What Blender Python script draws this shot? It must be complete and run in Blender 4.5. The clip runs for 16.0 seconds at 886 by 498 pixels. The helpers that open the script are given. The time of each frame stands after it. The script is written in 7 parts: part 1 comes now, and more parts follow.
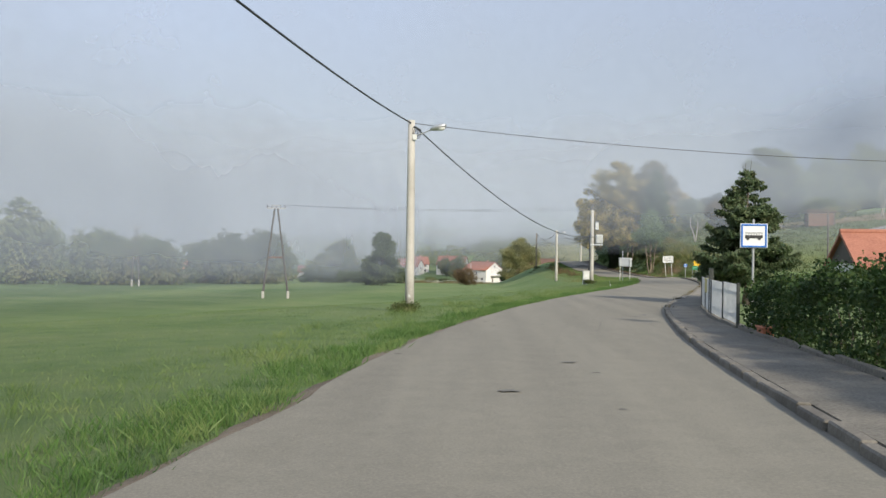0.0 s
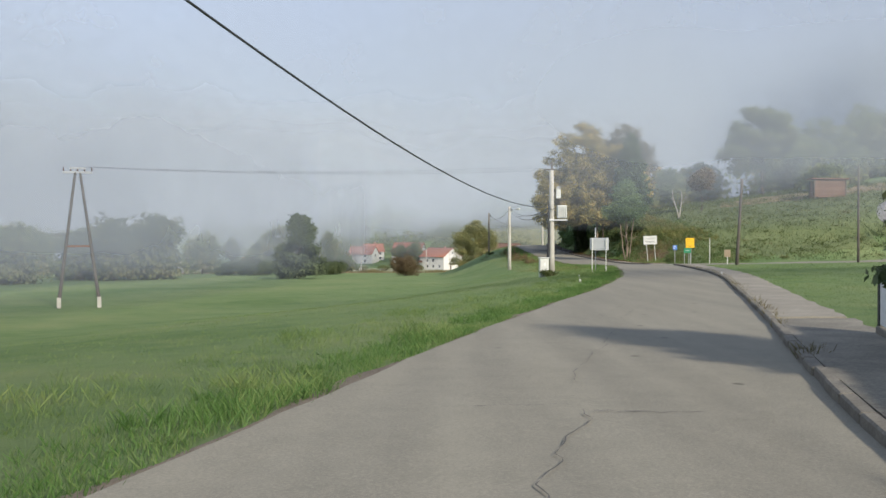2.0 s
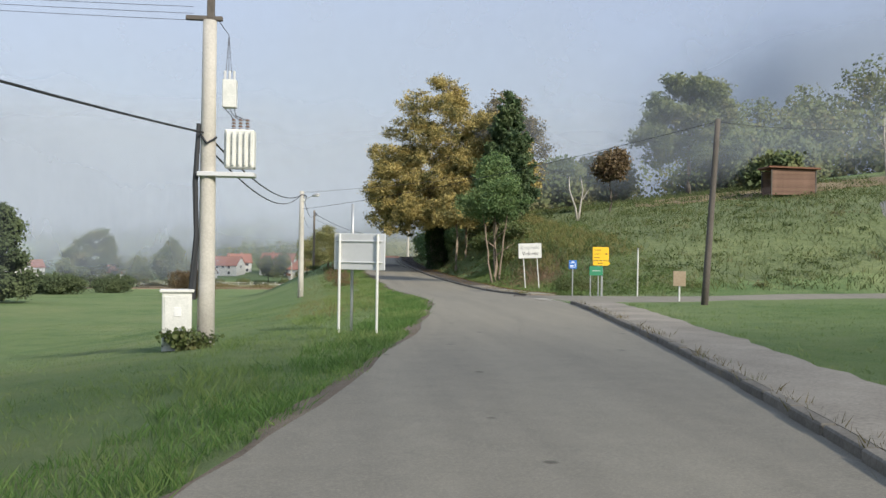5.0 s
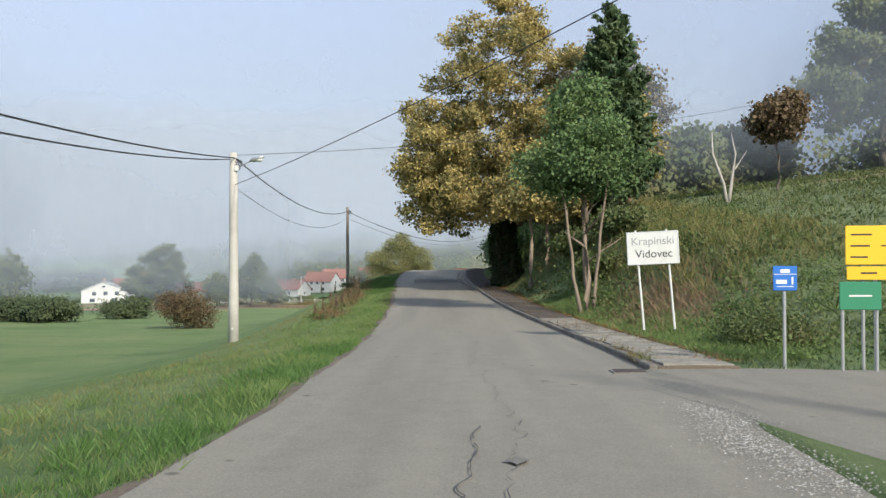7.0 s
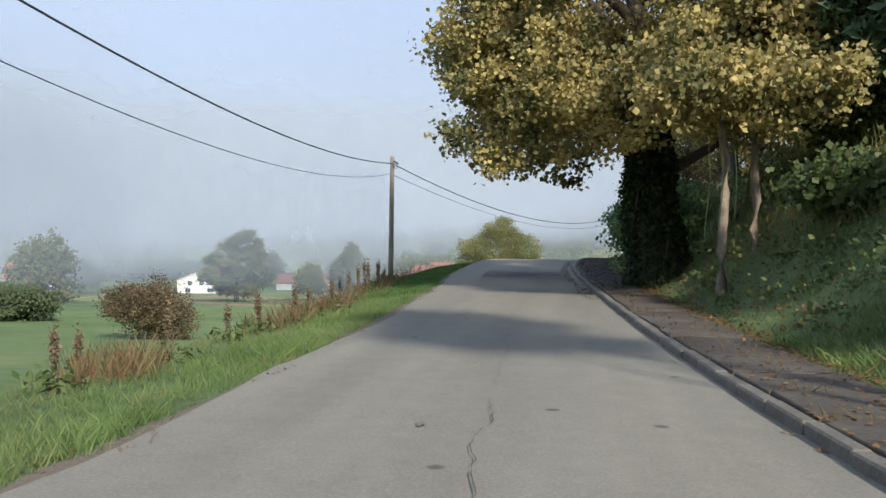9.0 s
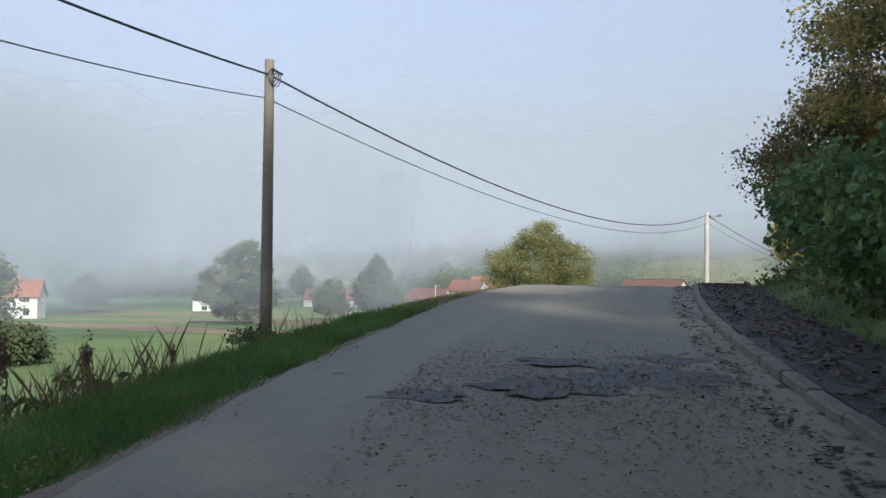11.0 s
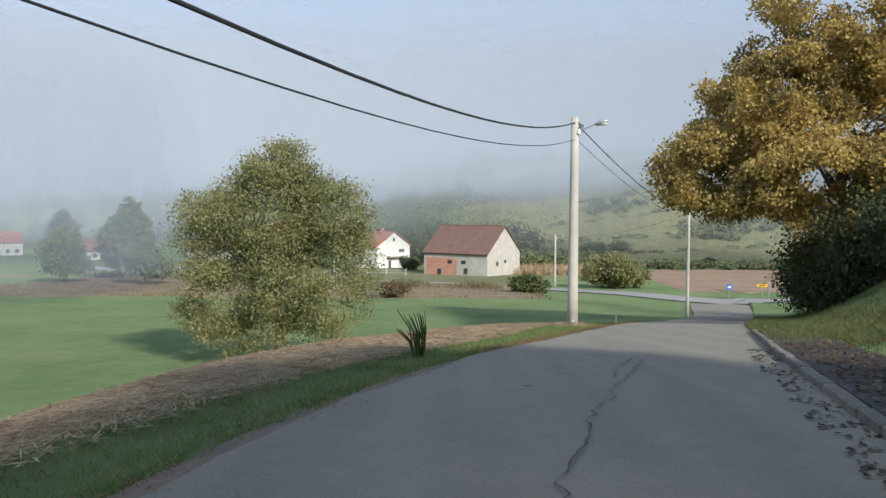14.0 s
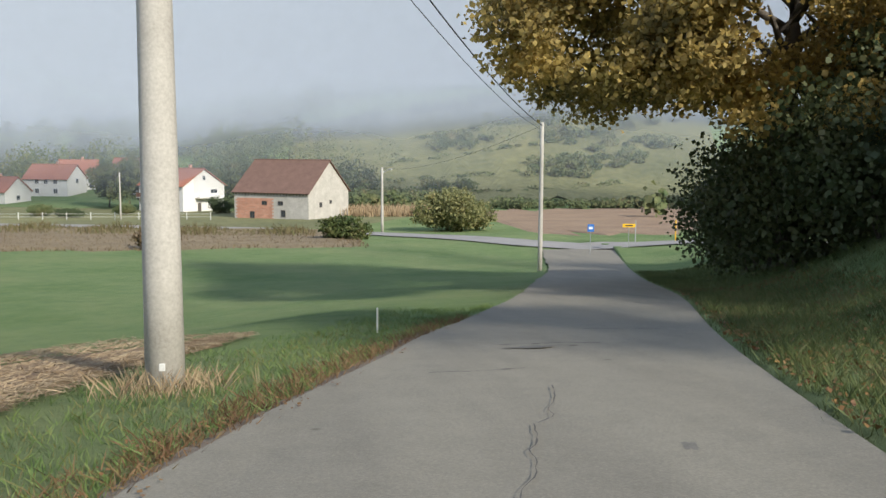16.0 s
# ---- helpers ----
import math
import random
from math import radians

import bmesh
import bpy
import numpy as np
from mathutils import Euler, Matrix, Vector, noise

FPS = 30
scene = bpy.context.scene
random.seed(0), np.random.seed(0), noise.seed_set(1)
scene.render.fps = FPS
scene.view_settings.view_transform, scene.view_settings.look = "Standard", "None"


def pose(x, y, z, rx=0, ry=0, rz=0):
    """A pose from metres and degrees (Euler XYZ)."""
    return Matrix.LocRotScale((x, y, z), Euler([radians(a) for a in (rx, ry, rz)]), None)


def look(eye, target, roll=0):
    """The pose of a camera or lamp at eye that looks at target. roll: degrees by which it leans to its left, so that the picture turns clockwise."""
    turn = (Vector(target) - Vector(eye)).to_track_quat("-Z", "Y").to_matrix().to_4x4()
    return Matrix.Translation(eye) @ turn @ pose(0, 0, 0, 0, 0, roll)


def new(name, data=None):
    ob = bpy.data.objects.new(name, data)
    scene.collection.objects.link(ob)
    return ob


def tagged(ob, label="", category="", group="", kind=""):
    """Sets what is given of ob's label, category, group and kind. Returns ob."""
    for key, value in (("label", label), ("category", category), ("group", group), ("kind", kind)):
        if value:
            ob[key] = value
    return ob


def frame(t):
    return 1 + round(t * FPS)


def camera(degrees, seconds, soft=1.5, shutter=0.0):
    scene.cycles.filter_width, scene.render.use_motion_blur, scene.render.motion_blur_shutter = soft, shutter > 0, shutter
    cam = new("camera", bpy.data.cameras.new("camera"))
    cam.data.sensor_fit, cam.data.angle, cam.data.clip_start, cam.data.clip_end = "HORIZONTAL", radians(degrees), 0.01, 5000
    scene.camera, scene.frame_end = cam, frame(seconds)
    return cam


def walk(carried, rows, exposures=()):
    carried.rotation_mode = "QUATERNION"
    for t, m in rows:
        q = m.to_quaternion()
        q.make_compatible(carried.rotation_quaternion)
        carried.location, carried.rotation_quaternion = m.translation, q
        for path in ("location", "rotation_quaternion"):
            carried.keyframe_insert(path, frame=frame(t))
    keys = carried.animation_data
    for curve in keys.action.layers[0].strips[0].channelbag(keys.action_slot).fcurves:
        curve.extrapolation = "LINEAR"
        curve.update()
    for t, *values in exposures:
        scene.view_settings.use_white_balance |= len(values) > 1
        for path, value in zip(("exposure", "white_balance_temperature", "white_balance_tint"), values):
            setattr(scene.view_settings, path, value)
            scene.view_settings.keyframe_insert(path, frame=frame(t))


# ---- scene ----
cam = camera(53.4, 16.0)
PATH = [
    (0, (2.369, -0.543, 1.19), (2.285, 1.455, 1.184), 0.7),
    (0.5, (3.071, 6.257, 1.057), (2.988, 8.255, 1.046), 0.6),
    (1, (3.783, 13.207, 0.882), (3.705, 15.206, 0.867), 0.4),
    (1.5, (4.788, 19.52, 0.75), (4.734, 21.519, 0.724), 0.2),
    (2, (6.041, 26.104, 0.672), (6.036, 28.104, 0.636), -0.3),
    (2.5, (7.397, 32.807, 0.535), (7.46, 34.806, 0.501), -0.2),
    (3, (8.91, 39.702, 0.529), (9.038, 41.697, 0.501), 0.3),
    (3.5, (10.68, 46.221, 0.329), (10.867, 48.212, 0.31), 0.7),
    (4, (12.615, 52.812, 0.127), (12.838, 54.8, 0.119), 0.7),
    (4.2, (13.337, 55.507, 0.122), (13.57, 57.494, 0.113), 0.8),
    (6.3, (20.788, 84.591, -0.29), (20.903, 86.587, -0.275), 0.5),
    (6.5, (21.259, 87.329, -0.308), (21.334, 89.328, -0.289), 0.2),
    (7, (22.098, 94.1, -0.451), (22.068, 96.099, -0.428), -0.2),
    (7.5, (22.568, 101.037, -0.566), (22.448, 103.033, -0.558), -0.3),
    (8, (22.887, 107.897, -0.771), (22.696, 109.888, -0.77), -0.3),
    (8.5, (22.785, 114.231, -1.043), (22.538, 116.216, -1.037), 0.7),
    (9, (22.795, 121.463, -1.234), (22.495, 123.44, -1.222), 0.8),
    (9.2, (22.669, 124.099, -1.251), (22.358, 126.074, -1.239), 0.8),
    (11.3, (20.931, 151.981, -0.81), (20.52, 153.938, -0.768), 0.6),
    (11.5, (20.705, 154.703, -0.73), (20.293, 156.66, -0.687), 0.6),
    (12, (20.459, 161.415, -0.296), (20.072, 163.376, -0.241), 0.8),
    (12.5, (20.339, 166.387, -0.103), (20.057, 168.366, -0.054), 1.4),
    (13, (20.515, 172.366, 0.067), (20.328, 174.357, 0.073), 0.5),
    (13.5, (21.324, 179.294, -0.06), (21.223, 181.291, -0.111), 1.2),
    (14, (22.216, 185.356, -0.171), (22.217, 187.354, -0.26), 0.4),
    (14.5, (23.479, 191.678, -0.498), (23.593, 193.669, -0.644), 0.4),
    (15, (25.166, 198.362, -0.95), (25.387, 200.34, -1.141), 0.6),
    (15.5, (27.22, 205.138, -1.601), (27.516, 207.104, -1.818), 0.6),
    (16, (29.321, 212.114, -2.356), (29.653, 214.074, -2.571), 0.3),
]
walk(cam, [(t, look(eye, target, roll)) for t, eye, target, roll in PATH],
     ((0, 0.22, 6550, 10), (4, 0.23, 6500, 10), (6.5, 0.36, 6350, 10), (9, 0.40, 6150, 10), (11.5, 0.32, 6250, 10), (13, 0.26, 6250, 10), (14, 0.29, 6150, 10), (15, 0.37, 6250, 10), (16, 0.33, 6350, 10)))

# ---- light ----
world = bpy.data.worlds.new("misty_sky")
scene.world = world
world.use_nodes = True
wn, wl = world.node_tree.nodes, world.node_tree.links
wn.clear()
SUN_AZ, SUN_EL = radians(147), radians(31)     # azimuth clockwise from +y, elevation
sky = wn.new("ShaderNodeTexSky")
sky.sky_type = "NISHITA"
sky.sun_disc = False
sky.sun_elevation, sky.sun_rotation = SUN_EL, SUN_AZ
sky.air_density, sky.dust_density = 1.2, 2.0
bg_sky = wn.new("ShaderNodeBackground")
bg_sky.inputs["Strength"].default_value = 0.09
wl.new(sky.outputs[0], bg_sky.inputs["Color"])
tc = wn.new("ShaderNodeTexCoord")
sep = wn.new("ShaderNodeSeparateXYZ")
wl.new(tc.outputs["Generated"], sep.inputs[0])
band = wn.new("ShaderNodeValToRGB")           # mist: grey on the horizon, bluer higher up
for k, (p, c) in enumerate(((0.0, (0.44, 0.49, 0.54)), (0.12, (0.46, 0.525, 0.62)), (0.30, (0.47, 0.565, 0.77)), (0.8, (0.41, 0.51, 0.72)))):
    e = band.color_ramp.elements[k] if k < 2 else band.color_ramp.elements.new(p)
    e.position, e.color = p, (*c, 1)
wob = wn.new("ShaderNodeTexNoise")
wob.inputs["Scale"].default_value, wob.inputs["Detail"].default_value = 2.2, 5
wl.new(tc.outputs["Generated"], wob.inputs["Vector"])
addn = wn.new("ShaderNodeMath"); addn.operation = "MULTIPLY_ADD"
addn.inputs[1].default_value = 0.22
wl.new(wob.outputs["Fac"], addn.inputs[0])
shift = wn.new("ShaderNodeMath"); shift.operation = "SUBTRACT"; shift.inputs[1].default_value = 0.11
wl.new(sep.outputs["Z"], shift.inputs[0])
wl.new(shift.outputs[0], addn.inputs[2])
wl.new(addn.outputs[0], band.inputs[0])
bg_mist = wn.new("ShaderNodeBackground")
side = wn.new("ShaderNodeMath"); side.operation = "MULTIPLY_ADD"       # the sky clears a little to the west
side.inputs[1].default_value, side.inputs[2].default_value = -0.20, 0.99
wl.new(sep.outputs["X"], side.inputs[0])
wl.new(side.outputs[0], bg_mist.inputs["Strength"])
wl.new(band.outputs[0], bg_mist.inputs["Color"])
mixw = wn.new("ShaderNodeMixShader")
mixw.inputs[0].default_value = 0.85
wl.new(bg_sky.outputs[0], mixw.inputs[1])
wl.new(bg_mist.outputs[0], mixw.inputs[2])
wo = wn.new("ShaderNodeOutputWorld")
wl.new(mixw.outputs[0], wo.inputs[0])

sun_dir = Vector((math.sin(SUN_AZ) * math.cos(SUN_EL), math.cos(SUN_AZ) * math.cos(SUN_EL), math.sin(SUN_EL)))
sun = new("sun", bpy.data.lights.new("sun", "SUN"))
sun.data.energy, sun.data.angle, sun.data.color = 4.4, radians(4.5), (1.0, 0.92, 0.80)
sun.matrix_world = look(sun_dir * 100, (0, 0, 0))

# ---- materials ----
def nodes_of(name):
    m = bpy.data.materials.new(name)
    m.use_nodes = True
    n, l = m.node_tree.nodes, m.node_tree.links
    return m, n, l, n["Principled BSDF"]


def noise_node(n, l, scale, detail=6, rough=0.6, coord="Object"):
    t = n.new("ShaderNodeTexCoord")
    x = n.new("ShaderNodeTexNoise")
    x.inputs["Scale"].default_value, x.inputs["Detail"].default_value, x.inputs["Roughness"].default_value = scale, detail, rough
    l.new(t.outputs[coord], x.inputs["Vector"])
    return x


def ramp(n, l, src, stops):
    r = n.new("ShaderNodeValToRGB")
    for k, (p, c) in enumerate(stops):
        e = r.color_ramp.elements[k] if k < 2 else r.color_ramp.elements.new(p)
        e.position, e.color = p, (*c, 1)
    l.new(src, r.inputs[0])
    return r


def blend(n, l, a, b, fac, mode="MIX"):
    m = n.new("ShaderNodeMix")
    m.data_type, m.blend_type = "RGBA", mode
    if isinstance(fac, float):
        m.inputs[0].default_value = fac
    else:
        l.new(fac, m.inputs[0])
    l.new(a, m.inputs[6])
    l.new(b, m.inputs[7])
    return m.outputs[2]


def surface(name, dark, light, big=0.3, fine=30.0, rough=0.8, metal=0.0, bump=0.3, dist=0.01, islands=0.0):
    """Two scales of variation between a dark and a light tone, with relief; islands: how far alike pieces differ."""
    m, n, l, p = nodes_of(name)
    mid = tuple((a + b) / 2 for a, b in zip(dark, light))
    f = noise_node(n, l, fine)
    g = noise_node(n, l, big, 4)
    cf = ramp(n, l, f.outputs["Fac"], ((0.3, dark), (0.7, light)))
    cg = ramp(n, l, g.outputs["Fac"], ((0.3, dark), (0.55, mid), (0.75, light)))
    c = blend(n, l, cf.outputs[0], cg.outputs[0], 0.5)
    if islands:
        oi = n.new("ShaderNodeObjectInfo")
        hs = n.new("ShaderNodeHueSaturation")
        mr = n.new("ShaderNodeMapRange")
        mr.inputs["To Min"].default_value, mr.inputs["To Max"].default_value = 1 - islands, 1 + islands
        l.new(oi.outputs["Random"], mr.inputs[0])
        l.new(mr.outputs[0], hs.inputs["Value"])
        l.new(c, hs.inputs["Color"])
        c = hs.outputs[0]
    l.new(c, p.inputs["Base Color"])
    p.inputs["Roughness"].default_value, p.inputs["Metallic"].default_value = rough, metal
    b = n.new("ShaderNodeBump")
    b.inputs["Strength"].default_value, b.inputs["Distance"].default_value = bump, dist
    l.new(f.outputs["Fac"], b.inputs["Height"])
    l.new(b.outputs[0], p.inputs["Normal"])
    return m


def plain(name, colour, rough=0.5, metal=0.0):
    return surface(name, tuple(c * 0.88 for c in colour), tuple(min(1, c * 1.08) for c in colour), 1.2, 45.0, rough, metal, 0.1, 0.003)


def leafy(name, tones, big=0.35, through_part=0.35, rough=0.6, clump=0.66, soft=0.0):
    """Leaves: tones spread leaf by leaf and clump by clump, with light passing through."""
    m, n, l, p = nodes_of(name)
    geo = n.new("ShaderNodeNewGeometry")
    stops = [(k / (len(tones) - 1), c) for k, c in enumerate(tones)]
    a = ramp(n, l, geo.outputs["Random Per Island"], stops)
    g = noise_node(n, l, big, 3)
    gg = ramp(n, l, g.outputs["Fac"], [(0.3 + 0.4 * k / (len(tones) - 1), c) for k, c in enumerate(tones)])
    c = blend(n, l, a.outputs[0], gg.outputs[0], clump)
    l.new(c, p.inputs["Base Color"])
    p.inputs["Roughness"].default_value = rough
    p.inputs["Specular IOR Level"].default_value = 0.3
    tr = n.new("ShaderNodeBsdfTranslucent")
    l.new(c, tr.inputs["Color"])
    if soft:                                  # far crowns: many leaves too small to tell, so their facing evens out
        ad = n.new("ShaderNodeVectorMath")
        ad.operation = "ADD"
        ad.inputs[1].default_value = (0.9 * soft, -1.2 * soft, 1.6 * soft)
        l.new(geo.outputs["Normal"], ad.inputs[0])
        nm = n.new("ShaderNodeVectorMath")
        nm.operation = "NORMALIZE"
        l.new(ad.outputs[0], nm.inputs[0])
        l.new(nm.outputs[0], p.inputs["Normal"])
    mx = n.new("ShaderNodeMixShader")
    mx.inputs[0].default_value = through_part
    l.new(p.outputs[0], mx.inputs[1])
    l.new(tr.outputs[0], mx.inputs[2])
    l.new(mx.outputs[0], n["Material Output"].inputs[0])
    return m


# ---- road line and levels ----
ROAD = (  # y, middle x, width, height
    (-60, -3.0, 5.5, 0.6), (-30, 0.2, 5.5, 0.2), (6, 2.75, 5.4, -0.50), (20, 4.25, 5.5, -0.80), (30, 6.10, 5.2, -0.95), (47, 10.7, 5.4, -1.26),
    (60, 14.5, 5.1, -1.51), (71, 17.5, 5.0, -1.66), (88, 20.8, 4.9, -1.90), (100, 22.35, 5.2, -2.12), (110, 22.6, 5.6, -2.42), (122, 22.4, 5.8, -2.76),
    (132, 21.8, 5.2, -2.68), (145, 21.1, 5.0, -2.48), (162, 20.15, 4.9, -1.82), (173, 20.5, 5.1, -1.48), (186, 21.95, 5.1, -1.74), (198, 24.7, 5.2, -2.50),
    (210, 28.4, 5.1, -3.68), (223, 32.7, 4.85, -5.00))
ROAD_END = ((236, 37.8, 5.1, -6.50), (252, 43.2, 5.3, -8.35), (268, 48.7, 5.5, -10.0), (290, 55.5, 7.0, -11.7), (300, 58.5, 7.5, -12.2))
ROAD = ROAD + ROAD_END


def smooth(a, b, x):
    t = np.clip((x - a) / (b - a), 0, 1)
    return t * t * (3 - 2 * t)


def spline(xs, ys, x):
    """A smooth curve through the stations (cubic Hermite, slopes from neighbours)."""
    xs, ys, x = np.asarray(xs, float), np.asarray(ys, float), np.asarray(x, float)
    m = np.gradient(ys, xs)
    i = np.clip(np.searchsorted(xs, x) - 1, 0, len(xs) - 2)
    h = xs[i + 1] - xs[i]
    t = np.clip((x - xs[i]) / h, 0, 1)
    return (2 * t**3 - 3 * t**2 + 1) * ys[i] + (t**3 - 2 * t**2 + t) * h * m[i] + (-2 * t**3 + 3 * t**2) * ys[i + 1] + (t**3 - t**2) * h * m[i + 1]


RY = [r[0] for r in ROAD]


def road_mid(y): return spline(RY, [r[1] for r in ROAD], y)
def road_wide(y):
    slope = (road_mid(np.asarray(y, float) + 0.5) - road_mid(np.asarray(y, float) - 0.5))
    return spline(RY, [r[2] for r in ROAD], y) * np.sqrt(1 + np.minimum(slope, 0.35) ** 2) ** 0.5
def road_z(y): return spline(RY, [r[3] for r in ROAD], y)
def left_x(y): return road_mid(y) - road_wide(y) / 2
def right_x(y): return road_mid(y) + road_wide(y) / 2


VALLEY = ((-60, -0.6), (0, -1.3), (30, -1.9), (80, -3.7), (114, -4.4), (167, -6.0), (233, -8.4), (294, -11.4), (338, -13.7), (420, -15.6), (700, -16.5), (1500, -17))


def wave(x, y, s, seed=0.0):
    return (np.sin(x / s + seed) * np.cos(y / (s * 1.3) + 1.7 * seed) + 0.6 * np.sin((x + y) / (s * 0.61) + 2.1 * seed)) / 1.6


def ground_z(x, y):
    """Height of the meadow, banks and hills at any place."""
    x, y = np.asarray(x, float), np.asarray(y, float)
    yc = np.clip(y, -60, 300)
    zr = road_z(yc)
    val = np.interp(y, [v[0] for v in VALLEY], [v[1] for v in VALLEY])
    d = left_x(yc) - x                          # metres left of the road
    e = x - right_x(yc)                         # metres right of it
    width = np.interp(y, (0, 60, 120, 165, 185, 205, 235, 300), (28, 24, 14, 13, 16, 20, 20, 14))
    left = zr - 0.07 + (val - zr) * smooth(np.interp(y, (188, 198, 210, 230, 246), (0.04, 0.12, 0.26, 0.26, 0.04)), 1, d / width) - 0.10 * smooth(0.1, 1.2, d)
    left = left + 0.10 * wave(x, y, 7.0) * smooth(2, 12, d)
    # right side: garden and meadow level, then the bank and the hill above the side road
    bank = np.interp(y, (110, 130, 148, 170), (1.6, 3.2, 4.7, 4.7)) * smooth(0.0, np.interp(y, (150, 165), (5.6, 8.0)), e - 1.65) + 0.13 * np.maximum(e - 7, 0)
    bank = bank * smooth(108, 128, y) * (1 - 0.72 * smooth(168, 196, y) * (1 - smooth(8, 40, e)))
    slope2 = 0.13 * np.maximum(e - 3.6, 0) * smooth(110, 119, y) * (1 - smooth(120, 132, y))
    gentle = 0.02 * np.maximum(e - 6, 0) * (1 - smooth(95, 112, y)) + 0.10 * np.maximum(e - 34, 0) * (1 - smooth(95, 125, y))
    right = zr + 0.02 + np.where(e > 0, np.maximum(bank, slope2) + gentle, 0)
    right = right + 0.12 * wave(x, y, 5.0, 1.0) * smooth(3, 10, e) * smooth(40, 60, y)
    right = right + 1.5 * smooth(2.2, 9, e) * smooth(198, 208, y) * (1 - smooth(232, 250, y))
    right = np.where(y > 215, right + (val - right) * smooth(215, 300, y) * smooth(24, 60, e + (y - 215) * 0.5), right)
    right = np.minimum(right, 26 + 4 * wave(x, y, 40.0))
    under = zr - 0.12
    z = np.where(d > 0, left, np.where(e > 0, right, under))
    z = np.where(y > 300, val + (z - val) * (1 - smooth(300, 330, y)), z)
    # far hills that close the valley
    z = z + 40 * smooth(150, 420, np.hypot((x - 210) * 0.9, y - 620) * -1 + 470) * smooth(430, 560, y + 0.25 * np.abs(x - 60))
    z = z + 75 * smooth(-170, -420, x + 0.1 * y) + 70 * smooth(560, 950, y - 0.15 * x) + 40 * smooth(130, 420, x) * (1 - smooth(250, 420, y))
    z = z + 30 * smooth(-120, -420, y)
    return z


# ---- building helpers ----
def link_mesh(name, verts, faces, material, parent=None, smooth_faces=False):
    me = bpy.data.meshes.new(name)
    me.from_pydata([tuple(map(float, v)) for v in verts] if not isinstance(verts, list) else verts, [], faces)
    me.materials.append(material)
    if smooth_faces:
        me.polygons.foreach_set("use_smooth", [True] * len(me.polygons))
    ob = new(name, me)
    if parent is not None:
        ob.parent = parent
    return ob


def part(name, bm, material, parent, label="", soft=False):
    me = bpy.data.meshes.new(name)
    bmesh.ops.recalc_face_normals(bm, faces=bm.faces)
    bm.to_mesh(me)
    bm.free()
    me.materials.append(material)
    if soft:
        me.polygons.foreach_set("use_smooth", [True] * len(me.polygons))
    ob = new(name, me)
    ob.parent = parent
    if label:
        ob["label"] = label
    return ob


def thing(name, x, y, z, label, category, group="", turn=0.0, kind=""):
    ob = new(name)
    ob.empty_display_size = 0.2
    ob.matrix_basis = pose(x, y, z, 0, 0, turn)
    return tagged(ob, label, category, group, kind)


def box(bm, c, s, bevel=0.0, turn=None):
    r = bmesh.ops.create_cube(bm, size=1.0)
    vs = r["verts"]
    bmesh.ops.scale(bm, vec=s, verts=vs)
    if bevel:
        es = list({e for v in vs for e in v.link_edges})
        vs = list({v for f in bmesh.ops.bevel(bm, geom=es, offset=bevel, segments=1, affect="EDGES")["faces"] for v in f.verts} | {v for v in vs if v.is_valid})
    if turn is not None:
        bmesh.ops.transform(bm, matrix=turn, verts=vs)
    bmesh.ops.translate(bm, vec=c, verts=vs)
    return vs


def rod(bm, a, b, r0, r1=None, seg=10):
    r1 = r0 if r1 is None else r1
    a, b = Vector(a), Vector(b)
    q = (b - a).to_track_quat("Z", "Y").to_matrix()
    rings = []
    for c, r in ((a, r0), (b, r1)):
        rings.append([bm.verts.new(c + q @ Vector((r * math.cos(2 * math.pi * k / seg), r * math.sin(2 * math.pi * k / seg), 0))) for k in range(seg)])
    for k in range(seg):
        bm.faces.new((rings[0][k], rings[0][(k + 1) % seg], rings[1][(k + 1) % seg], rings[1][k]))
    bm.faces.new(rings[0][::-1])
    bm.faces.new(rings[1])


def tube(bm, pts, radii, seg=8):
    rings = []
    for i, (p, r) in enumerate(zip(pts, radii)):
        p = Vector(p)
        way = Vector(pts[min(i + 1, len(pts) - 1)]) - Vector(pts[max(i - 1, 0)])
        q = way.to_track_quat("Z", "Y").to_matrix()
        rings.append([bm.verts.new(p + q @ Vector((r * math.cos(2 * math.pi * k / seg), r * math.sin(2 * math.pi * k / seg), 0))) for k in range(seg)])
    for a, b in zip(rings, rings[1:]):
        for k in range(seg):
            bm.faces.new((a[k], a[(k + 1) % seg], b[(k + 1) % seg], b[k]))
    bm.faces.new(rings[0][::-1])
    bm.faces.new(rings[-1])


def ribbon(name, ys, offs, zoff, material, side="mid", parent=None):
    """A sheet along the road: offsets from its middle, left or right edge, given by functions of y."""
    ys = np.asarray(ys, float)
    base = {"mid": road_mid, "left": left_x, "right": right_x}[side](ys)
    zr = road_z(ys)
    cols = [np.stack([base + (o(ys) if callable(o) else o), ys, zr + (zoff(o if not callable(o) else 0, ys) if callable(zoff) else zoff)], 1) for o in offs]
    verts = np.concatenate(cols)
    n = len(ys)
    faces = [(c * n + r, (c + 1) * n + r, (c + 1) * n + r + 1, c * n + r + 1) for c in range(len(offs) - 1) for r in range(n - 1)]
    return link_mesh(name, verts, faces, material, parent)

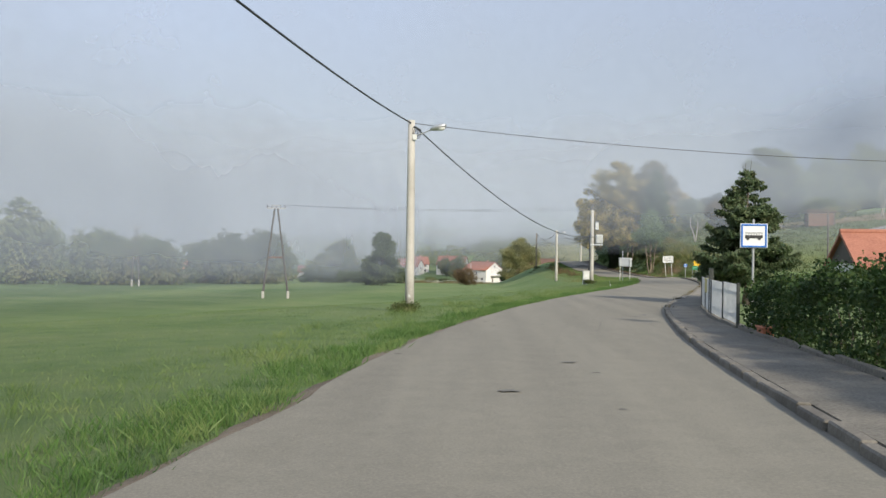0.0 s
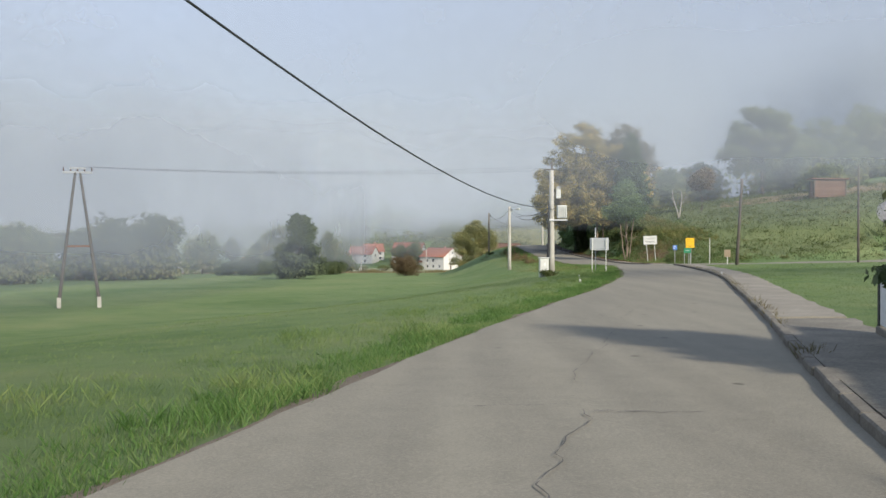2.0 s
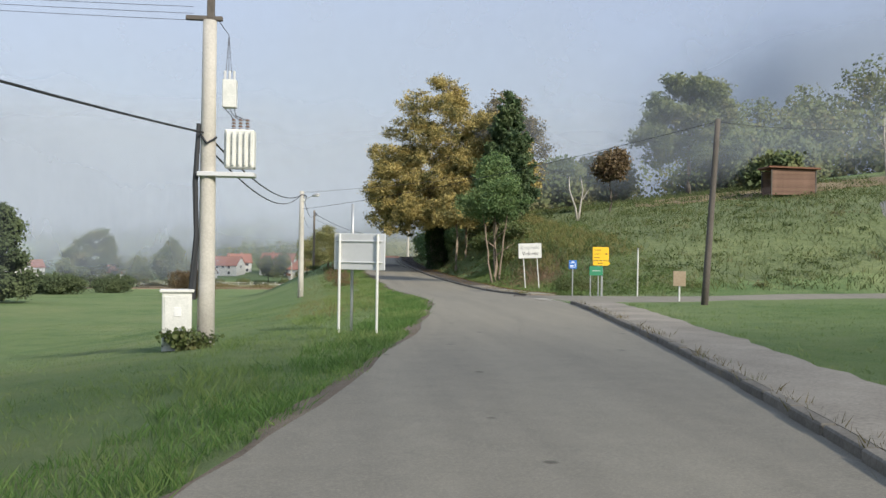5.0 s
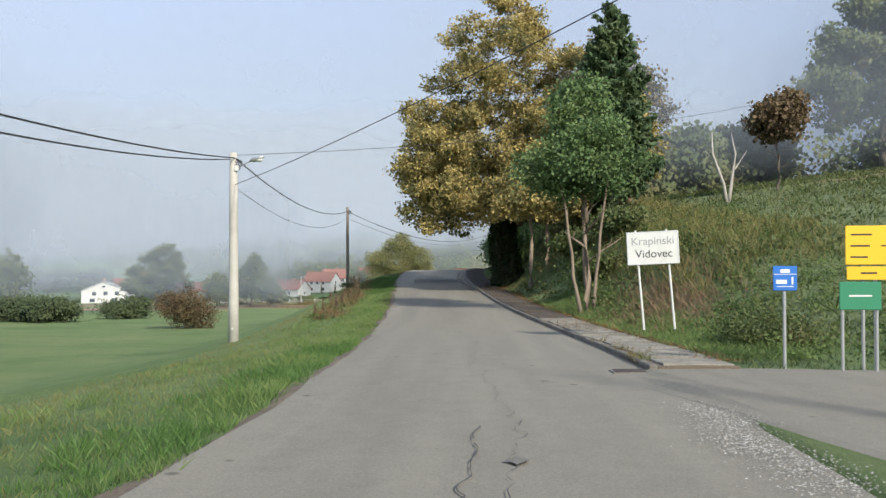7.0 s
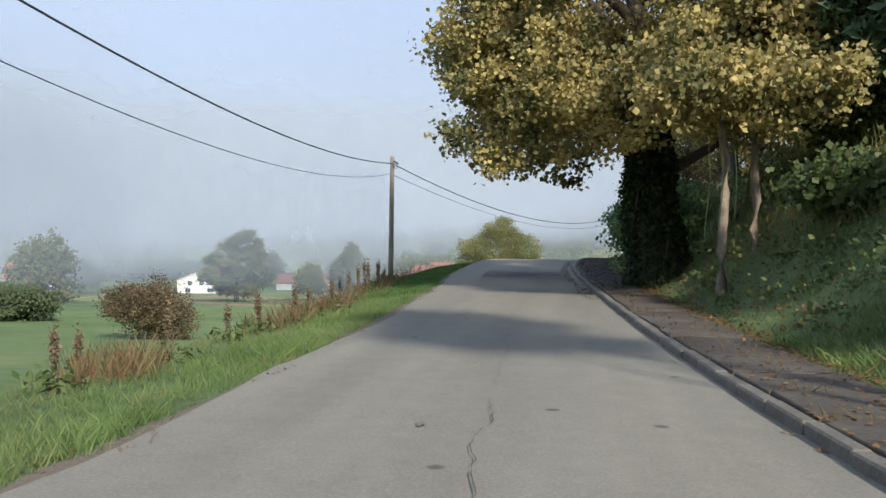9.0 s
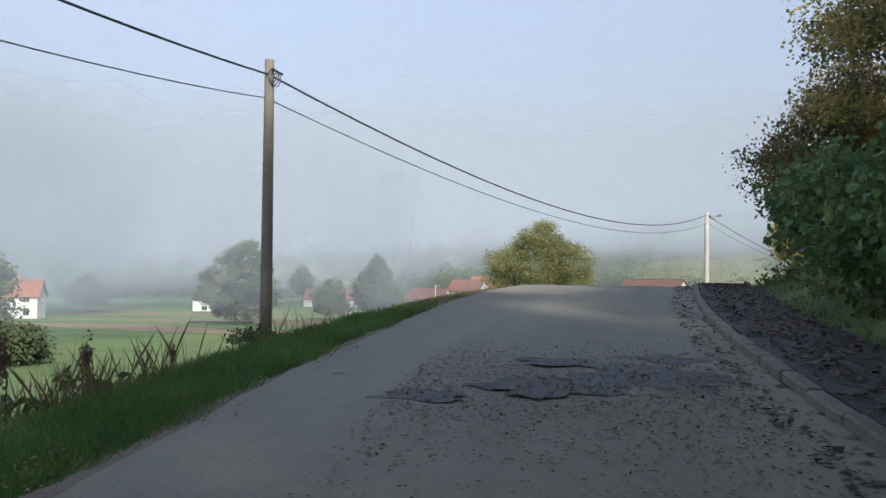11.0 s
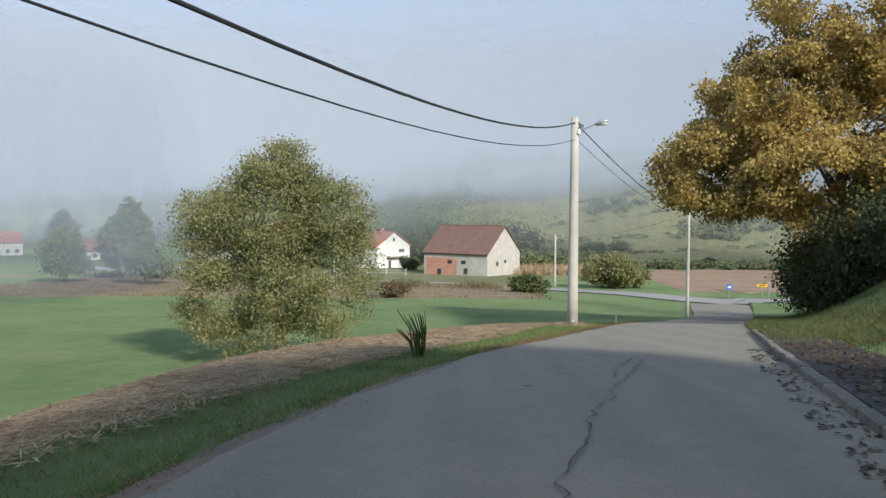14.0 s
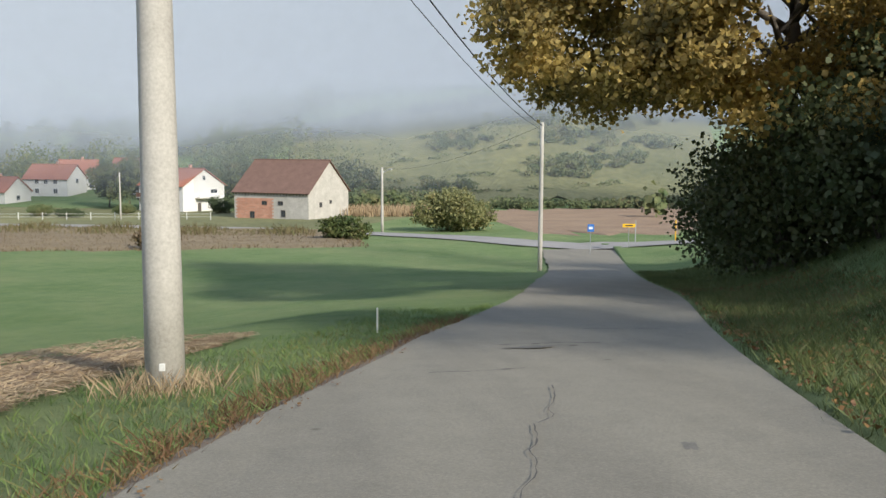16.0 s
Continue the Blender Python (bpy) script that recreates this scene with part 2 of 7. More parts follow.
# ---- materials in use ----
def ground_material():
    m, n, l, p = nodes_of("meadow_ground")
    f = noise_node(n, l, 20.0, 10, 0.8)
    g = noise_node(n, l, 0.12, 5)
    h = noise_node(n, l, 0.9, 6, 0.65)
    green = ramp(n, l, f.outputs["Fac"], ((0.32, (0.05, 0.085, 0.02)), (0.5, (0.135, 0.20, 0.065)), (0.68, (0.25, 0.31, 0.125))))
    tired = ramp(n, l, h.outputs["Fac"], ((0.32, (0.075, 0.135, 0.04)), (0.52, (0.19, 0.245, 0.075)), (0.72, (0.31, 0.31, 0.14))))
    c = blend(n, l, green.outputs[0], tired.outputs[0], 0.45)
    far = ramp(n, l, g.outputs["Fac"], ((0.32, (0.105, 0.175, 0.08)), (0.5, (0.17, 0.235, 0.12)), (0.68, (0.245, 0.275, 0.15))))
    c = blend(n, l, c, far.outputs[0], 0.5)
    l.new(c, p.inputs["Base Color"])
    p.inputs["Roughness"].default_value = 0.95
    p.inputs["Specular IOR Level"].default_value = 0.1
    b = n.new("ShaderNodeBump")
    b.inputs["Strength"].default_value, b.inputs["Distance"].default_value = 0.8, 0.12
    l.new(f.outputs["Fac"], b.inputs["Height"])
    l.new(b.outputs[0], p.inputs["Normal"])
    return m


def asphalt_material():
    m, n, l, p = nodes_of("worn_asphalt")
    grit = noise_node(n, l, 38.0, 8, 0.85)
    stain = noise_node(n, l, 2.2, 8, 0.75)
    t = n.new("ShaderNodeTexCoord")
    mp = n.new("ShaderNodeMapping")
    mp.inputs["Scale"].default_value = (1.6, 0.10, 1.0)
    l.new(t.outputs["Object"], mp.inputs["Vector"])
    streak = n.new("ShaderNodeTexNoise")
    streak.inputs["Scale"].default_value, streak.inputs["Detail"].default_value = 0.8, 5
    l.new(mp.outputs[0], streak.inputs["Vector"])
    a = ramp(n, l, grit.outputs["Fac"], ((0.36, (0.078, 0.071, 0.057)), (0.5, (0.210, 0.195, 0.156)), (0.64, (0.43, 0.398, 0.315))))
    b = ramp(n, l, stain.outputs["Fac"], ((0.34, (0.166, 0.155, 0.124)), (0.48, (0.214, 0.199, 0.159)), (0.66, (0.268, 0.248, 0.196))))
    w = ramp(n, l, streak.outputs["Fac"], ((0.3, (0.168, 0.156, 0.126)), (0.7, (0.262, 0.243, 0.191))))
    c = blend(n, l, a.outputs[0], b.outputs[0], 0.5)
    c = blend(n, l, c, w.outputs[0], 0.45)
    spot = n.new("ShaderNodeTexVoronoi")
    spot.inputs["Scale"].default_value = 0.9
    l.new(t.outputs["Object"], spot.inputs["Vector"])
    sp = ramp(n, l, spot.outputs["Distance"], ((0.0, (0.35, 0.35, 0.35)), (0.05, (0.55, 0.55, 0.55)), (0.075, (1, 1, 1))))
    c = blend(n, l, c, sp.outputs[0], 1.0, "MULTIPLY")
    l.new(c, p.inputs["Base Color"])
    p.inputs["Roughness"].default_value = 0.88
    p.inputs["Specular IOR Level"].default_value = 0.2
    bp = n.new("ShaderNodeBump")
    bp.inputs["Strength"].default_value, bp.inputs["Distance"].default_value = 0.5, 0.01
    l.new(grit.outputs["Fac"], bp.inputs["Height"])
    l.new(bp.outputs[0], p.inputs["Normal"])
    return m


GROUND = ground_material()
ASPHALT = asphalt_material()
PAVING = surface("old_pavement", (0.06, 0.054, 0.043), (0.29, 0.265, 0.21), 0.9, 24, 0.9, 0, 0.5, 0.01)
SLAB = surface("pavement_slabs", (0.11, 0.10, 0.078), (0.36, 0.33, 0.26), 1.3, 16, 0.9, 0, 0.5, 0.01, 0.18)
KERB = surface("kerb_concrete", (0.075, 0.066, 0.052), (0.23, 0.21, 0.17), 2.0, 30, 0.9, 0, 0.5, 0.008, 0.15)
CRACK = surface("crack_tar", (0.045, 0.042, 0.04), (0.10, 0.095, 0.085), 3, 60, 0.9)
DIRT = surface("verge_dirt", (0.06, 0.044, 0.028), (0.25, 0.20, 0.14), 0.5, 25, 0.95, 0, 0.8, 0.03)
GRAVEL = surface("verge_gravel", (0.16, 0.15, 0.13), (0.35, 0.34, 0.32), 1.5, 40, 0.95, 0, 0.8, 0.02)
STUBBLE = surface("stubble_soil", (0.12, 0.075, 0.045), (0.40, 0.29, 0.17), 0.5, 12, 0.95, 0, 0.9, 0.06)
CONCRETE = surface("pole_concrete", (0.33, 0.31, 0.27), (0.58, 0.56, 0.50), 1.5, 25, 0.85, 0, 0.3, 0.006)
OLDWOOD = surface("weathered_wood", (0.055, 0.048, 0.04), (0.16, 0.14, 0.12), 1.2, 22, 0.9, 0, 0.5, 0.008)
POLEWOOD = surface("brown_pole_wood", (0.12, 0.10, 0.08), (0.29, 0.25, 0.20), 1.2, 22, 0.9, 0, 0.5, 0.008)
BARK = surface("tree_bark", (0.05, 0.04, 0.03), (0.17, 0.145, 0.115), 2.0, 18, 0.95, 0, 0.9, 0.03)
BIRCH = surface("pale_bark", (0.22, 0.20, 0.17), (0.55, 0.52, 0.46), 3.0, 14, 0.9, 0, 0.4, 0.01)
STEEL = surface("galvanised_steel", (0.35, 0.36, 0.36), (0.55, 0.56, 0.56), 3, 50, 0.45, 0.6, 0.1, 0.002)
WHITE = plain("white_paint", (0.74, 0.75, 0.74), 0.5)
OFFWHITE = surface("dirty_white_paint", (0.50, 0.51, 0.47), (0.76, 0.76, 0.72), 2.5, 30, 0.6, 0, 0.1, 0.003)
GREYBACK = plain("sign_back", (0.62, 0.63, 0.63), 0.5, 0.2)
BLUE = plain("sign_blue", (0.03, 0.16, 0.52), 0.4)
YELLOW = plain("sign_yellow", (0.85, 0.50, 0.02), 0.45)
GREENSIGN = plain("sign_green", (0.03, 0.22, 0.11), 0.5)
BLACK = plain("black_print", (0.03, 0.03, 0.03), 0.5)
RUBBER = plain("cable_black", (0.025, 0.027, 0.03), 0.6)
RUST = surface("rusty_metal", (0.10, 0.045, 0.025), (0.24, 0.11, 0.06), 4, 40, 0.8)
PORCELAIN = plain("insulator", (0.12, 0.07, 0.05), 0.25)
REDTILE = surface("red_roof_tiles", (0.26, 0.095, 0.06), (0.46, 0.20, 0.125), 0.8, 9, 0.8, 0, 0.7, 0.03)
OLDTILE = surface("old_brown_tiles", (0.11, 0.065, 0.048), (0.23, 0.135, 0.10), 0.8, 6, 0.85, 0, 0.8, 0.03)
PLASTER = surface("white_plaster", (0.60, 0.59, 0.55), (0.82, 0.81, 0.77), 0.6, 12, 0.9, 0, 0.2, 0.01)
GREYPLASTER = surface("raw_render", (0.32, 0.30, 0.26), (0.62, 0.60, 0.54), 0.6, 5, 0.9, 0, 0.3, 0.01)
BRICK = surface("hollow_brick", (0.40, 0.19, 0.12), (0.60, 0.34, 0.24), 1.2, 9, 0.9, 0, 0.5, 0.02, 0.12)
GLASS = plain("dark_window_glass", (0.04, 0.05, 0.06), 0.12)

maple_gold = leafy("maple_leaves_turning", ((0.045, 0.06, 0.028), (0.10, 0.115, 0.045), (0.36, 0.30, 0.11), (0.66, 0.53, 0.20), (0.24, 0.17, 0.07)), 0.85, 0.34, 0.6, 0.72)
golden_leaf = leafy("golden_maple_leaves", ((0.085, 0.085, 0.035), (0.23, 0.18, 0.065), (0.46, 0.34, 0.105), (0.68, 0.51, 0.16), (0.24, 0.15, 0.06)), 0.3, 0.45, 0.6, 0.65)
maple_green = leafy("dark_green_leaves", ((0.0553, 0.1034, 0.0411), (0.1018, 0.173, 0.0645), (0.1651, 0.2451, 0.0904), (0.2545, 0.2901, 0.1121)), 0.3, 0.3)
willow_leaf = leafy("willow_leaves", ((0.14, 0.16, 0.07), (0.225, 0.24, 0.105), (0.33, 0.325, 0.145), (0.43, 0.37, 0.17)), 0.45, 0.45)
needle = leafy("spruce_needles", ((0.05, 0.085, 0.042), (0.085, 0.135, 0.062), (0.15, 0.195, 0.09), (0.16, 0.15, 0.08)), 1.6, 0.3, 0.6, 0.5)
hedge_leaf = leafy("hedge_leaves", ((0.012, 0.03, 0.009), (0.026, 0.06, 0.015), (0.05, 0.09, 0.022), (0.10, 0.11, 0.03)), 0.8, 0.25)
far_leaf = leafy("valley_tree_leaves", ((0.0564, 0.0852, 0.0377), (0.0957, 0.1317, 0.0525), (0.1499, 0.1715, 0.0707), (0.2024, 0.1736, 0.08)), 0.25, 0.2, 0.7, 0.9, 1.1)
russet = leafy("russet_bush_leaves", ((0.085, 0.065, 0.04), (0.14, 0.095, 0.055), (0.185, 0.135, 0.07), (0.11, 0.115, 0.05)), 0.4, 0.3)
bramble = leafy("bank_bramble_leaves", ((0.04, 0.062, 0.02), (0.08, 0.115, 0.036), (0.135, 0.165, 0.055), (0.20, 0.165, 0.08)), 0.5, 0.3)
grass_blade = leafy("grass_blades", ((0.065, 0.12, 0.036), (0.13, 0.205, 0.06), (0.20, 0.285, 0.088), (0.28, 0.31, 0.12)), 0.9, 0.4, 0.6, 0.6)
dry_blade = leafy("dry_stalks", ((0.085, 0.062, 0.038), (0.165, 0.118, 0.07), (0.27, 0.205, 0.12), (0.13, 0.135, 0.06)), 0.8, 0.3)
golden_straw = leafy("straw_stalks", ((0.16, 0.105, 0.06), (0.33, 0.24, 0.14), (0.54, 0.43, 0.27), (0.24, 0.16, 0.09)), 0.8, 0.2, 0.6, 0.4)
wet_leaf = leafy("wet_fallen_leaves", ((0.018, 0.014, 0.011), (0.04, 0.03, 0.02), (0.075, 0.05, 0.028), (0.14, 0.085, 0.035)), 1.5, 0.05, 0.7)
fallen = leafy("fallen_leaves", ((0.09, 0.045, 0.02), (0.18, 0.09, 0.035), (0.30, 0.19, 0.06)), 1.0, 0.1)

# ---- ground ----
yl = np.concatenate([np.arange(-420, -60, 20), np.arange(-60, -8, 4), np.arange(-8, 240, 0.8), np.arange(240, 345, 2.5), np.arange(345, 620, 8), np.arange(620, 1500, 40)])
dl = np.concatenate([[0, 0.12, 0.3, 0.6, 1, 1.5], np.arange(2, 14, 0.8), np.arange(14, 40, 2), np.arange(40, 130, 6), np.arange(130, 480, 18), np.arange(480, 1500, 120)])
yc = np.clip(yl, -60, 300)
cols = [left_x(yc) - d for d in dl[::-1]] + [road_mid(yc)] + [right_x(yc) + d for d in dl]
gx = np.stack(cols, 1)
gy = np.repeat(yl[:, None], gx.shape[1], 1)
gz = ground_z(gx, gy)
mid = len(dl)
gz[:, mid - 1:mid + 2] = np.minimum(gz[:, mid - 1:mid + 2], (road_z(yc) - 0.10)[:, None])
gz[yl > 300, mid - 1:mid + 2] = ground_z(gx, gy)[yl > 300, mid - 1:mid + 2]
nr, nc = gx.shape
gv = np.stack([gx.ravel(), gy.ravel(), gz.ravel()], 1)
gf = [(r * nc + c, r * nc + c + 1, (r + 1) * nc + c + 1, (r + 1) * nc + c) for r in range(nr - 1) for c in range(nc - 1)]
ground = tagged(link_mesh("ground", gv, gf, GROUND, None, True), "green meadow ground with banks and far hills", "ground", kind="structure")

# ---- road ----
ys = np.arange(-60, 300.1, 0.8)
jag = np.random.RandomState(3)
rag = np.cumsum(jag.normal(0, 0.035, len(ys)))
rag -= np.convolve(np.pad(rag, 6, "edge"), np.ones(13) / 13, "valid")
rag_l = lambda y: -road_wide(y) / 2 + np.interp(y, ys, rag)
rag_r = lambda y: road_wide(y) / 2 + 0.02
road = tagged(ribbon("road", ys, [rag_l, -2.0, -1.0, 0.0, 1.0, 2.0, rag_r], lambda o, y: 0.045 - 0.02 * abs(o) if o else 0.02, ASPHALT), "grey worn asphalt village road with fine cracks", "road", kind="structure")

# ---- plants ----
PALEBARK = surface("willow_bark", (0.14, 0.11, 0.08), (0.34, 0.27, 0.20), 2.0, 16, 0.95, 0, 0.8, 0.02)
def leaf_mesh(name, centres, size, material, parent, seed, flat=0.0, long=1.0, label=""):
    """Many small bent leaves round the given places, all in one mesh."""
    r = np.random.RandomState(seed)
    n = len(centres)
    u = r.normal(size=(n, 3))
    u /= np.linalg.norm(u, axis=1)[:, None]
    w = r.normal(size=(n, 3))
    w[:, 2] += flat
    if flat > 3:
        u[:, 2] *= 0.08
        u /= np.linalg.norm(u, axis=1)[:, None]
    v = np.cross(w, u)
    v /= np.linalg.norm(v, axis=1)[:, None]
    nn = np.cross(u, v)
    s = size * r.uniform(0.6, 1.35, n)[:, None]
    a, b = u * s * 0.5 * long, v * s * 0.5 / long**0.5
    fold = nn * s * 0.12
    c = np.asarray(centres)
    vs = np.stack([c - a, c - 0.1 * a + b + fold, c + a, c - 0.1 * a - b + fold], 1).reshape(-1, 3)
    me = bpy.data.meshes.new(name)
    me.vertices.add(4 * n)
    me.vertices.foreach_set("co", vs.astype(np.float32).ravel())
    me.loops.add(4 * n)
    me.loops.foreach_set("vertex_index", np.arange(4 * n, dtype=np.int32))
    me.polygons.add(n)
    me.polygons.foreach_set("loop_start", np.arange(0, 4 * n, 4, dtype=np.int32))
    me.update(calc_edges=True)
    me.materials.append(material)
    ob = new(name, me)
    ob.parent = parent
    if label:
        ob["label"] = label
    return ob


def sprays(lobes, each, small, seed):
    """Smaller lobes budding from the skin of the main ones: the uneven, gappy outline of a real crown."""
    r = np.random.RandomState(seed)
    out = []
    for l in lobes:
        for k in range(each):
            u = r.normal(size=3)
            u /= np.linalg.norm(u)
            q = r.uniform(0.72, 1.0)
            s = small * r.uniform(0.6, 1.3)
            out.append((l[0] + u[0] * l[3] * q, l[1] + u[1] * l[4] * q, l[2] + u[2] * l[5] * q, s, s, s * 0.72))
    return out


def clumps(lobes, count, per, spread, seed, hollow=0.55):
    """Places of leaves: clumps near the skin of several lobes, uneven and with gaps."""
    r = np.random.RandomState(seed)
    vol = np.array([l[3] * l[4] * l[5] for l in lobes]) ** 0.67
    pick = r.choice(len(lobes), count, p=vol / vol.sum())
    L = np.array(lobes)[pick]
    u = r.normal(size=(count, 3))
    u /= np.linalg.norm(u, axis=1)[:, None]
    rad = hollow + (1 - hollow) * r.uniform(0, 1, count) ** 0.5
    rad *= 1 + 0.16 * np.sin(u[:, 0] * 6 + seed) * np.cos(u[:, 2] * 5 + seed * 2) + 0.10 * np.sin(u[:, 1] * 9 + u[:, 2] * 7) + 0.04 * np.clip(r.normal(size=count), -2, 2)
    c = L[:, :3] + u * L[:, 3:] * rad[:, None]
    s = spread * r.uniform(0.5, 1.5, count)
    pts = c[:, None, :] + np.clip(r.normal(size=(count, per, 3)), -1.9, 1.9) * s[:, None, None] * np.array((1, 1, 0.6))
    return pts.reshape(-1, 3)


def trunk_part(parent, height, r0, r1, bends=0.2, seed=1, material=None, name="trunk", base=(0, 0, -0.3), lean=(0, 0)):
    r = random.Random(seed)
    bm = bmesh.new()
    n = 7
    pts = [(base[0] + lean[0] * k / n + (r.uniform(-bends, bends) if k else 0), base[1] + lean[1] * k / n + (r.uniform(-bends, bends) if k else 0), base[2] + (height - base[2]) * k / n) for k in range(n + 1)]
    rad = [r0 * (1.45 if k == 0 else 1) + (r1 - r0) * k / n for k in range(n + 1)]
    tube(bm, pts, rad, 10)
    return part(name, bm, material or BARK, parent, soft=True), pts


def limb_parts(parent, pts, count, reach, r0, seed, rise=0.6, material=None, start=0.35):
    r = random.Random(seed)
    for k in range(count):
        f = start + (1 - start) * (k + 0.5) / count
        i = f * (len(pts) - 1)
        a, b = Vector(pts[int(i)]), Vector(pts[min(int(i) + 1, len(pts) - 1)])
        p = a.lerp(b, i - int(i))
        an = k * 2.4 + r.uniform(-0.5, 0.5)
        l = reach * r.uniform(0.7, 1.1) * (1.15 - 0.5 * f)
        d = Vector((math.cos(an), math.sin(an), rise * r.uniform(0.6, 1.4)))
        m1 = p + d * l * 0.5 + Vector((r.uniform(-0.2, 0.2), r.uniform(-0.2, 0.2), 0.1 * l))
        e = p + d * l + Vector((0, 0, 0.15 * l))
        bm = bmesh.new()
        tube(bm, [p, m1, e], [r0, r0 * 0.6, r0 * 0.15], 6)
        side = m1.lerp(e, 0.2) + Vector((r.uniform(-1, 1), r.uniform(-1, 1), 0.6)) * l * 0.35
        tube(bm, [m1, m1.lerp(side, 0.5), side], [r0 * 0.45, r0 * 0.3, r0 * 0.1], 5)
        part("limb", bm, material or BARK, parent, soft=True)


def broad_tree(name, x, y, z, lobes, leaf, leaves, size, label, category="tree", trunk=(4.0, 0.25, 0.12), limbs=6, seed=1, spread=0.35, per=14, group="", lean=(0, 0), bark=None, hollow=0.55, limb_reach=2.5, spray=None):
    t = thing(name, x, y, z, label, category, group)
    _, pts = trunk_part(t, trunk[0], trunk[1], trunk[2], 0.12, seed, bark, lean=lean)
    limb_parts(t, pts, limbs, limb_reach, trunk[2] * 0.8, seed + 5, material=bark)
    if spray:
        lobes, hollow = sprays(lobes, spray[0], spray[1], seed + 3), 0.25
    leaf_mesh("crown", clumps(lobes, leaves // per, per, spread, seed + 9, hollow), size, leaf, t, seed + 20)
    return t


def spruce_tree(name, x, y, z, height, radius, label, seed=1, leaves=26000, leaf=None, bare=0.04, size=0.16, group="", taper=0.85, rise=0.0):
    """Whorls of drooping boughs with upturned tips; each bough carries side twigs, so the outline is spiky and open."""
    t = thing(name, x, y, z, label, "conifer", group)
    trunk_part(t, height * 0.98, radius * 0.05, 0.015, 0.02, seed)
    r = np.random.RandomState(seed)
    tiers = int(height * 4.2)
    boughs = []
    for k in range(tiers):
        f = bare + (0.99 - bare) * (k + 0.5) / tiers
        reach = radius * (1 - f) ** taper * min(1, 0.75 + 2.2 * (f - bare)) + 0.10
        for j in range(7 if f < 0.8 else 5):
            boughs.append((f + r.uniform(-1.3, 1.3) / tiers * (1 if f < 0.9 else 0.3), r.uniform(0, 2 * math.pi), reach * r.choice((0.72, 0.86, 0.95, 1.0, 1.1), p=(0.2, 0.25, 0.25, 0.2, 0.1))))
    total = sum(b[2] ** 1.3 for b in boughs)
    pts = []
    for f, an, rr in boughs:
        n = max(int(leaves * rr ** 1.3 / total), 14)
        s = r.uniform(0.12, 1, n) ** 0.8
        arm = r.choice((-1, -1, 0, 1, 1), n) * r.uniform(0, 0.42, n) * rr * (1.08 - s) ** 0.8      # along a side twig
        px, py = rr * s + np.abs(arm) * 0.55, arm
        up = -0.30 * rr * s + 0.30 * rr * s**2.6 + rise * rr * s - 0.14 * np.abs(arm)
        jit = r.normal(size=(n, 3)) * np.array((0.035, 0.035, 0.03)) * (1 + 0.18 * height)**0.5
        pts.append(np.stack([math.cos(an) * px - math.sin(an) * py, math.sin(an) * px + math.cos(an) * py, height * f + up], 1) + jit)
    leaf_mesh("needles", np.concatenate(pts), size, leaf or needle, t, seed + 3, 0.6, 1.9)
    for k in range(5):
        bm = bmesh.new()
        an = k * 1.3
        h = height * (0.90 + 0.02 * k)
        tube(bm, [(0, 0, h - 0.5), (0.12 * math.cos(an), 0.12 * math.sin(an), h), (0.2 * math.cos(an), 0.2 * math.sin(an), h + 0.5)], [0.015, 0.012, 0.005], 4)
        part("shoot", bm, BARK, t)
    return t


def bush(name, x, y, z, rx, ry, rz, leaf, leaves, size, label, seed=1, group="", spread=0.22, category="bush", lobes=6):
    r = random.Random(seed)
    t = thing(name, x, y, z, label, category, group)
    lb = [(0, 0, rz * 0.85, rx * 0.75, ry * 0.75, rz * 0.85)]
    for k in range(lobes):
        an = k * 6.28 / lobes + r.uniform(-0.4, 0.4)
        q = r.uniform(0.45, 0.75)
        lb.append((rx * q * math.cos(an), ry * q * math.sin(an), rz * r.uniform(0.5, 1.2), rx * 0.45, ry * 0.45, rz * 0.55))
    for k in range(4):
        bm = bmesh.new()
        an = k * 1.57 + 0.4
        tube(bm, [(0, 0, -0.2), (0.3 * rx * math.cos(an), 0.3 * ry * math.sin(an), rz * 0.6), (0.5 * rx * math.cos(an), 0.5 * ry * math.sin(an), rz * 1.2)], [0.05, 0.035, 0.01], 5)
        part("stem", bm, BARK, t)
    leaf_mesh("foliage", clumps(lb, leaves // 12, 12, spread, seed + 4), size, leaf, t, seed + 8)
    return t


def gz_at(x, y): return float(ground_z(x, y))


ivy_dark = leafy("ivy_leaves", ((0.015, 0.03, 0.01), (0.03, 0.055, 0.018), (0.05, 0.08, 0.025)), 0.6, 0.2)
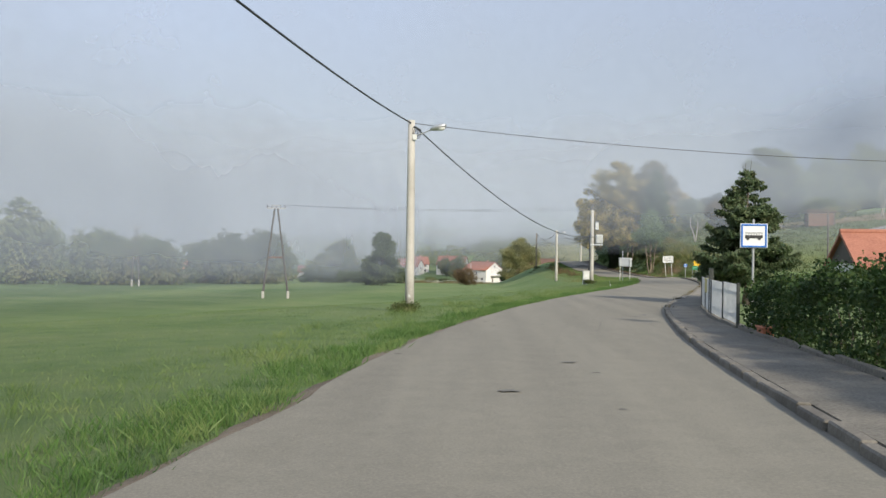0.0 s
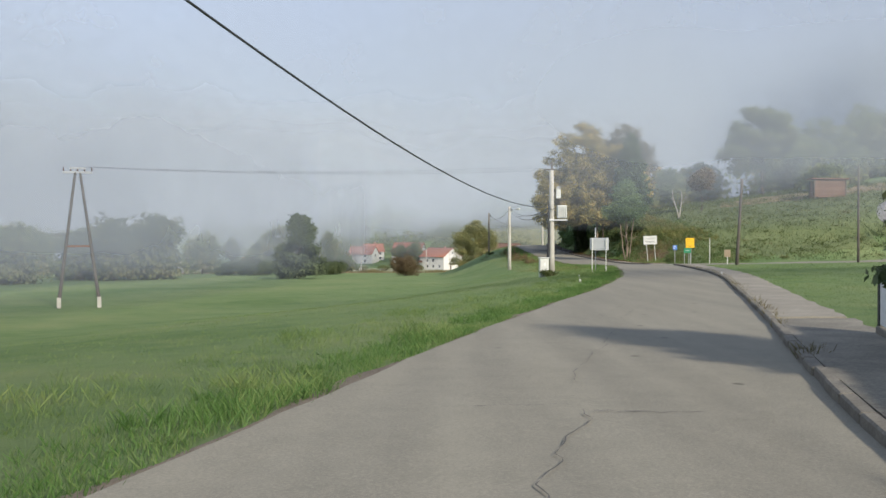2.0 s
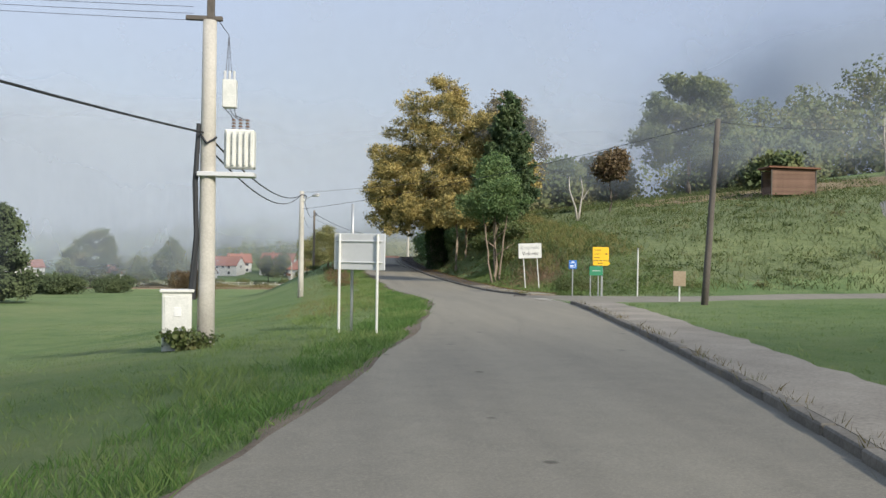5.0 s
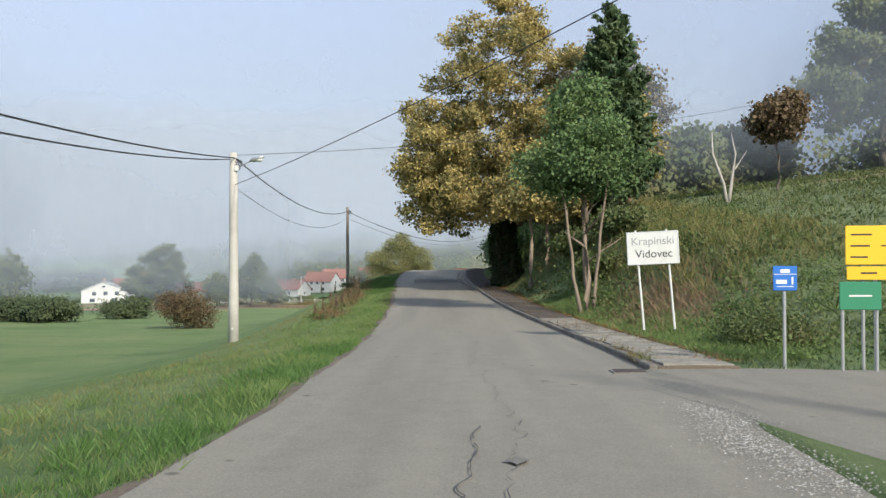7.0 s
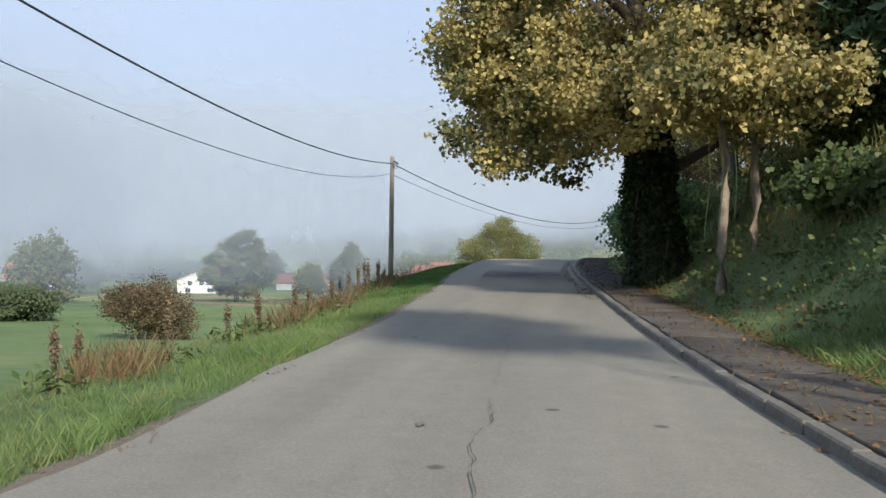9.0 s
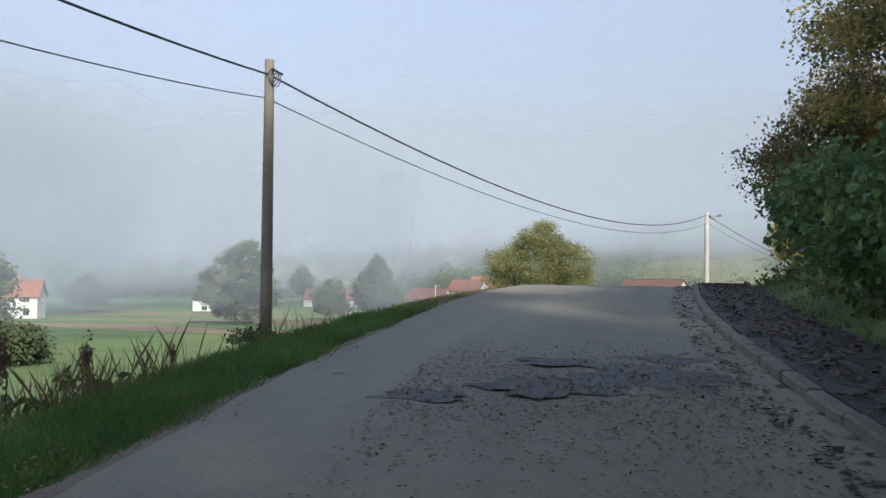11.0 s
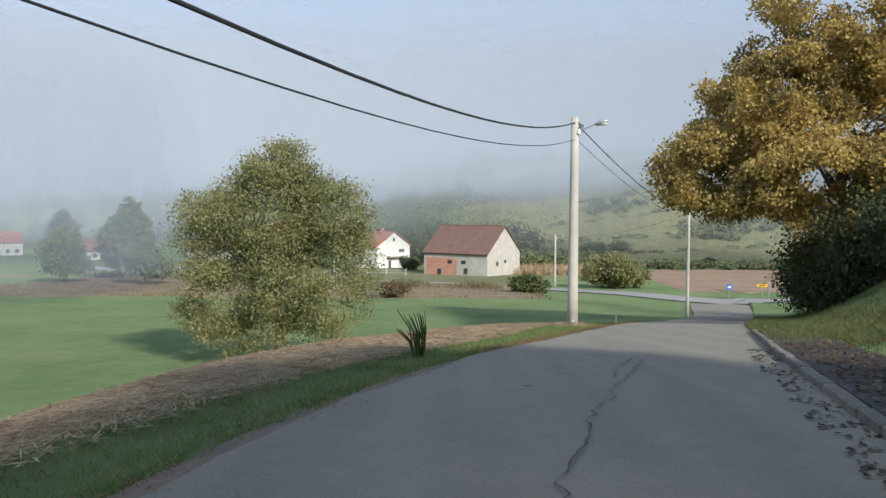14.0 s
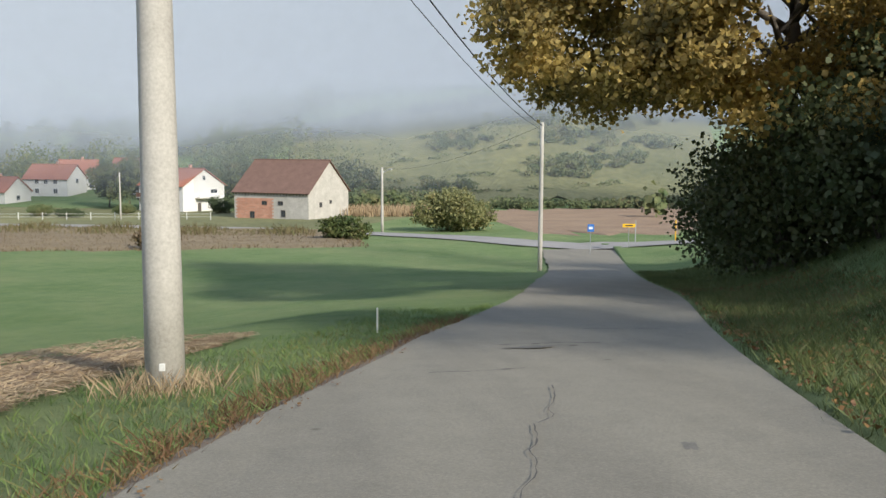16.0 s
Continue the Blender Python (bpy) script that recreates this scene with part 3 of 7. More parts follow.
# the great maple leaning over the road from the bank
mz = gz_at(25.6, 151.0)
maple_lobes = [(-2.2, -3, 8.6, 4.8, 5.0, 4.6), (-3.9, -2, 5.4, 3.4, 4.0, 2.4), (0.5, -3, 12.2, 4.2, 4.2, 3.9), (-1.8, -1, 13.0, 3.2, 3.4, 3.2), (2.2, -3, 8.8, 3.6, 4.4, 4.0),
               (-4.5, -1.0, 8.8, 2.6, 3.4, 3.0), (-2.0, -5.2, 6.6, 3.6, 2.6, 2.6), (1.6, -5.6, 6.0, 2.4, 1.8, 1.8), (-1.5, 3.5, 8.0, 4.4, 3.5, 4.0),
               (-4.2, -2.2, 3.9 - mz, 2.2, 2.4, 1.4), (-5.2, -2.6, 5.9 - mz, 1.6, 2.2, 2.0), (-2.8, -2.4, 4.2 - mz, 2.0, 2.2, 1.5), (2.6, -2.6, 5.2 - mz, 2.0, 2.2, 1.7), (-1.0, -3, 15.0, 3.0, 3.0, 2.6), (4.6, -3.2, 8.6, 2.4, 2.6, 2.2), (4.2, -2.5, 12.0, 2.8, 3.0, 2.8)]
broad_tree("maple_tree", 25.6, 151.0, mz, maple_lobes, maple_gold, 170000, 0.135, "large maple turning yellow, leaning over the road from the bank", "tree", (9.0, 0.75, 0.3), 11, 4, 0.20, 16, limb_reach=5.0, spray=(24, 0.85), lean=(-1.0, -1.0))
iv_t = thing("ivy", 25.4, 150.8, mz, "dark ivy wrapped round the maple trunk", "ivy")
ivr = np.random.RandomState(70)
ia, ih = ivr.uniform(0, 6.283, 9000), ivr.uniform(-0.3, 5.5, 9000)
ir = 0.95 - 0.06 * ih + 0.12 * np.sin(ia * 3 + ih * 2) + ivr.normal(0, 0.07, 9000)
leaf_mesh("foliage", np.stack([ir * np.cos(ia) - 0.1 * ih, ir * np.sin(ia) - 0.1 * ih, ih], 1), 0.13, ivy_dark, iv_t, 71)
conifer_green = leafy("conifer_sprays", ((0.035, 0.065, 0.034), (0.065, 0.11, 0.05), (0.11, 0.16, 0.07), (0.16, 0.19, 0.08)), 0.5, 0.25)
for k in range(4):
    bm = bmesh.new()
    tube(bm, [(0.9 * (1 - 0.05 * h_) * math.cos(k * 1.57 + 0.35 * h_) - 0.1 * h_, 0.9 * (1 - 0.05 * h_) * math.sin(k * 1.57 + 0.35 * h_) - 0.1 * h_, h_) for h_ in np.linspace(-0.3, 5.2, 9)], list(np.linspace(0.045, 0.012, 9)), 6)
    part("stem", bm, BARK, iv_t)
# the smaller round tree and the conifer beside it
tz = gz_at(27.2, 128.6)
broad_tree("roadside_tree", 27.2, 128.6, tz, [(-0.4, 0, 6.4, 1.9, 2.1, 1.8), (-1.2, 0.2, 5.6, 1.3, 1.5, 1.0), (0.6, -0.2, 6.1, 1.5, 1.6, 1.3), (-0.1, 0, 7.7, 1.3, 1.4, 1.1)], maple_green, 22000, 0.12,
           "round dark-green deciduous tree with pale stems", "tree", (5.2, 0.11, 0.07), 6, 11, 0.2, 12, bark=PALEBARK, limb_reach=1.6, spray=(13, 0.75))
rst = bpy.data.objects["roadside_tree"]
for k, (sx, sy, lx, ly) in enumerate(((-0.25, -0.2, -0.9, -0.3), (0.22, -0.1, 0.5, -0.4), (0.05, 0.25, -0.1, 0.6))):
    trunk_part(rst, 5.6, 0.075, 0.035, 0.07, 75 + k, PALEBARK, "stem", (sx, sy, -0.3), (lx, ly))
cz = gz_at(30.8, 143.5)
spruce_tree("conifer_tree", 30.8, 143.5, cz, 13.9 - cz, 3.1, "tall dark feathery conifer behind the maple", 5, 28000, conifer_green, 0.10, 0.22, taper=0.6, rise=0.35)
hz = gz_at(54.9, 162.0)
broad_tree("hillside_tree", 54.9, 162.0, hz, [(0, 0, 7.6, 5.0, 5.0, 3.4), (-3.6, 0, 6.0, 3.0, 3.2, 2.0), (3.8, 0, 6.2, 3.0, 3.2, 2.0), (0.3, 0, 10.0, 4.2, 4.2, 2.8), (-2.4, 0, 9.2, 2.8, 2.8, 2.0), (2.6, 0, 9.4, 2.6, 2.8, 2.0), (0.2, 0, 12.0, 2.4, 2.4, 1.5)], far_leaf, 34000, 0.26, "tall airy tree on the grassy hillside", "tree", (10, 0.3, 0.12), 8, 13, 0.35, 12, limb_reach=3.5, spray=(9, 1.3))
bz = gz_at(40.6, 145)
broad_tree("young_tree", 40.6, 145.0, bz, [(0, 0, 4.2, 1.5, 1.5, 1.2), (0.5, 0, 5.0, 1.0, 1.0, 0.8)], russet, 5000, 0.22, "small slender tree with brownish leaves on the hillside", "tree", (3.8, 0.09, 0.04), 5, 17, 0.25, 10, limb_reach=1.1)
# willow in the meadow below the road
broad_tree("willow_tree", 12.9, 235.0, gz_at(12.9, 235.0), [(0, 0, 6.2, 4.7, 4.6, 4.8), (-3.0, 0, 4.6, 2.5, 3.0, 3.7), (2.9, 0, 4.8, 2.5, 2.9, 3.8), (0.2, 0, 8.8, 3.5, 3.3, 2.5), (-2.7, -1, 7.6, 2.3, 2.4, 2.4), (2.8, -0.5, 7.6, 2.2, 2.2, 2.4), (-1.5, -3, 4.5, 2.9, 2.0, 3.6), (1.9, -3, 4.8, 2.7, 2.0, 3.7), (0.4, -0.5, 10.3, 2.0, 2.0, 1.4)],
           willow_leaf, 90000, 0.12, "broad olive-green willow standing in the meadow", "tree", (6.5, 0.28, 0.12), 9, 23, 0.30, 12, limb_reach=3.0, spray=(26, 1.0), bark=PALEBARK)
# second maple over the road near the junction
m2 = gz_at(49.5, 246.0)
broad_tree("golden_maple_tree", 49.5, 246.0, m2, [(-3.5, 0, 11.0, 7.5, 7.0, 5.4), (-9.0, -3.5, 9.0, 4.4, 4.2, 3.0), (-4, -7.5, 8.4, 5.2, 4.0, 3.2), (3.5, -6, 9.0, 6.0, 5.0, 5.0), (-6, 3.5, 9.8, 5.0, 5.0, 4.0), (-2, 0, 16.0, 5.6, 5.4, 4.6), (6, -1, 10, 5.5, 5, 6.0), (3, -3, 16.5, 5.5, 5.0, 5.0), (-5.5, -3, 14.0, 4.2, 4.2, 3.6), (8.5, -6, 13, 5, 5, 6), (-1, -2, 20.0, 4.6, 4.6, 4.2), (5, -5, 20.5, 5, 5, 4.6)],
           golden_leaf, 150000, 0.21, "spreading maple with golden autumn leaves over the road", "tree", (11.0, 0.55, 0.3), 12, 31, 0.34, 14, limb_reach=6.0, spray=(28, 1.2))
# trees in the valley
dense_leaf = leafy("dense_dark_leaves", ((0.035, 0.055, 0.026), (0.06, 0.085, 0.036), (0.09, 0.115, 0.045)), 0.3, 0.15, 0.7, 0.85, 0.8)
broad_tree("meadow_tree", -45.5, 292.0, gz_at(-45.5, 292), [(0.6, 0, 8.4, 5.0, 5.0, 4.8), (-3.4, 0, 5.6, 3.6, 3.8, 4.0), (3.4, 0, 5.8, 3.6, 3.6, 4.4), (2.0, 0, 11.6, 3.4, 3.2, 2.8), (0, 0, 3.6, 4.4, 4.0, 2.6)], far_leaf, 26000, 0.34, "round tree standing alone in the meadow", "tree", (6, 0.4, 0.2), 7, 41, 0.5, 10, limb_reach=3, spray=(14, 1.3))
broad_tree("meadow_tree", -14.2, 148.5, gz_at(-14.2, 148.5), [(0, 0, 2.6, 3.0, 3.0, 2.4), (0.2, 0, 4.6, 2.5, 2.5, 2.2), (0.1, 0, 6.4, 1.5, 1.5, 1.7), (-1.6, 0, 2.2, 2.0, 2.2, 1.8), (1.7, 0, 2.4, 2.0, 2.2, 1.9), (0.1, 0, 7.9, 0.6, 0.6, 0.9)], dense_leaf, 20000, 0.24, "dense dark egg-shaped tree in the meadow", "tree", (5, 0.22, 0.1), 5, 43, 0.3, 10, limb_reach=2, spray=(12, 0.9))
bush("russet_bush", -0.4, 167.5, gz_at(-0.4, 167.5), 2.5, 2.4, 2.0, russet, 15000, 0.10, "round russet-brown bush on the meadow slope", 45)
broad_tree("poplar_tree", -38.5, 354.0, gz_at(-38.5, 354), [(0, 0, 8, 4.2, 4.2, 4.6), (-2.4, 0, 6, 2.8, 2.8, 4), (2.2, 0, 9, 2.8, 2.8, 4.4), (1.0, 0, 12.5, 2.0, 2.0, 3.0)], far_leaf, 12000, 0.45, "tall feathery tree near the village houses", "tree", (6, 0.35, 0.15), 6, 47, 0.5, 10)
# tall trees on the bank past the crest
olive_leaf = leafy("olive_turning_leaves", ((0.05, 0.055, 0.028), (0.11, 0.10, 0.042), (0.21, 0.165, 0.068), (0.34, 0.25, 0.10)), 0.6, 0.3)
# those at y 165, 174.5 and 224.5 are unseen, added to shade the road
for k, (x, y, h, w, lf) in enumerate(((31.0, 162, 6.6, 4.6, maple_green), (31.2, 171, 10.5, 8, olive_leaf), (31.8, 180, 9.2, 8, maple_gold), (34.5, 165, 13.5, 9, olive_leaf), (36.0, 174.5, 13.5, 9, olive_leaf), (30.8, 188.8, 8.6, 6.6, olive_leaf), (32.5, 153.5, 7.5, 6.0, maple_gold), (44.5, 213.5, 10.5, 8, olive_leaf), (50.5, 224.5, 6.5, 7.0, maple_green))):
    q = h / 12.0
    broad_tree("bank_tree", x, y, gz_at(x, y), [(0, 0, h * 0.60, w * 0.40, w * 0.40, h * 0.30), (-w * 0.28, 0, h * 0.50, w * 0.30, w * 0.32, h * 0.20), (w * 0.26, 0, h * 0.55, w * 0.28, w * 0.3, h * 0.22), (0.3, 0, h * 0.84, w * 0.28, w * 0.28, h * 0.17), (-w * 0.15, w * 0.2, h * 0.7, w * 0.3, w * 0.25, h * 0.2)],
               lf, 36000 if 185 < y < 190 else 24000 if 165 < y < 185 else 30000 if y > 200 else 15000, 0.13 if y > 165 else 0.24, "tall leafy tree shading the road from the bank", "tree", (h * 0.6, 0.28, 0.14), 8, 500 + k, 0.34, 14, "bank trees", limb_reach=3.4, spray=(13, 1.2))

# ---- pavement, kerbs, side roads, fields ----
def pavement_strip(name, y0, y1, e0, e1, label, material=None, down=0.0):
    ys = np.arange(y0, y1 + 0.01, 0.7)
    wob = np.random.RandomState(int(y0) + 70).normal(0, 0.05, len(ys))
    outer = lambda y: e1 + np.interp(y, ys, wob)
    base = right_x(ys)
    zr = road_z(ys) - down
    cols = [(base + e0, zr - 0.1), (base + e0, zr + 0.125), (base + (e0 + e1) / 2, zr + 0.135), (base + outer(ys), zr + 0.125), (base + outer(ys) + 0.03, zr - 0.1)]
    verts = np.concatenate([np.stack([x, ys, z], 1) for x, z in cols])
    n = len(ys)
    faces = [(c * n + r, (c + 1) * n + r, (c + 1) * n + r + 1, c * n + r + 1) for c in range(4) for r in range(n - 1)]
    faces += [tuple(c * n for c in range(5)), tuple(c * n + n - 1 for c in range(4, -1, -1))]
    return tagged(link_mesh(name, verts, faces, material or PAVING), label, "pavement", kind="structure")


PALECONC = surface("pale_worn_concrete", (0.13, 0.115, 0.09), (0.36, 0.325, 0.26), 0.7, 22, 0.9, 0, 0.5, 0.01)
pavement_strip("pavement_1", -20, 44.1, 0.17, 1.75, "narrow cracked asphalt pavement beside the garden")
pavement_strip("pavement_3", 44.1, 98.9, 0.17, 1.62, "pale worn concrete pavement with grassy edges", PALECONC)
pavement_strip("pavement_2", 109.2, 152.1, 0.17, 1.55, "narrow cracked pavement littered with leaves below the bank", DIRT, 0.03)
# damp tarmac, its colour taken darker still for the shade of the bank trees
BLACKTOP = surface("damp_shaded_tarmac", (0.012, 0.012, 0.013), (0.055, 0.052, 0.05), 0.8, 22, 0.75, 0, 0.6, 0.012)
pavement_strip("pavement_4", 152.1, 212.6, 0.17, 1.62, "damp black tarmac pavement, darkened for tree shade, strewn with dark leaves", BLACKTOP)
# its slabs, uneven and parted by earthy joints
slab_meshes = []
for k in range(5):
    sb = bmesh.new()
    box(sb, (0, 0, 0), (1.30 - 0.02 * k, 1.28 - 0.03 * (k % 3), 0.07), 0.012)
    sm_ = bpy.data.meshes.new("slab")
    sb.to_mesh(sm_)
    sb.free()
    sm_.materials.append(SLAB)
    slab_meshes.append(sm_)
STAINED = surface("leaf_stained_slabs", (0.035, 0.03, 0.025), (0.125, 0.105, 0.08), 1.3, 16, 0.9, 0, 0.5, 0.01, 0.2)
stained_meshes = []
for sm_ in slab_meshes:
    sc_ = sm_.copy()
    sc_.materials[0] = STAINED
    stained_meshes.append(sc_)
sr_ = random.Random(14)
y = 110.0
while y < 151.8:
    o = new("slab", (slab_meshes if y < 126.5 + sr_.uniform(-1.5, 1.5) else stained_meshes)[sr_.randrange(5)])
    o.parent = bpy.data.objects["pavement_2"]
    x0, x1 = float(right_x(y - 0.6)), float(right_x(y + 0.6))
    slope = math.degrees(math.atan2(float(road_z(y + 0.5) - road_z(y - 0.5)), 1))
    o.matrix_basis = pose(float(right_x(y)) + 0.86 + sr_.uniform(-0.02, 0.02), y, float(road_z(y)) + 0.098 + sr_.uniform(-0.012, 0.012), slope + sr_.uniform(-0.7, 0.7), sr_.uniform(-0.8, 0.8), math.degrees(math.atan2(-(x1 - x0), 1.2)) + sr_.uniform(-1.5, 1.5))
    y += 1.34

kerb_bm = bmesh.new()
box(kerb_bm, (0, 0, 0), (0.16, 0.97, 0.30), 0.02)
kerb_mesh = bpy.data.meshes.new("kerb_stone")
kerb_bm.to_mesh(kerb_mesh)
kerb_bm.free()
kerb_mesh.materials.append(KERB)
kr = random.Random(8)
for kname, y0, y1 in (("kerb_1", -12, 98.4), ("kerb_2", 109.2, 212.6)):
    k = thing(kname, 0, 0, 0, "worn grey concrete kerb stones along the pavement", "kerb", kind="structure")
    y = y0
    while y < y1:
        x0, x1 = float(right_x(y)), float(right_x(y + 1))
        an = math.degrees(math.atan2(-(x1 - x0), 1))
        o = new("kerb_stone", kerb_mesh)
        o.parent = k
        step = math.cos(math.radians(an))
        ym = y + step / 2
        slope = math.degrees(math.atan2(float(road_z(ym + 0.5) - road_z(ym - 0.5)), 1))
        o.matrix_basis = pose(float(right_x(ym)) + 0.09 + kr.uniform(-0.015, 0.015), ym, float(road_z(ym)) - 0.02 + kr.uniform(-0.012, 0.01), slope + kr.uniform(-0.6, 0.6), kr.uniform(-2, 2), an + kr.uniform(-0.8, 0.8))
        y += step


def path_sheet(name, pts, width, material, lift, label, category, steps=40, edge=0.0, seed=1, least=None, dip=0.0, skirt=0.0):
    """A road or strip along a smooth line of (x, y) places, laid on the ground."""
    P = np.array(pts, float)
    s = np.concatenate([[0], np.cumsum(np.hypot(*np.diff(P, axis=0).T))])
    t = np.linspace(0, s[-1], steps)
    X, Y = spline(s, P[:, 0], t), spline(s, P[:, 1], t)
    dx, dy = np.gradient(X), np.gradient(Y)
    q = np.hypot(dx, dy)
    nx, ny = -dy / q, dx / q
    r = np.random.RandomState(seed)
    w = np.interp(t, width[0], width[1]) / 2.0 if isinstance(width, tuple) else np.full(steps, width / 2.0)
    cols = []
    for f in (-1, -0.5, 0, 0.5, 1):
        ww = w * f + (r.normal(0, edge, steps) if abs(f) == 1 else 0)
        px, py = X + nx * ww, Y + ny * ww
        pz = np.maximum(ground_z(X, Y) * 0.5 + ground_z(px, py) * 0.5, ground_z(px, py)) + lift
        cols.append(np.stack([px, py, (np.maximum(pz, least(py)) if least else pz) - dip * np.clip(1 - t / 0.5, 0, 1) - (skirt if abs(f) == 1 else 0)], 1))
    n = steps
    faces = [(c * n + k, c * n + k + 1, (c + 1) * n + k + 1, (c + 1) * n + k) for c in range(4) for k in range(n - 1)]
    return tagged(link_mesh(name, np.concatenate(cols), faces, material), label, category, kind="structure")


PALEROAD = surface("pale_side_road", (0.20, 0.19, 0.175), (0.34, 0.325, 0.30), 0.3, 50, 0.85, 0, 0.3, 0.01)
path_sheet("side_road", ((24.9, 103.85), (26.6, 104.15), (29.5, 104.5), (33, 105.7), (37, 107.6), (43, 109.2), (52, 111.0), (70, 112)), ((0, 1, 3, 6, 11, 18, 60), (10.7, 10.5, 10.0, 8.6, 6.0, 4.8, 4.8)), ASPHALT, 0.03, "narrow pale asphalt side road", "road", 200, least=lambda y: road_z(y) + 0.012, dip=0.09, skirt=0.07)
path_sheet("hill_road", ((66, 112), (62, 115), (57, 118.5), (55.5, 122), (58, 128), (70, 136)), 3.4, PALEROAD, 0.32, "narrow pale road climbing the hill", "road", 40, skirt=0.3)
path_sheet("cross_road", ((-40, 372), (5, 356), (33, 341), (46, 323), (56, 306), (68, 298), (90, 293), (150, 290)), 6.0, PALEROAD, 0.12, "pale asphalt cross road at the junction", "road", 90)
path_sheet("village_road", ((-75, 420), (-58, 395), (-40, 372)), 5.0, PALEROAD, 0.12, "pale asphalt village road", "road", 30)


def field_patch(name, corners, material, lift, label, category="field", n=26, wob=0.05, seed=2):
    """A strip of field between four corners, draped on the ground with uneven borders."""
    a, b, c, d = (np.array(k, float) for k in corners)
    r = np.random.RandomState(seed)
    w0, w1 = r.normal(0, wob, n), r.normal(0, wob, n)
    verts, faces = [], []
    for i in range(n):
        u = i / (n - 1)
        for j in range(n):
            v = j / (n - 1)
            v = w0[i] + v * (1 + w1[i] - w0[i])
            p = (a * (1 - u) + b * u) * (1 - v) + (d * (1 - u) + c * u) * v
            verts.append((p[0], p[1]))
    V = np.array(verts)
    edge = np.array([[min(i, j, n - 1 - i, n - 1 - j) for j in range(n)] for i in range(n)]).ravel()
    z = ground_z(V[:, 0], V[:, 1]) + np.where(edge == 0, lift - 0.25, lift)
    faces = [(i * n + j, (i + 1) * n + j, (i + 1) * n + j + 1, i * n + j + 1) for i in range(n - 1) for j in range(n - 1)]
    return tagged(link_mesh(name, np.column_stack([V, z]), faces, material), label, category, kind="structure")


DRYGRASS = surface("dry_tall_grass", (0.14, 0.10, 0.055), (0.33, 0.26, 0.15), 0.25, 6, 0.95, 0, 1.0, 0.2)
MAIZE = surface("harvested_maize_soil", (0.17, 0.11, 0.07), (0.38, 0.27, 0.17), 0.15, 4, 0.95, 0, 1.0, 0.15)
ROUGHLAND = surface("rough_pasture", (0.07, 0.085, 0.03), (0.25, 0.235, 0.10), 0.035, 0.5, 0.95, 0, 1.0, 0.3)
field_patch("hill_pasture", ((26, 436), (150, 436), (190, 570), (30, 570)), ROUGHLAND, 0.9, "rough olive pasture on the hill behind the barn", n=30)
HILLGRASS = surface("hillside_grass", (0.06, 0.09, 0.03), (0.185, 0.215, 0.085), 0.12, 2.2, 0.95, 0, 1.0, 0.2)
field_patch("hillside_pasture", ((29.5, 113), (70, 118), (78, 160), (33, 157)), HILLGRASS, 0.05, "rough olive grass on the hillside above the side road", n=60, wob=0.02)
field_patch("dry_band", ((43, 147), (76, 139), (79, 148), (46, 157)), DRYGRASS, 0.13, "band of pale dry grass behind the hut", n=30)
field_patch("village_gardens", ((-75, 378), (38, 347), (62, 402), (-66, 446)), ROUGHLAND, 0.05, "dull olive rough grass between the village houses", n=50, wob=0.02)
field_patch("maize_field", ((62, 328), (112, 318), (140, 430), (66, 410)), MAIZE, 0.15, "brown harvested maize field behind the junction")
field_patch("brush_field", ((-58, 302), (36, 304), (40, 344), (-50, 366)), DRYGRASS, 0.25, "strip of tall dry grass before the village")
field_patch("tan_field_1", ((-70, 258), (-14, 244), (-18, 256), (-62, 276)), MAIZE, 0.12, "strip of harvested ploughed soil in the meadow")
field_patch("tan_field_2", ((-90, 302), (-40, 304), (-34, 316), (-84, 322)), DRYGRASS, 0.12, "strip of dry grass across the meadow")
field_patch("tan_field_3", ((-130, 350), (-64, 352), (-60, 368), (-130, 372)), DRYGRASS, 0.12, "strip of dry grass across the meadow")


def left_ribbon(name, y0, y1, d0, d1, material, lift, label, seed, step=0.6, cells=7):
    ys = np.arange(y0, y1, step)
    r = np.random.RandomState(seed)
    n = len(ys)
    sm = lambda a: np.convolve(np.pad(a, 3, "edge"), np.ones(7) / 7, "valid")
    a = d0(ys) + sm(r.normal(0, 0.25, n))
    b = d1(ys) + sm(r.normal(0, 0.5, n))
    cols = []
    for k in range(cells):
        f = k / (cells - 1)
        x = left_x(ys) - (a * (1 - f) + b * f)
        fall = np.where((np.arange(n) < 2) | (np.arange(n) > n - 3), 0.35, 0.0)
        cols.append(np.stack([x, ys, ground_z(x, ys) + (lift if 0 < k < cells - 1 else lift - 0.12) - fall], 1))
    faces = [(c * n + q, c * n + q + 1, (c + 1) * n + q + 1, (c + 1) * n + q) for c in range(cells - 1) for q in range(n - 1)]
    return tagged(link_mesh(name, np.concatenate(cols), faces, material), label, "ground strip", kind="structure")


left_ribbon("stubble_strip", 179, 229, lambda y: np.interp(y, (181, 190, 212, 229), (1.1, 1.6, 2.3, 4.0)), lambda y: np.interp(y, (179, 184, 190, 205, 220, 229), (2.2, 3.6, 8.0, 9.8, 9.0, 5.0)), STUBBLE, 0.04, "strip of cut maize stubble on the slope", 4)
ribbon_y = np.arange(-20, 228, 0.45)
vr = np.random.RandomState(12)
vo = np.convolve(vr.normal(0, 0.16, len(ribbon_y) + 4), np.ones(5) / 5, "valid")
verge_out = lambda y: -0.20 - np.interp(y, (0, 90, 130, 160, 168, 184, 190, 228), (0.06, 0.05, 0.06, 0.10, 0.20, 0.20, 0.18, 0.1)) + np.interp(y, ribbon_y, vo)
vx = left_x(ribbon_y)
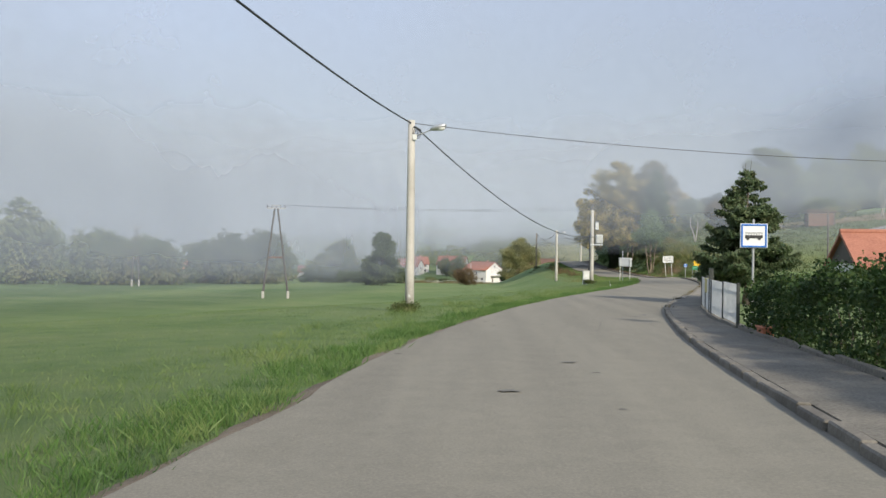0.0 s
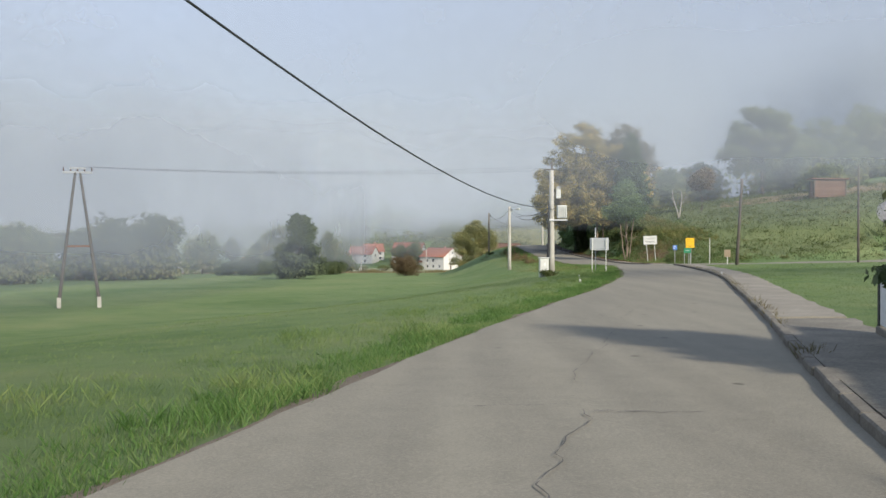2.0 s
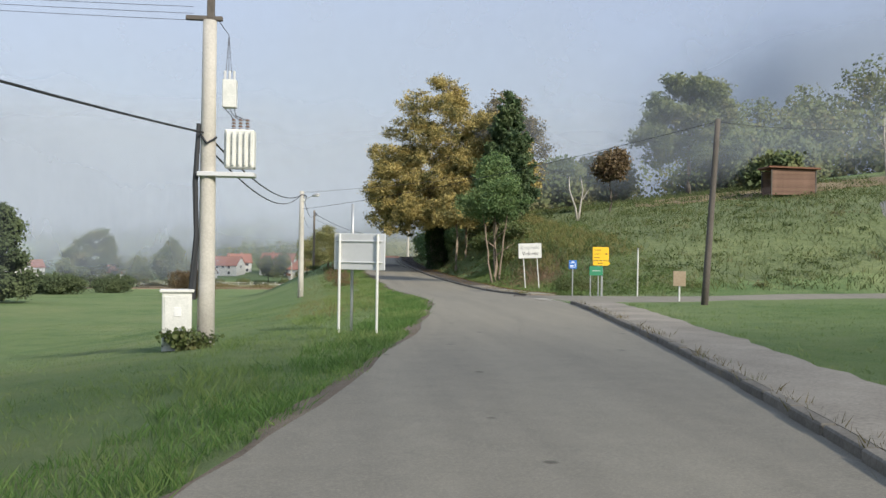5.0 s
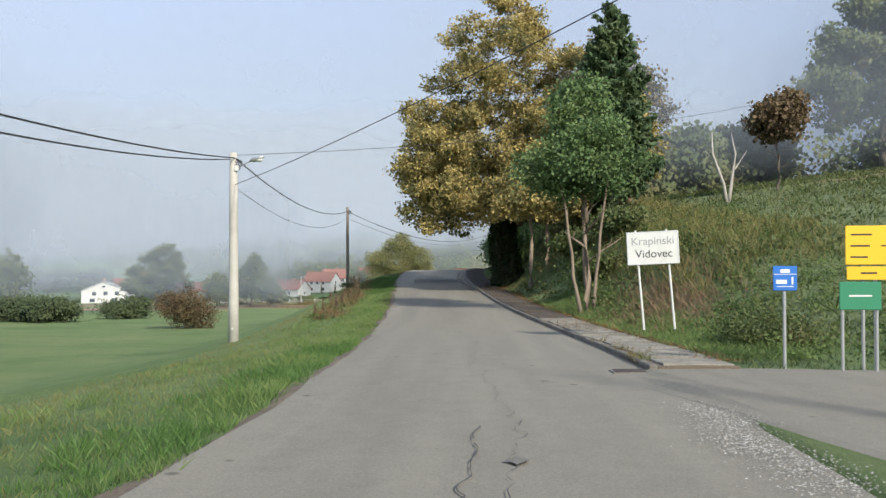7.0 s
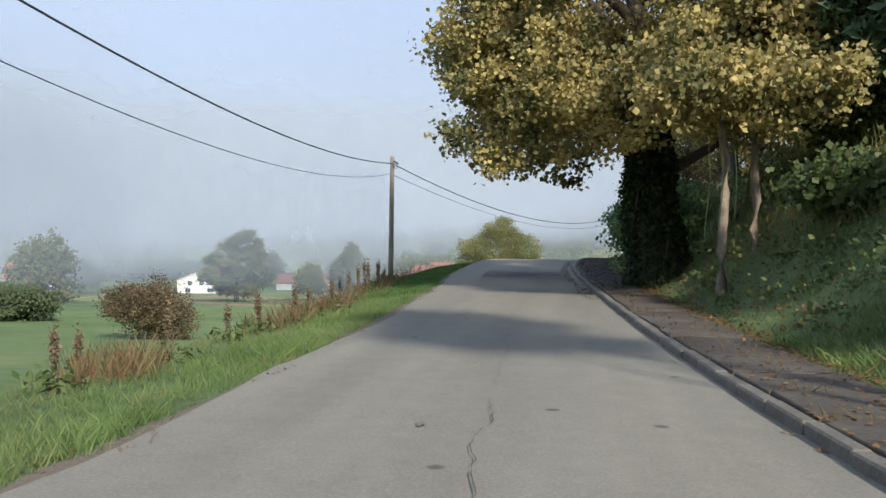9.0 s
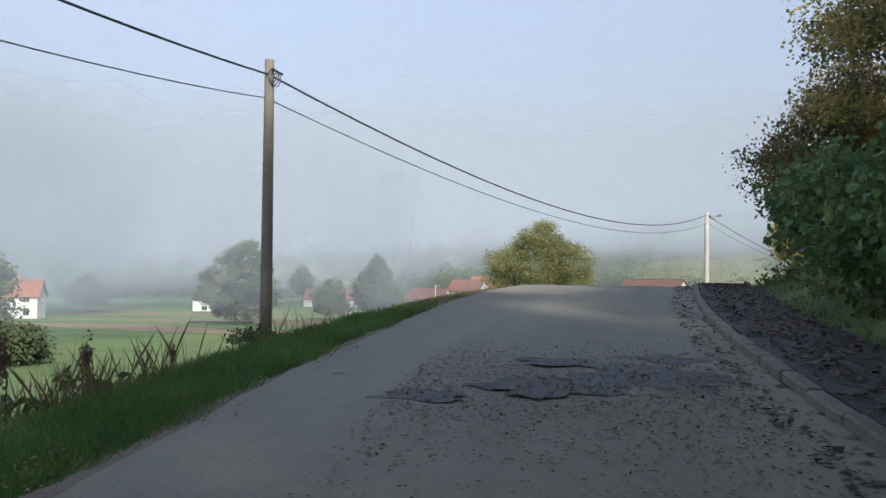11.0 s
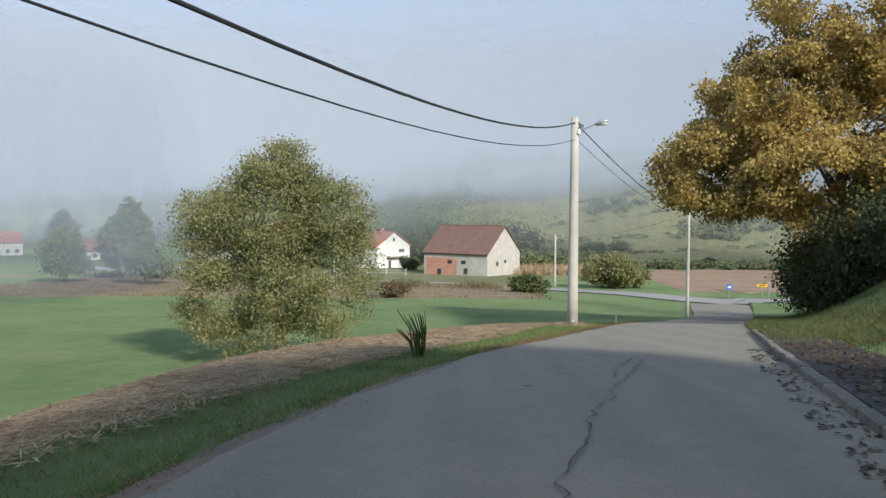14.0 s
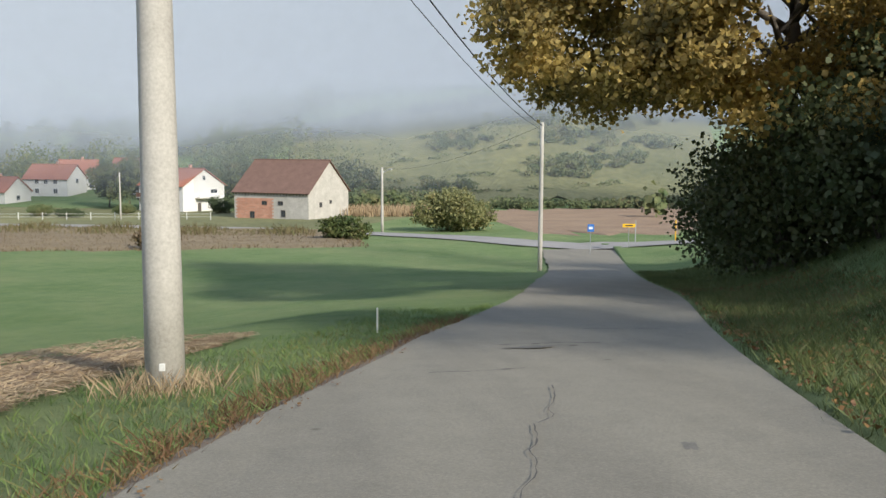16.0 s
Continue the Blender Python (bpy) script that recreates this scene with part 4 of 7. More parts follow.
vz = road_z(ribbon_y)
vv = np.concatenate([np.stack([vx + verge_out(ribbon_y), ribbon_y, vz - 0.055], 1), np.stack([vx - 0.10, ribbon_y, vz - 0.012], 1), np.stack([vx + 0.10 + 0.6 * np.clip(vo, -0.1, 0.25), ribbon_y, vz + 0.012], 1)])
m_ = len(ribbon_y)
tagged(link_mesh("verge", vv, [(c * m_ + q, (c + 1) * m_ + q, (c + 1) * m_ + q + 1, c * m_ + q + 1) for c in range(2) for q in range(m_ - 1)], DIRT), "bare earth and grit along the road's edge", "verge", kind="structure")


# ---- cracks and patches in the road ----
def crack(points, width, seed):
    """A ragged dark crack along the road: (y, offset from the middle) places."""
    r = np.random.RandomState(seed)
    P = np.array(points, float)
    ys = np.arange(P[0, 0], P[-1, 0], 0.12)
    o = np.interp(ys, P[:, 0], P[:, 1]) + np.interp(ys, np.arange(P[0, 0], P[-1, 0] + 0.5, 0.3), r.normal(0, 0.045, len(np.arange(P[0, 0], P[-1, 0] + 0.5, 0.3)))) + r.normal(0, 0.010, len(ys))
    w = width * np.clip(r.normal(0.8, 0.45, len(ys)), 0.15, 2)
    z = road_z(ys) + 0.0468 - 0.02 * np.abs(o)
    x = road_mid(ys) + o
    vs = np.concatenate([np.stack([x - w / 2, ys, z], 1), np.stack([x + w / 2, ys, z], 1)])
    n = len(ys)
    ob = link_mesh("crack", vs, [(q, n + q, n + q + 1, q + 1) for q in range(n - 1)], CRACK, road)
    return ob


for k, (run, wide) in enumerate((
        (((15, 0.1), (22, 0.0), (29, 0.15)), 0.006), (((30.5, 0.2), (34.4, 0.23)), 0.014), (((36, -0.14), (42.4, -0.16)), 0.009), (((19, 0.9), (26, 0.8)), 0.005),
        (((45, -0.33), (47.9, -0.24)), 0.011), (((45.3, -0.83), (46.8, -0.84)), 0.010), (((48.3, -0.75), (50.5, -0.66)), 0.008), (((47.4, 0.08), (49.9, 0.08), (53.3, 0.2), (55.5, 0.19), (58.8, 0.27), (63.3, 0.15)), 0.006),
        (((55.2, -0.63), (56.6, -0.57)), 0.012), (((84, -0.2), (92, 0.1)), 0.007), (((99.6, -0.2), (103.3, -0.2)), 0.014), (((100, 0.1), (103.6, 0.22), (105.5, 0.05), (109.3, 0.0)), 0.008), (((109.6, -0.3), (117, 0.08)), 0.006),
        (((120, -0.1), (121.2, -0.19), (122.4, -0.16)), 0.008), (((126.6, 0.05), (128.2, 0.02), (129.2, 0.14), (130.3, 0.0)), 0.009), (((131, 0.1), (137, 0.2)), 0.005),
        (((170.5, 0.4), (173.4, 0.3), (175.0, 0.52), (176.9, 0.44), (178.2, 0.3)), 0.020), (((178.4, 0.3), (179.0, 0.48), (180.1, 0.52), (182.6, 0.45), (185.6, 0.48)), 0.022), (((186, 0.3), (191.1, 0.03), (193.9, 0.07), (195.7, 0.15), (199, 0.32)), 0.019),
        (((197, 0.05), (198.2, 0.04), (200.6, 0.15)), 0.018), (((197, 0.26), (198.8, 0.35), (200.2, 0.27), (202.4, 0.44), (206.6, 0.55)), 0.009), (((209.5, 0.15), (211.3, 0.12), (214.3, 0.23), (216.6, 0.3)), 0.012), (((216.4, 0.0), (218.1, 0.03), (220.7, 0.09)), 0.010))):
    crack(run, wide, 1 + k)


def cross_crack(y, a, b, width, seed):
    """A ragged crack across the road between two offsets from its middle."""
    r = np.random.RandomState(seed)
    o = np.arange(a, b, 0.06)
    yy = y + np.cumsum(r.normal(0, 0.02, len(o)))
    w = width * np.clip(r.normal(0.8, 0.4, len(o)), 0.15, 2)
    x = road_mid(yy) + o
    z = road_z(yy) + 0.0468 - 0.02 * np.abs(o)
    n = len(o)
    link_mesh("crack", np.concatenate([np.stack([x, yy - w / 2, z], 1), np.stack([x, yy + w / 2, z], 1)]), [(q, q + 1, n + q + 1, n + q) for q in range(n - 1)], CRACK, road)


for k, (y, a, b, w) in enumerate(((34.3, 0.3, 1.35, 0.016), (34.6, -0.9, 0.1, 0.010), (203.2, 0.7, 1.7, 0.015), (222.0, -1.5, -0.3, 0.02), (224.5, -1.0, 0.6, 0.025), (226.5, 0.2, 1.6, 0.02), (62.0, -1.4, -0.2, 0.012), (119.5, -0.3, 0.9, 0.012), (176.0, 0.6, 1.7, 0.014))):
    cross_crack(y, a, b, w, 60 + k)


grit_r = np.random.RandomState(19)
f_ = grit_r.uniform(0, 1, 2600)
gy_ = 104.8 - 4.6 * f_ + grit_r.normal(0, 0.22, 2600)
gx_ = road_mid(gy_) + 2.35 + 0.1 * np.sin(f_ * 9) + grit_r.normal(0, 0.20, 2600)
grit_leaf = leafy("pale_grit", ((0.30, 0.28, 0.24), (0.45, 0.43, 0.38), (0.58, 0.56, 0.50)), 2.0, 0.0, 0.9)
tagged(leaf_mesh("road_grit", np.column_stack([gx_, gy_, road_z(gy_) + 0.045]), 0.02, grit_leaf, None, 18, 7.0), "pale grit swept together on the asphalt at the junction", "grit", kind="stuff")
STAIN = surface("dark_road_stain", (0.10, 0.094, 0.08), (0.19, 0.18, 0.15), 3.0, 40, 0.85)


WET = surface("wet_asphalt", (0.012, 0.012, 0.013), (0.05, 0.05, 0.05), 1.5, 25, 0.6)


def road_stain(y, o, ly, lx, seed, material=None, up=0.0):
    """A thin dark patch of tar or wet on the asphalt with a ragged rim."""
    r = np.random.RandomState(seed)
    an = np.linspace(0, 2 * math.pi, 27)[:-1]
    q = 0.6 + 0.4 * np.abs(np.sin(an * 2 + seed)) + r.uniform(-0.22, 0.22, 26)
    yy, oo = y + ly * q * np.sin(an), o + lx * q * np.cos(an)
    yy, oo = np.append(yy, y), np.append(oo, o)
    v = np.column_stack([road_mid(yy) + oo, yy, road_z(yy) + 0.0475 + up - 0.02 * np.abs(oo)])
    link_mesh("stain", v, [(k, (k + 1) % 26, 26) for k in range(26)], material or STAIN, road)


for k, (y, o, ly, lx) in enumerate(((27.6, 2.0, 0.35, 0.22), (26.6, 1.75, 0.15, 0.2), (17.2, 2.45, 0.12, 0.3), (101.4, 0.16, 0.16, 0.10), (107.6, 0.86, 0.12, 0.07), (217.9, 1.18, 0.14, 0.07), (224.0, -0.45, 0.16, 0.4), (10.2, -0.4, 0.1, 0.16), (13.6, 0.35, 0.08, 0.14), (9.0, 0.9, 0.07, 0.06), (128.9, -0.5, 0.10, 0.05), (125.6, 0.3, 0.12, 0.06), (211.6, 1.2, 0.06, 0.05), (121.9, 0.9, 0.1, 0.05))):
    road_stain(y, o, ly, lx, 80 + k)
for k, (y, o, ly, lx) in enumerate(((157.0, 1.2, 0.9, 0.9), (156.2, 0.2, 0.6, 0.7), (157.8, 0.3, 0.35, 0.6), (155.6, -0.9, 0.3, 0.5), (158.4, 1.5, 0.4, 0.5))):
    road_stain(y, o, ly, lx, 120 + k, WET, 0.0008 * k)

# rusty drain cover beside the end of the kerb
dy_ = 109.15
IRON = surface("dark_worn_iron", (0.03, 0.026, 0.024), (0.10, 0.075, 0.06), 5, 50, 0.6, 0.3)
dcov = thing("drain_cover", float(right_x(dy_)) - 0.34, dy_, float(road_z(dy_)) + 0.0, "rusty iron drain cover set into the asphalt by the kerb", "drain cover")
bm = bmesh.new(); box(bm, (0, 0, 0.012), (0.62, 0.46, 0.04), 0.006); part("frame", bm, KERB, dcov)
for k in range(6):
    bm = bmesh.new(); box(bm, (0, -0.17 + 0.068 * k, 0.034), (0.52, 0.05, 0.02), 0.004); part("bar", bm, IRON, dcov)

# ---- poles, lamps and wires ----
def utility_pole(x, y, z, top, label, material, r0, r1, lamp=None, plate=True, lean=(0, 0), group="utility poles", coil=True, square=False):
    t = thing("utility_pole", x, y, z, label, "utility pole", group)
    h = top - z
    bm = bmesh.new()
    tube(bm, [(lean[0] * f, lean[1] * f, -0.4 + (h + 0.4) * f) for f in (0, 0.25, 0.5, 0.75, 1)], [r0 + (r1 - r0) * f for f in (0, 0.25, 0.5, 0.75, 1)], 14)
    part("shaft", bm, material, t, soft=True)
    if plate:
        bm = bmesh.new()
        box(bm, (lean[0] * 0.2, -r0 * 0.93 + lean[1] * 0.2, 0.55), (0.07, 0.02, 0.09), 0.004)
        part("number_plate", bm, OFFWHITE, t, "small pale enamel plate")
    if coil:
        bm = bmesh.new()
        for k in range(3):
            pts = [(lean[0] + 0.13 + 0.05 * k + 0.10 * math.sin(a), lean[1] - 0.12, h - 0.40 + 0.17 * math.cos(a) - 0.05 * k) for a in np.linspace(0, 2 * math.pi, 13)]
            tube(bm, pts, [0.012] * 13, 5)
        box(bm, (lean[0] + 0.22, lean[1] - 0.05, h - 0.30), (0.30, 0.05, 0.06), 0.01, Matrix.Rotation(0.5, 4, "Y"))
        part("cable_coil", bm, RUBBER, t, "black coiled cable ends")
    if lamp:
        an, reach = lamp
        ca, sa = math.cos(radians(an)), math.sin(radians(an))
        bm = bmesh.new()
        tube(bm, [(0, 0, h - 0.62), (0.35 * ca * reach, 0.35 * sa * reach, h - 0.50), (0.75 * ca * reach, 0.75 * sa * reach, h - 0.33)], [0.028, 0.026, 0.024], 8)
        part("lamp_arm", bm, STEEL, t, "grey steel bracket arm")
        bm = bmesh.new()
        box(bm, (r1 * 1.0 * ca, -r1 * 0.9, h - 0.62), (0.15, 0.10, 0.20), 0.012)
        part("junction_box", bm, OFFWHITE, t)
        bm = bmesh.new()
        bmesh.ops.create_uvsphere(bm, u_segments=14, v_segments=8, radius=0.5)
        bmesh.ops.scale(bm, vec=(0.62, 0.27, 0.22), verts=bm.verts)
        bmesh.ops.transform(bm, matrix=Matrix.Translation((0.98 * ca * reach, 0.98 * sa * reach, h - 0.26)) @ Matrix.Rotation(radians(an), 4, "Z") @ Matrix.Rotation(-0.25, 4, "Y"), verts=bm.verts)
        head = part("lamp_head", bm, STEEL, t, "grey oval street lamp head", True)
        bm = bmesh.new()
        bmesh.ops.create_uvsphere(bm, u_segments=12, v_segments=6, radius=0.5)
        bmesh.ops.scale(bm, vec=(0.40, 0.22, 0.18), verts=bm.verts)
        bmesh.ops.transform(bm, matrix=Matrix.Translation((1.04 * ca * reach, 1.04 * sa * reach, h - 0.30)) @ Matrix.Rotation(radians(an), 4, "Z"), verts=bm.verts)
        part("lamp_glass", bm, OFFWHITE, head, "milky lamp cover", True)
    return t


lamp_label = "pale round concrete utility pole with a street lamp, in the grass"
utility_pole(-0.14, 31.0, -1.15, 5.70, lamp_label, CONCRETE, 0.17, 0.125, (-8, 1.0))
utility_pole(13.48, 128.07, -3.65, 3.70, lamp_label, CONCRETE, 0.21, 0.15, (-12, 1.0))
utility_pole(27.78, 222.8, -5.40, 3.77, lamp_label, CONCRETE, 0.24, 0.165, (-25, 1.15))
utility_pole(13.06, 167.25, -3.1, 3.90, "brown weathered wooden utility pole on the grassy verge", POLEWOOD, 0.15, 0.11, None, False)
utility_pole(41.8, 338.3, gz_at(41.8, 338.3), -4.36, "pale concrete pole with a street lamp near the junction", CONCRETE, 0.22, 0.15, (-10, 1.2), False, coil=False)
utility_pole(46.0, 270.5, gz_at(46.0, 270.5) - 0.2, -0.2, "grey weathered pole beside the junction", CONCRETE, 0.17, 0.12, None, False, coil=False)
utility_pole(30.0, 98.6, gz_at(30.0, 98.6), 5.0, "leaning dark wooden utility pole in the grass", OLDWOOD, 0.14, 0.10, None, False, (0.45, 0), coil=False)
utility_pole(44.6, 108.4, gz_at(44.6, 108.4), 6.8, "tall thin wooden utility pole by the side road", OLDWOOD, 0.12, 0.08, None, False, coil=False)
utility_pole(16.6, 88.0, gz_at(16.6, 88.0), 1.0, "slim bare metal post behind the board", STEEL, 0.035, 0.035, None, False, coil=False, group="")
utility_pole(-1.5, 378.0, gz_at(-1.5, 378.0), -6.0, "pale concrete pole before the village houses", CONCRETE, 0.16, 0.11, None, False, coil=False)
utility_pole(-27.0, 372.0, gz_at(-27, 372.0), -5.6, "pale concrete pole before the village houses", CONCRETE, 0.16, 0.11, (-5, 1.0), False, coil=False)


def lattice_pylon(x, y, z, h, spread, turn, label):
    """Two leaning legs that meet under a small crossarm."""
    t = thing("power_pylon", x, y, z, label, "pylon", "", turn)
    for s in (-1, 1):
        bm = bmesh.new()
        rod(bm, (s * spread / 2, 0, 0.5), (s * 0.14, 0, h - 0.3), 0.11, 0.08, 8)
        part("leg", bm, OLDWOOD, t)
        bm = bmesh.new()
        box(bm, (s * spread / 2, 0, 0.3), (0.24, 0.24, 1.0), 0.02)
        part("footing", bm, CONCRETE, t, "pale concrete footing")
    bm = bmesh.new()
    box(bm, (0, 0, h * 0.45), (spread * 0.6, 0.09, 0.13), 0.01)
    part("brace", bm, RUST, t)
    bm = bmesh.new()
    box(bm, (0, 0, h - 0.28), (1.7, 0.10, 0.12), 0.01)
    box(bm, (0, 0, h - 0.02), (0.9, 0.10, 0.10), 0.01)
    part("crossarm", bm, STEEL, t)
    for k in range(5):
        bm = bmesh.new()
        px = -0.8 + 0.4 * k
        rod(bm, (px, 0, h - 0.22), (px, 0, h + 0.05), 0.05, 0.03, 8)
        part("insulator", bm, PORCELAIN, t)
    return t


lattice_pylon(-16.5, 80.2, -3.95, 8.75, 2.3, 20, "tall double-legged wooden power pylon in the misty meadow")
lattice_pylon(-43.0, 113.8, -4.5, 7.9, 0.9, 20, "narrow double wooden power pylon in the misty meadow")
# transformer pole
tp = utility_pole(13.36, 86.6, -2.55, 4.95, "concrete transformer pole with grey switchgear and cables", CONCRETE, 0.20, 0.15, None, False, coil=False, group="")
H = 4.95 + 2.55
for nm, mat_, c, s, lb in (("crossarm", OLDWOOD, (-0.12, 0, H + 0.05), (0.8, 0.12, 0.10), ""), ("top_bracket", OLDWOOD, (0.02, 0, H + 0.30), (0.16, 0.14, 0.50), "dark bracket"),
                           ("switch_box", OFFWHITE, (0.46, -0.02, H - 1.62), (0.30, 0.26, 0.62), "grey switch box"), ("platform", GREYBACK, (0.42, 0, H - 3.42), (1.25, 0.5, 0.10), "flat steel platform")):
    bm = bmesh.new()
    box(bm, c, s, 0.012)
    part(nm, bm, mat_, tp, lb)
bm = bmesh.new()
box(bm, (0.70, 0, H - 2.85), (0.66, 0.42, 0.86), 0.03)
for k in range(5):
    box(bm, (0.44 + 0.13 * k, -0.24, H - 2.85), (0.035, 0.10, 0.74), 0.008)
    box(bm, (0.44 + 0.13 * k, 0.24, H - 2.85), (0.035, 0.10, 0.74), 0.008)
trafo = part("transformer_tank", bm, OFFWHITE, tp, "pale ribbed transformer tank")
for k in range(3):
    bm = bmesh.new()
    for q in range(4):
        rod(bm, (0.55 + 0.15 * k, 0, H - 2.42 + 0.07 * q), (0.55 + 0.15 * k, 0, H - 2.38 + 0.07 * q), 0.055, 0.035, 8)
    part("bushing", bm, PORCELAIN, trafo)
for k in range(3):
    bm = bmesh.new()
    rod(bm, (0.36 + 0.1 * k, -0.10, H - 1.30), (0.36 + 0.1 * k, -0.10, H - 1.12), 0.03, 0.03, 6)
    part("fuse", bm, GREYBACK, tp)
    bm = bmesh.new()
    tube(bm, [(0.36 + 0.1 * k, 0, H - 1.95), (0.5 + 0.05 * k, -0.05, H - 2.1), (0.55 + 0.15 * k, 0, H - 2.2)], [0.012] * 3, 5)
    part("lead", bm, RUBBER, tp)
    bm = bmesh.new()
    tube(bm, [(0.38 + 0.06 * k, -0.1, H - 1.15), (0.42, 0, H - 0.3), (0.05, 0, H + 0.2)], [0.008] * 3, 4)
    part("lead", bm, RUBBER, tp)
bm = bmesh.new()
tube(bm, [(-0.2, -0.05, H - 2.3), (-0.26, -0.08, H - 3.6), (-0.22, -0.08, H - 4.8), (-0.30, -0.1, H - 6.2)], [0.05, 0.06, 0.06, 0.09], 8)
tube(bm, [(0.2, -0.12, H - 2.6), (0.0, -0.22, H - 2.75), (-0.2, -0.06, H - 2.5)], [0.03] * 3, 6)
part("cable_duct", bm, RUBBER, tp, "black bundled cables")

cab = thing("power_cabinet", 12.78, 86.35, gz_at(12.78, 86.35), "weathered white electric cabinet at the pole's foot", "cabinet", "", 8)
bm = bmesh.new(); box(bm, (0, 0, 0.62), (0.62, 0.32, 1.3), 0.02); part("body", bm, OFFWHITE, cab)
bm = bmesh.new(); box(bm, (0, -0.01, 1.30), (0.72, 0.40, 0.06), 0.01); part("lid", bm, OFFWHITE, cab)
bm = bmesh.new(); box(bm, (0.0, -0.172, 0.66), (0.52, 0.02, 1.05), 0.006); d_ = part("door", bm, OFFWHITE, cab)
bm = bmesh.new(); box(bm, (0.02, -0.188, 0.85), (0.15, 0.012, 0.20), 0.003); part("notice", bm, WHITE, d_, "small pale notice")


def cable(a, b, sag, r, label="black overhead cable sagging between poles", n=28):
    a, b = Vector(a), Vector(b)
    bm = bmesh.new()
    pts = []
    for k in range(n + 1):
        f = k / n
        p = a.lerp(b, f)
        p.z -= sag * 4 * f * (1 - f)
        pts.append(p)
    tube(bm, pts, [r] * (n + 1), 5)
    me = bpy.data.meshes.new("overhead_cable")
    bm.to_mesh(me)
    bm.free()
    me.materials.append(RUBBER)
    return tagged(new("overhead_cable", me), label, "cable", "overhead cables")


P1, P2, P3, P4, PT, P6 = (-0.15, 31.0, 5.6), (13.55, 128.07, 3.5), (13.06, 167.2, 3.55), (27.8, 222.8, 3.55), (13.3, 86.6, 2.45), (46.0, 270.5, -0.4)
cable((-3.6, -8.0, 5.9), P1, 0.55, 0.024)
cable(P1, PT, 1.4, 0.024)
cable(P1, (35.3, 37.3, 5.3), 0.75, 0.012)
cable(PT, P2, 0.75, 0.024)
cable((13.3, 86.6, 2.2), (13.4, 128.07, 3.45), 0.95, 0.022)
cable(P2, P3, 0.95, 0.024)
cable((13.55, 128.07, 2.35), (13.0, 167.2, 3.0), 1.15, 0.012)
cable((13.5, 128.07, 2.45), (30.4, 98.6, 4.9), 0.35, 0.012)
cable((13.5, 128.07, 3.6), (54.5, 161, 13.5), 1.1, 0.012)
cable((30.4, 98.6, 4.9), (44.6, 108.4, 6.6), 0.3, 0.012)
cable((44.6, 108.4, 6.6), (78, 121, 11.0), 0.5, 0.012)
cable(P3, P4, 1.95, 0.026)
cable((13.1, 167.2, 2.95), (27.8, 222.8, 2.85), 1.75, 0.013)
cable(P4, P6, 0.7, 0.024)
cable((27.8, 222.8, 2.9), (46.0, 270.5, -0.7), 0.75, 0.013)
cable(P6, (41.8, 338.3, -4.5), 1.0, 0.014)
for k in range(3):
    cable((13.0, 86.6, 4.95 + 0.15 * k), (-16.5 + 0.5 * k, 80.2, 4.85), 0.35, 0.006, "thin power wire to the pylon in the meadow")


# ---- signs ----
def post(bm, x, z0, z1, r=0.03, y=0.0): rod(bm, (x, y, z0), (x, y, z1), r, r, 10)


def lettering(text, size, material, parent, x, z, y, name="lettering"):
    cu = bpy.data.curves.new(name, "FONT")
    cu.body, cu.size, cu.align_x, cu.align_y = text, size, "CENTER", "CENTER"
    cu.extrude = 0.001
    tmp = bpy.data.objects.new(name, cu)
    scene.collection.objects.link(tmp)
    bpy.context.view_layer.update()
    me = bpy.data.meshes.new_from_object(tmp.evaluated_get(bpy.context.evaluated_depsgraph_get()))
    bpy.data.objects.remove(tmp)
    me.materials.append(material)
    ob = new(name, me)
    ob.parent = parent
    ob.matrix_basis = pose(x, y, z, 90, 0, 0)
    return ob


def plate(parent, name, x, z, w, h, material, y=0.0, label="", deep=0.02, bevel=0.01):
    bm = bmesh.new()
    box(bm, (x, y, z), (w, deep, h), min(bevel, deep * 0.4))
    return part(name, bm, material, parent, label)


# bus stop sign
bs = thing("bus_stop_sign", 9.12, 21.55, float(road_z(21.5)) + 0.1, "blue and white bus stop sign on a steel post", "road sign", "", -3)
bm = bmesh.new(); post(bm, 0, -0.2, 2.68); part("post", bm, STEEL, bs)
bd = plate(bs, "board", 0, 2.27, 0.66, 0.60, WHITE, -0.045, "white board with a blue border")
for nm, x, z, w, h in (("border", 0, 2.535, 0.62, 0.045), ("border", 0, 2.005, 0.62, 0.045), ("border", -0.2875, 2.27, 0.045, 0.485), ("border", 0.2875, 2.27, 0.045, 0.485)):
    plate(bd, nm, x, z, w, h, BLUE, -0.059, "blue border")
bm = bmesh.new()
box(bm, (0, -0.059, 2.245), (0.42, 0.008, 0.075), 0.002)
for px in (-0.14, 0.13):
    rod(bm, (px, -0.052, 2.205), (px, -0.066, 2.205), 0.04, 0.04, 14)
for k in range(7):
    box(bm, (-0.19 + 0.0633 * k, -0.059, 2.31), (0.008, 0.008, 0.06))
box(bm, (0, -0.059, 2.342), (0.42, 0.008, 0.012))
part("bus_symbol", bm, BLACK, bd, "black bus symbol")

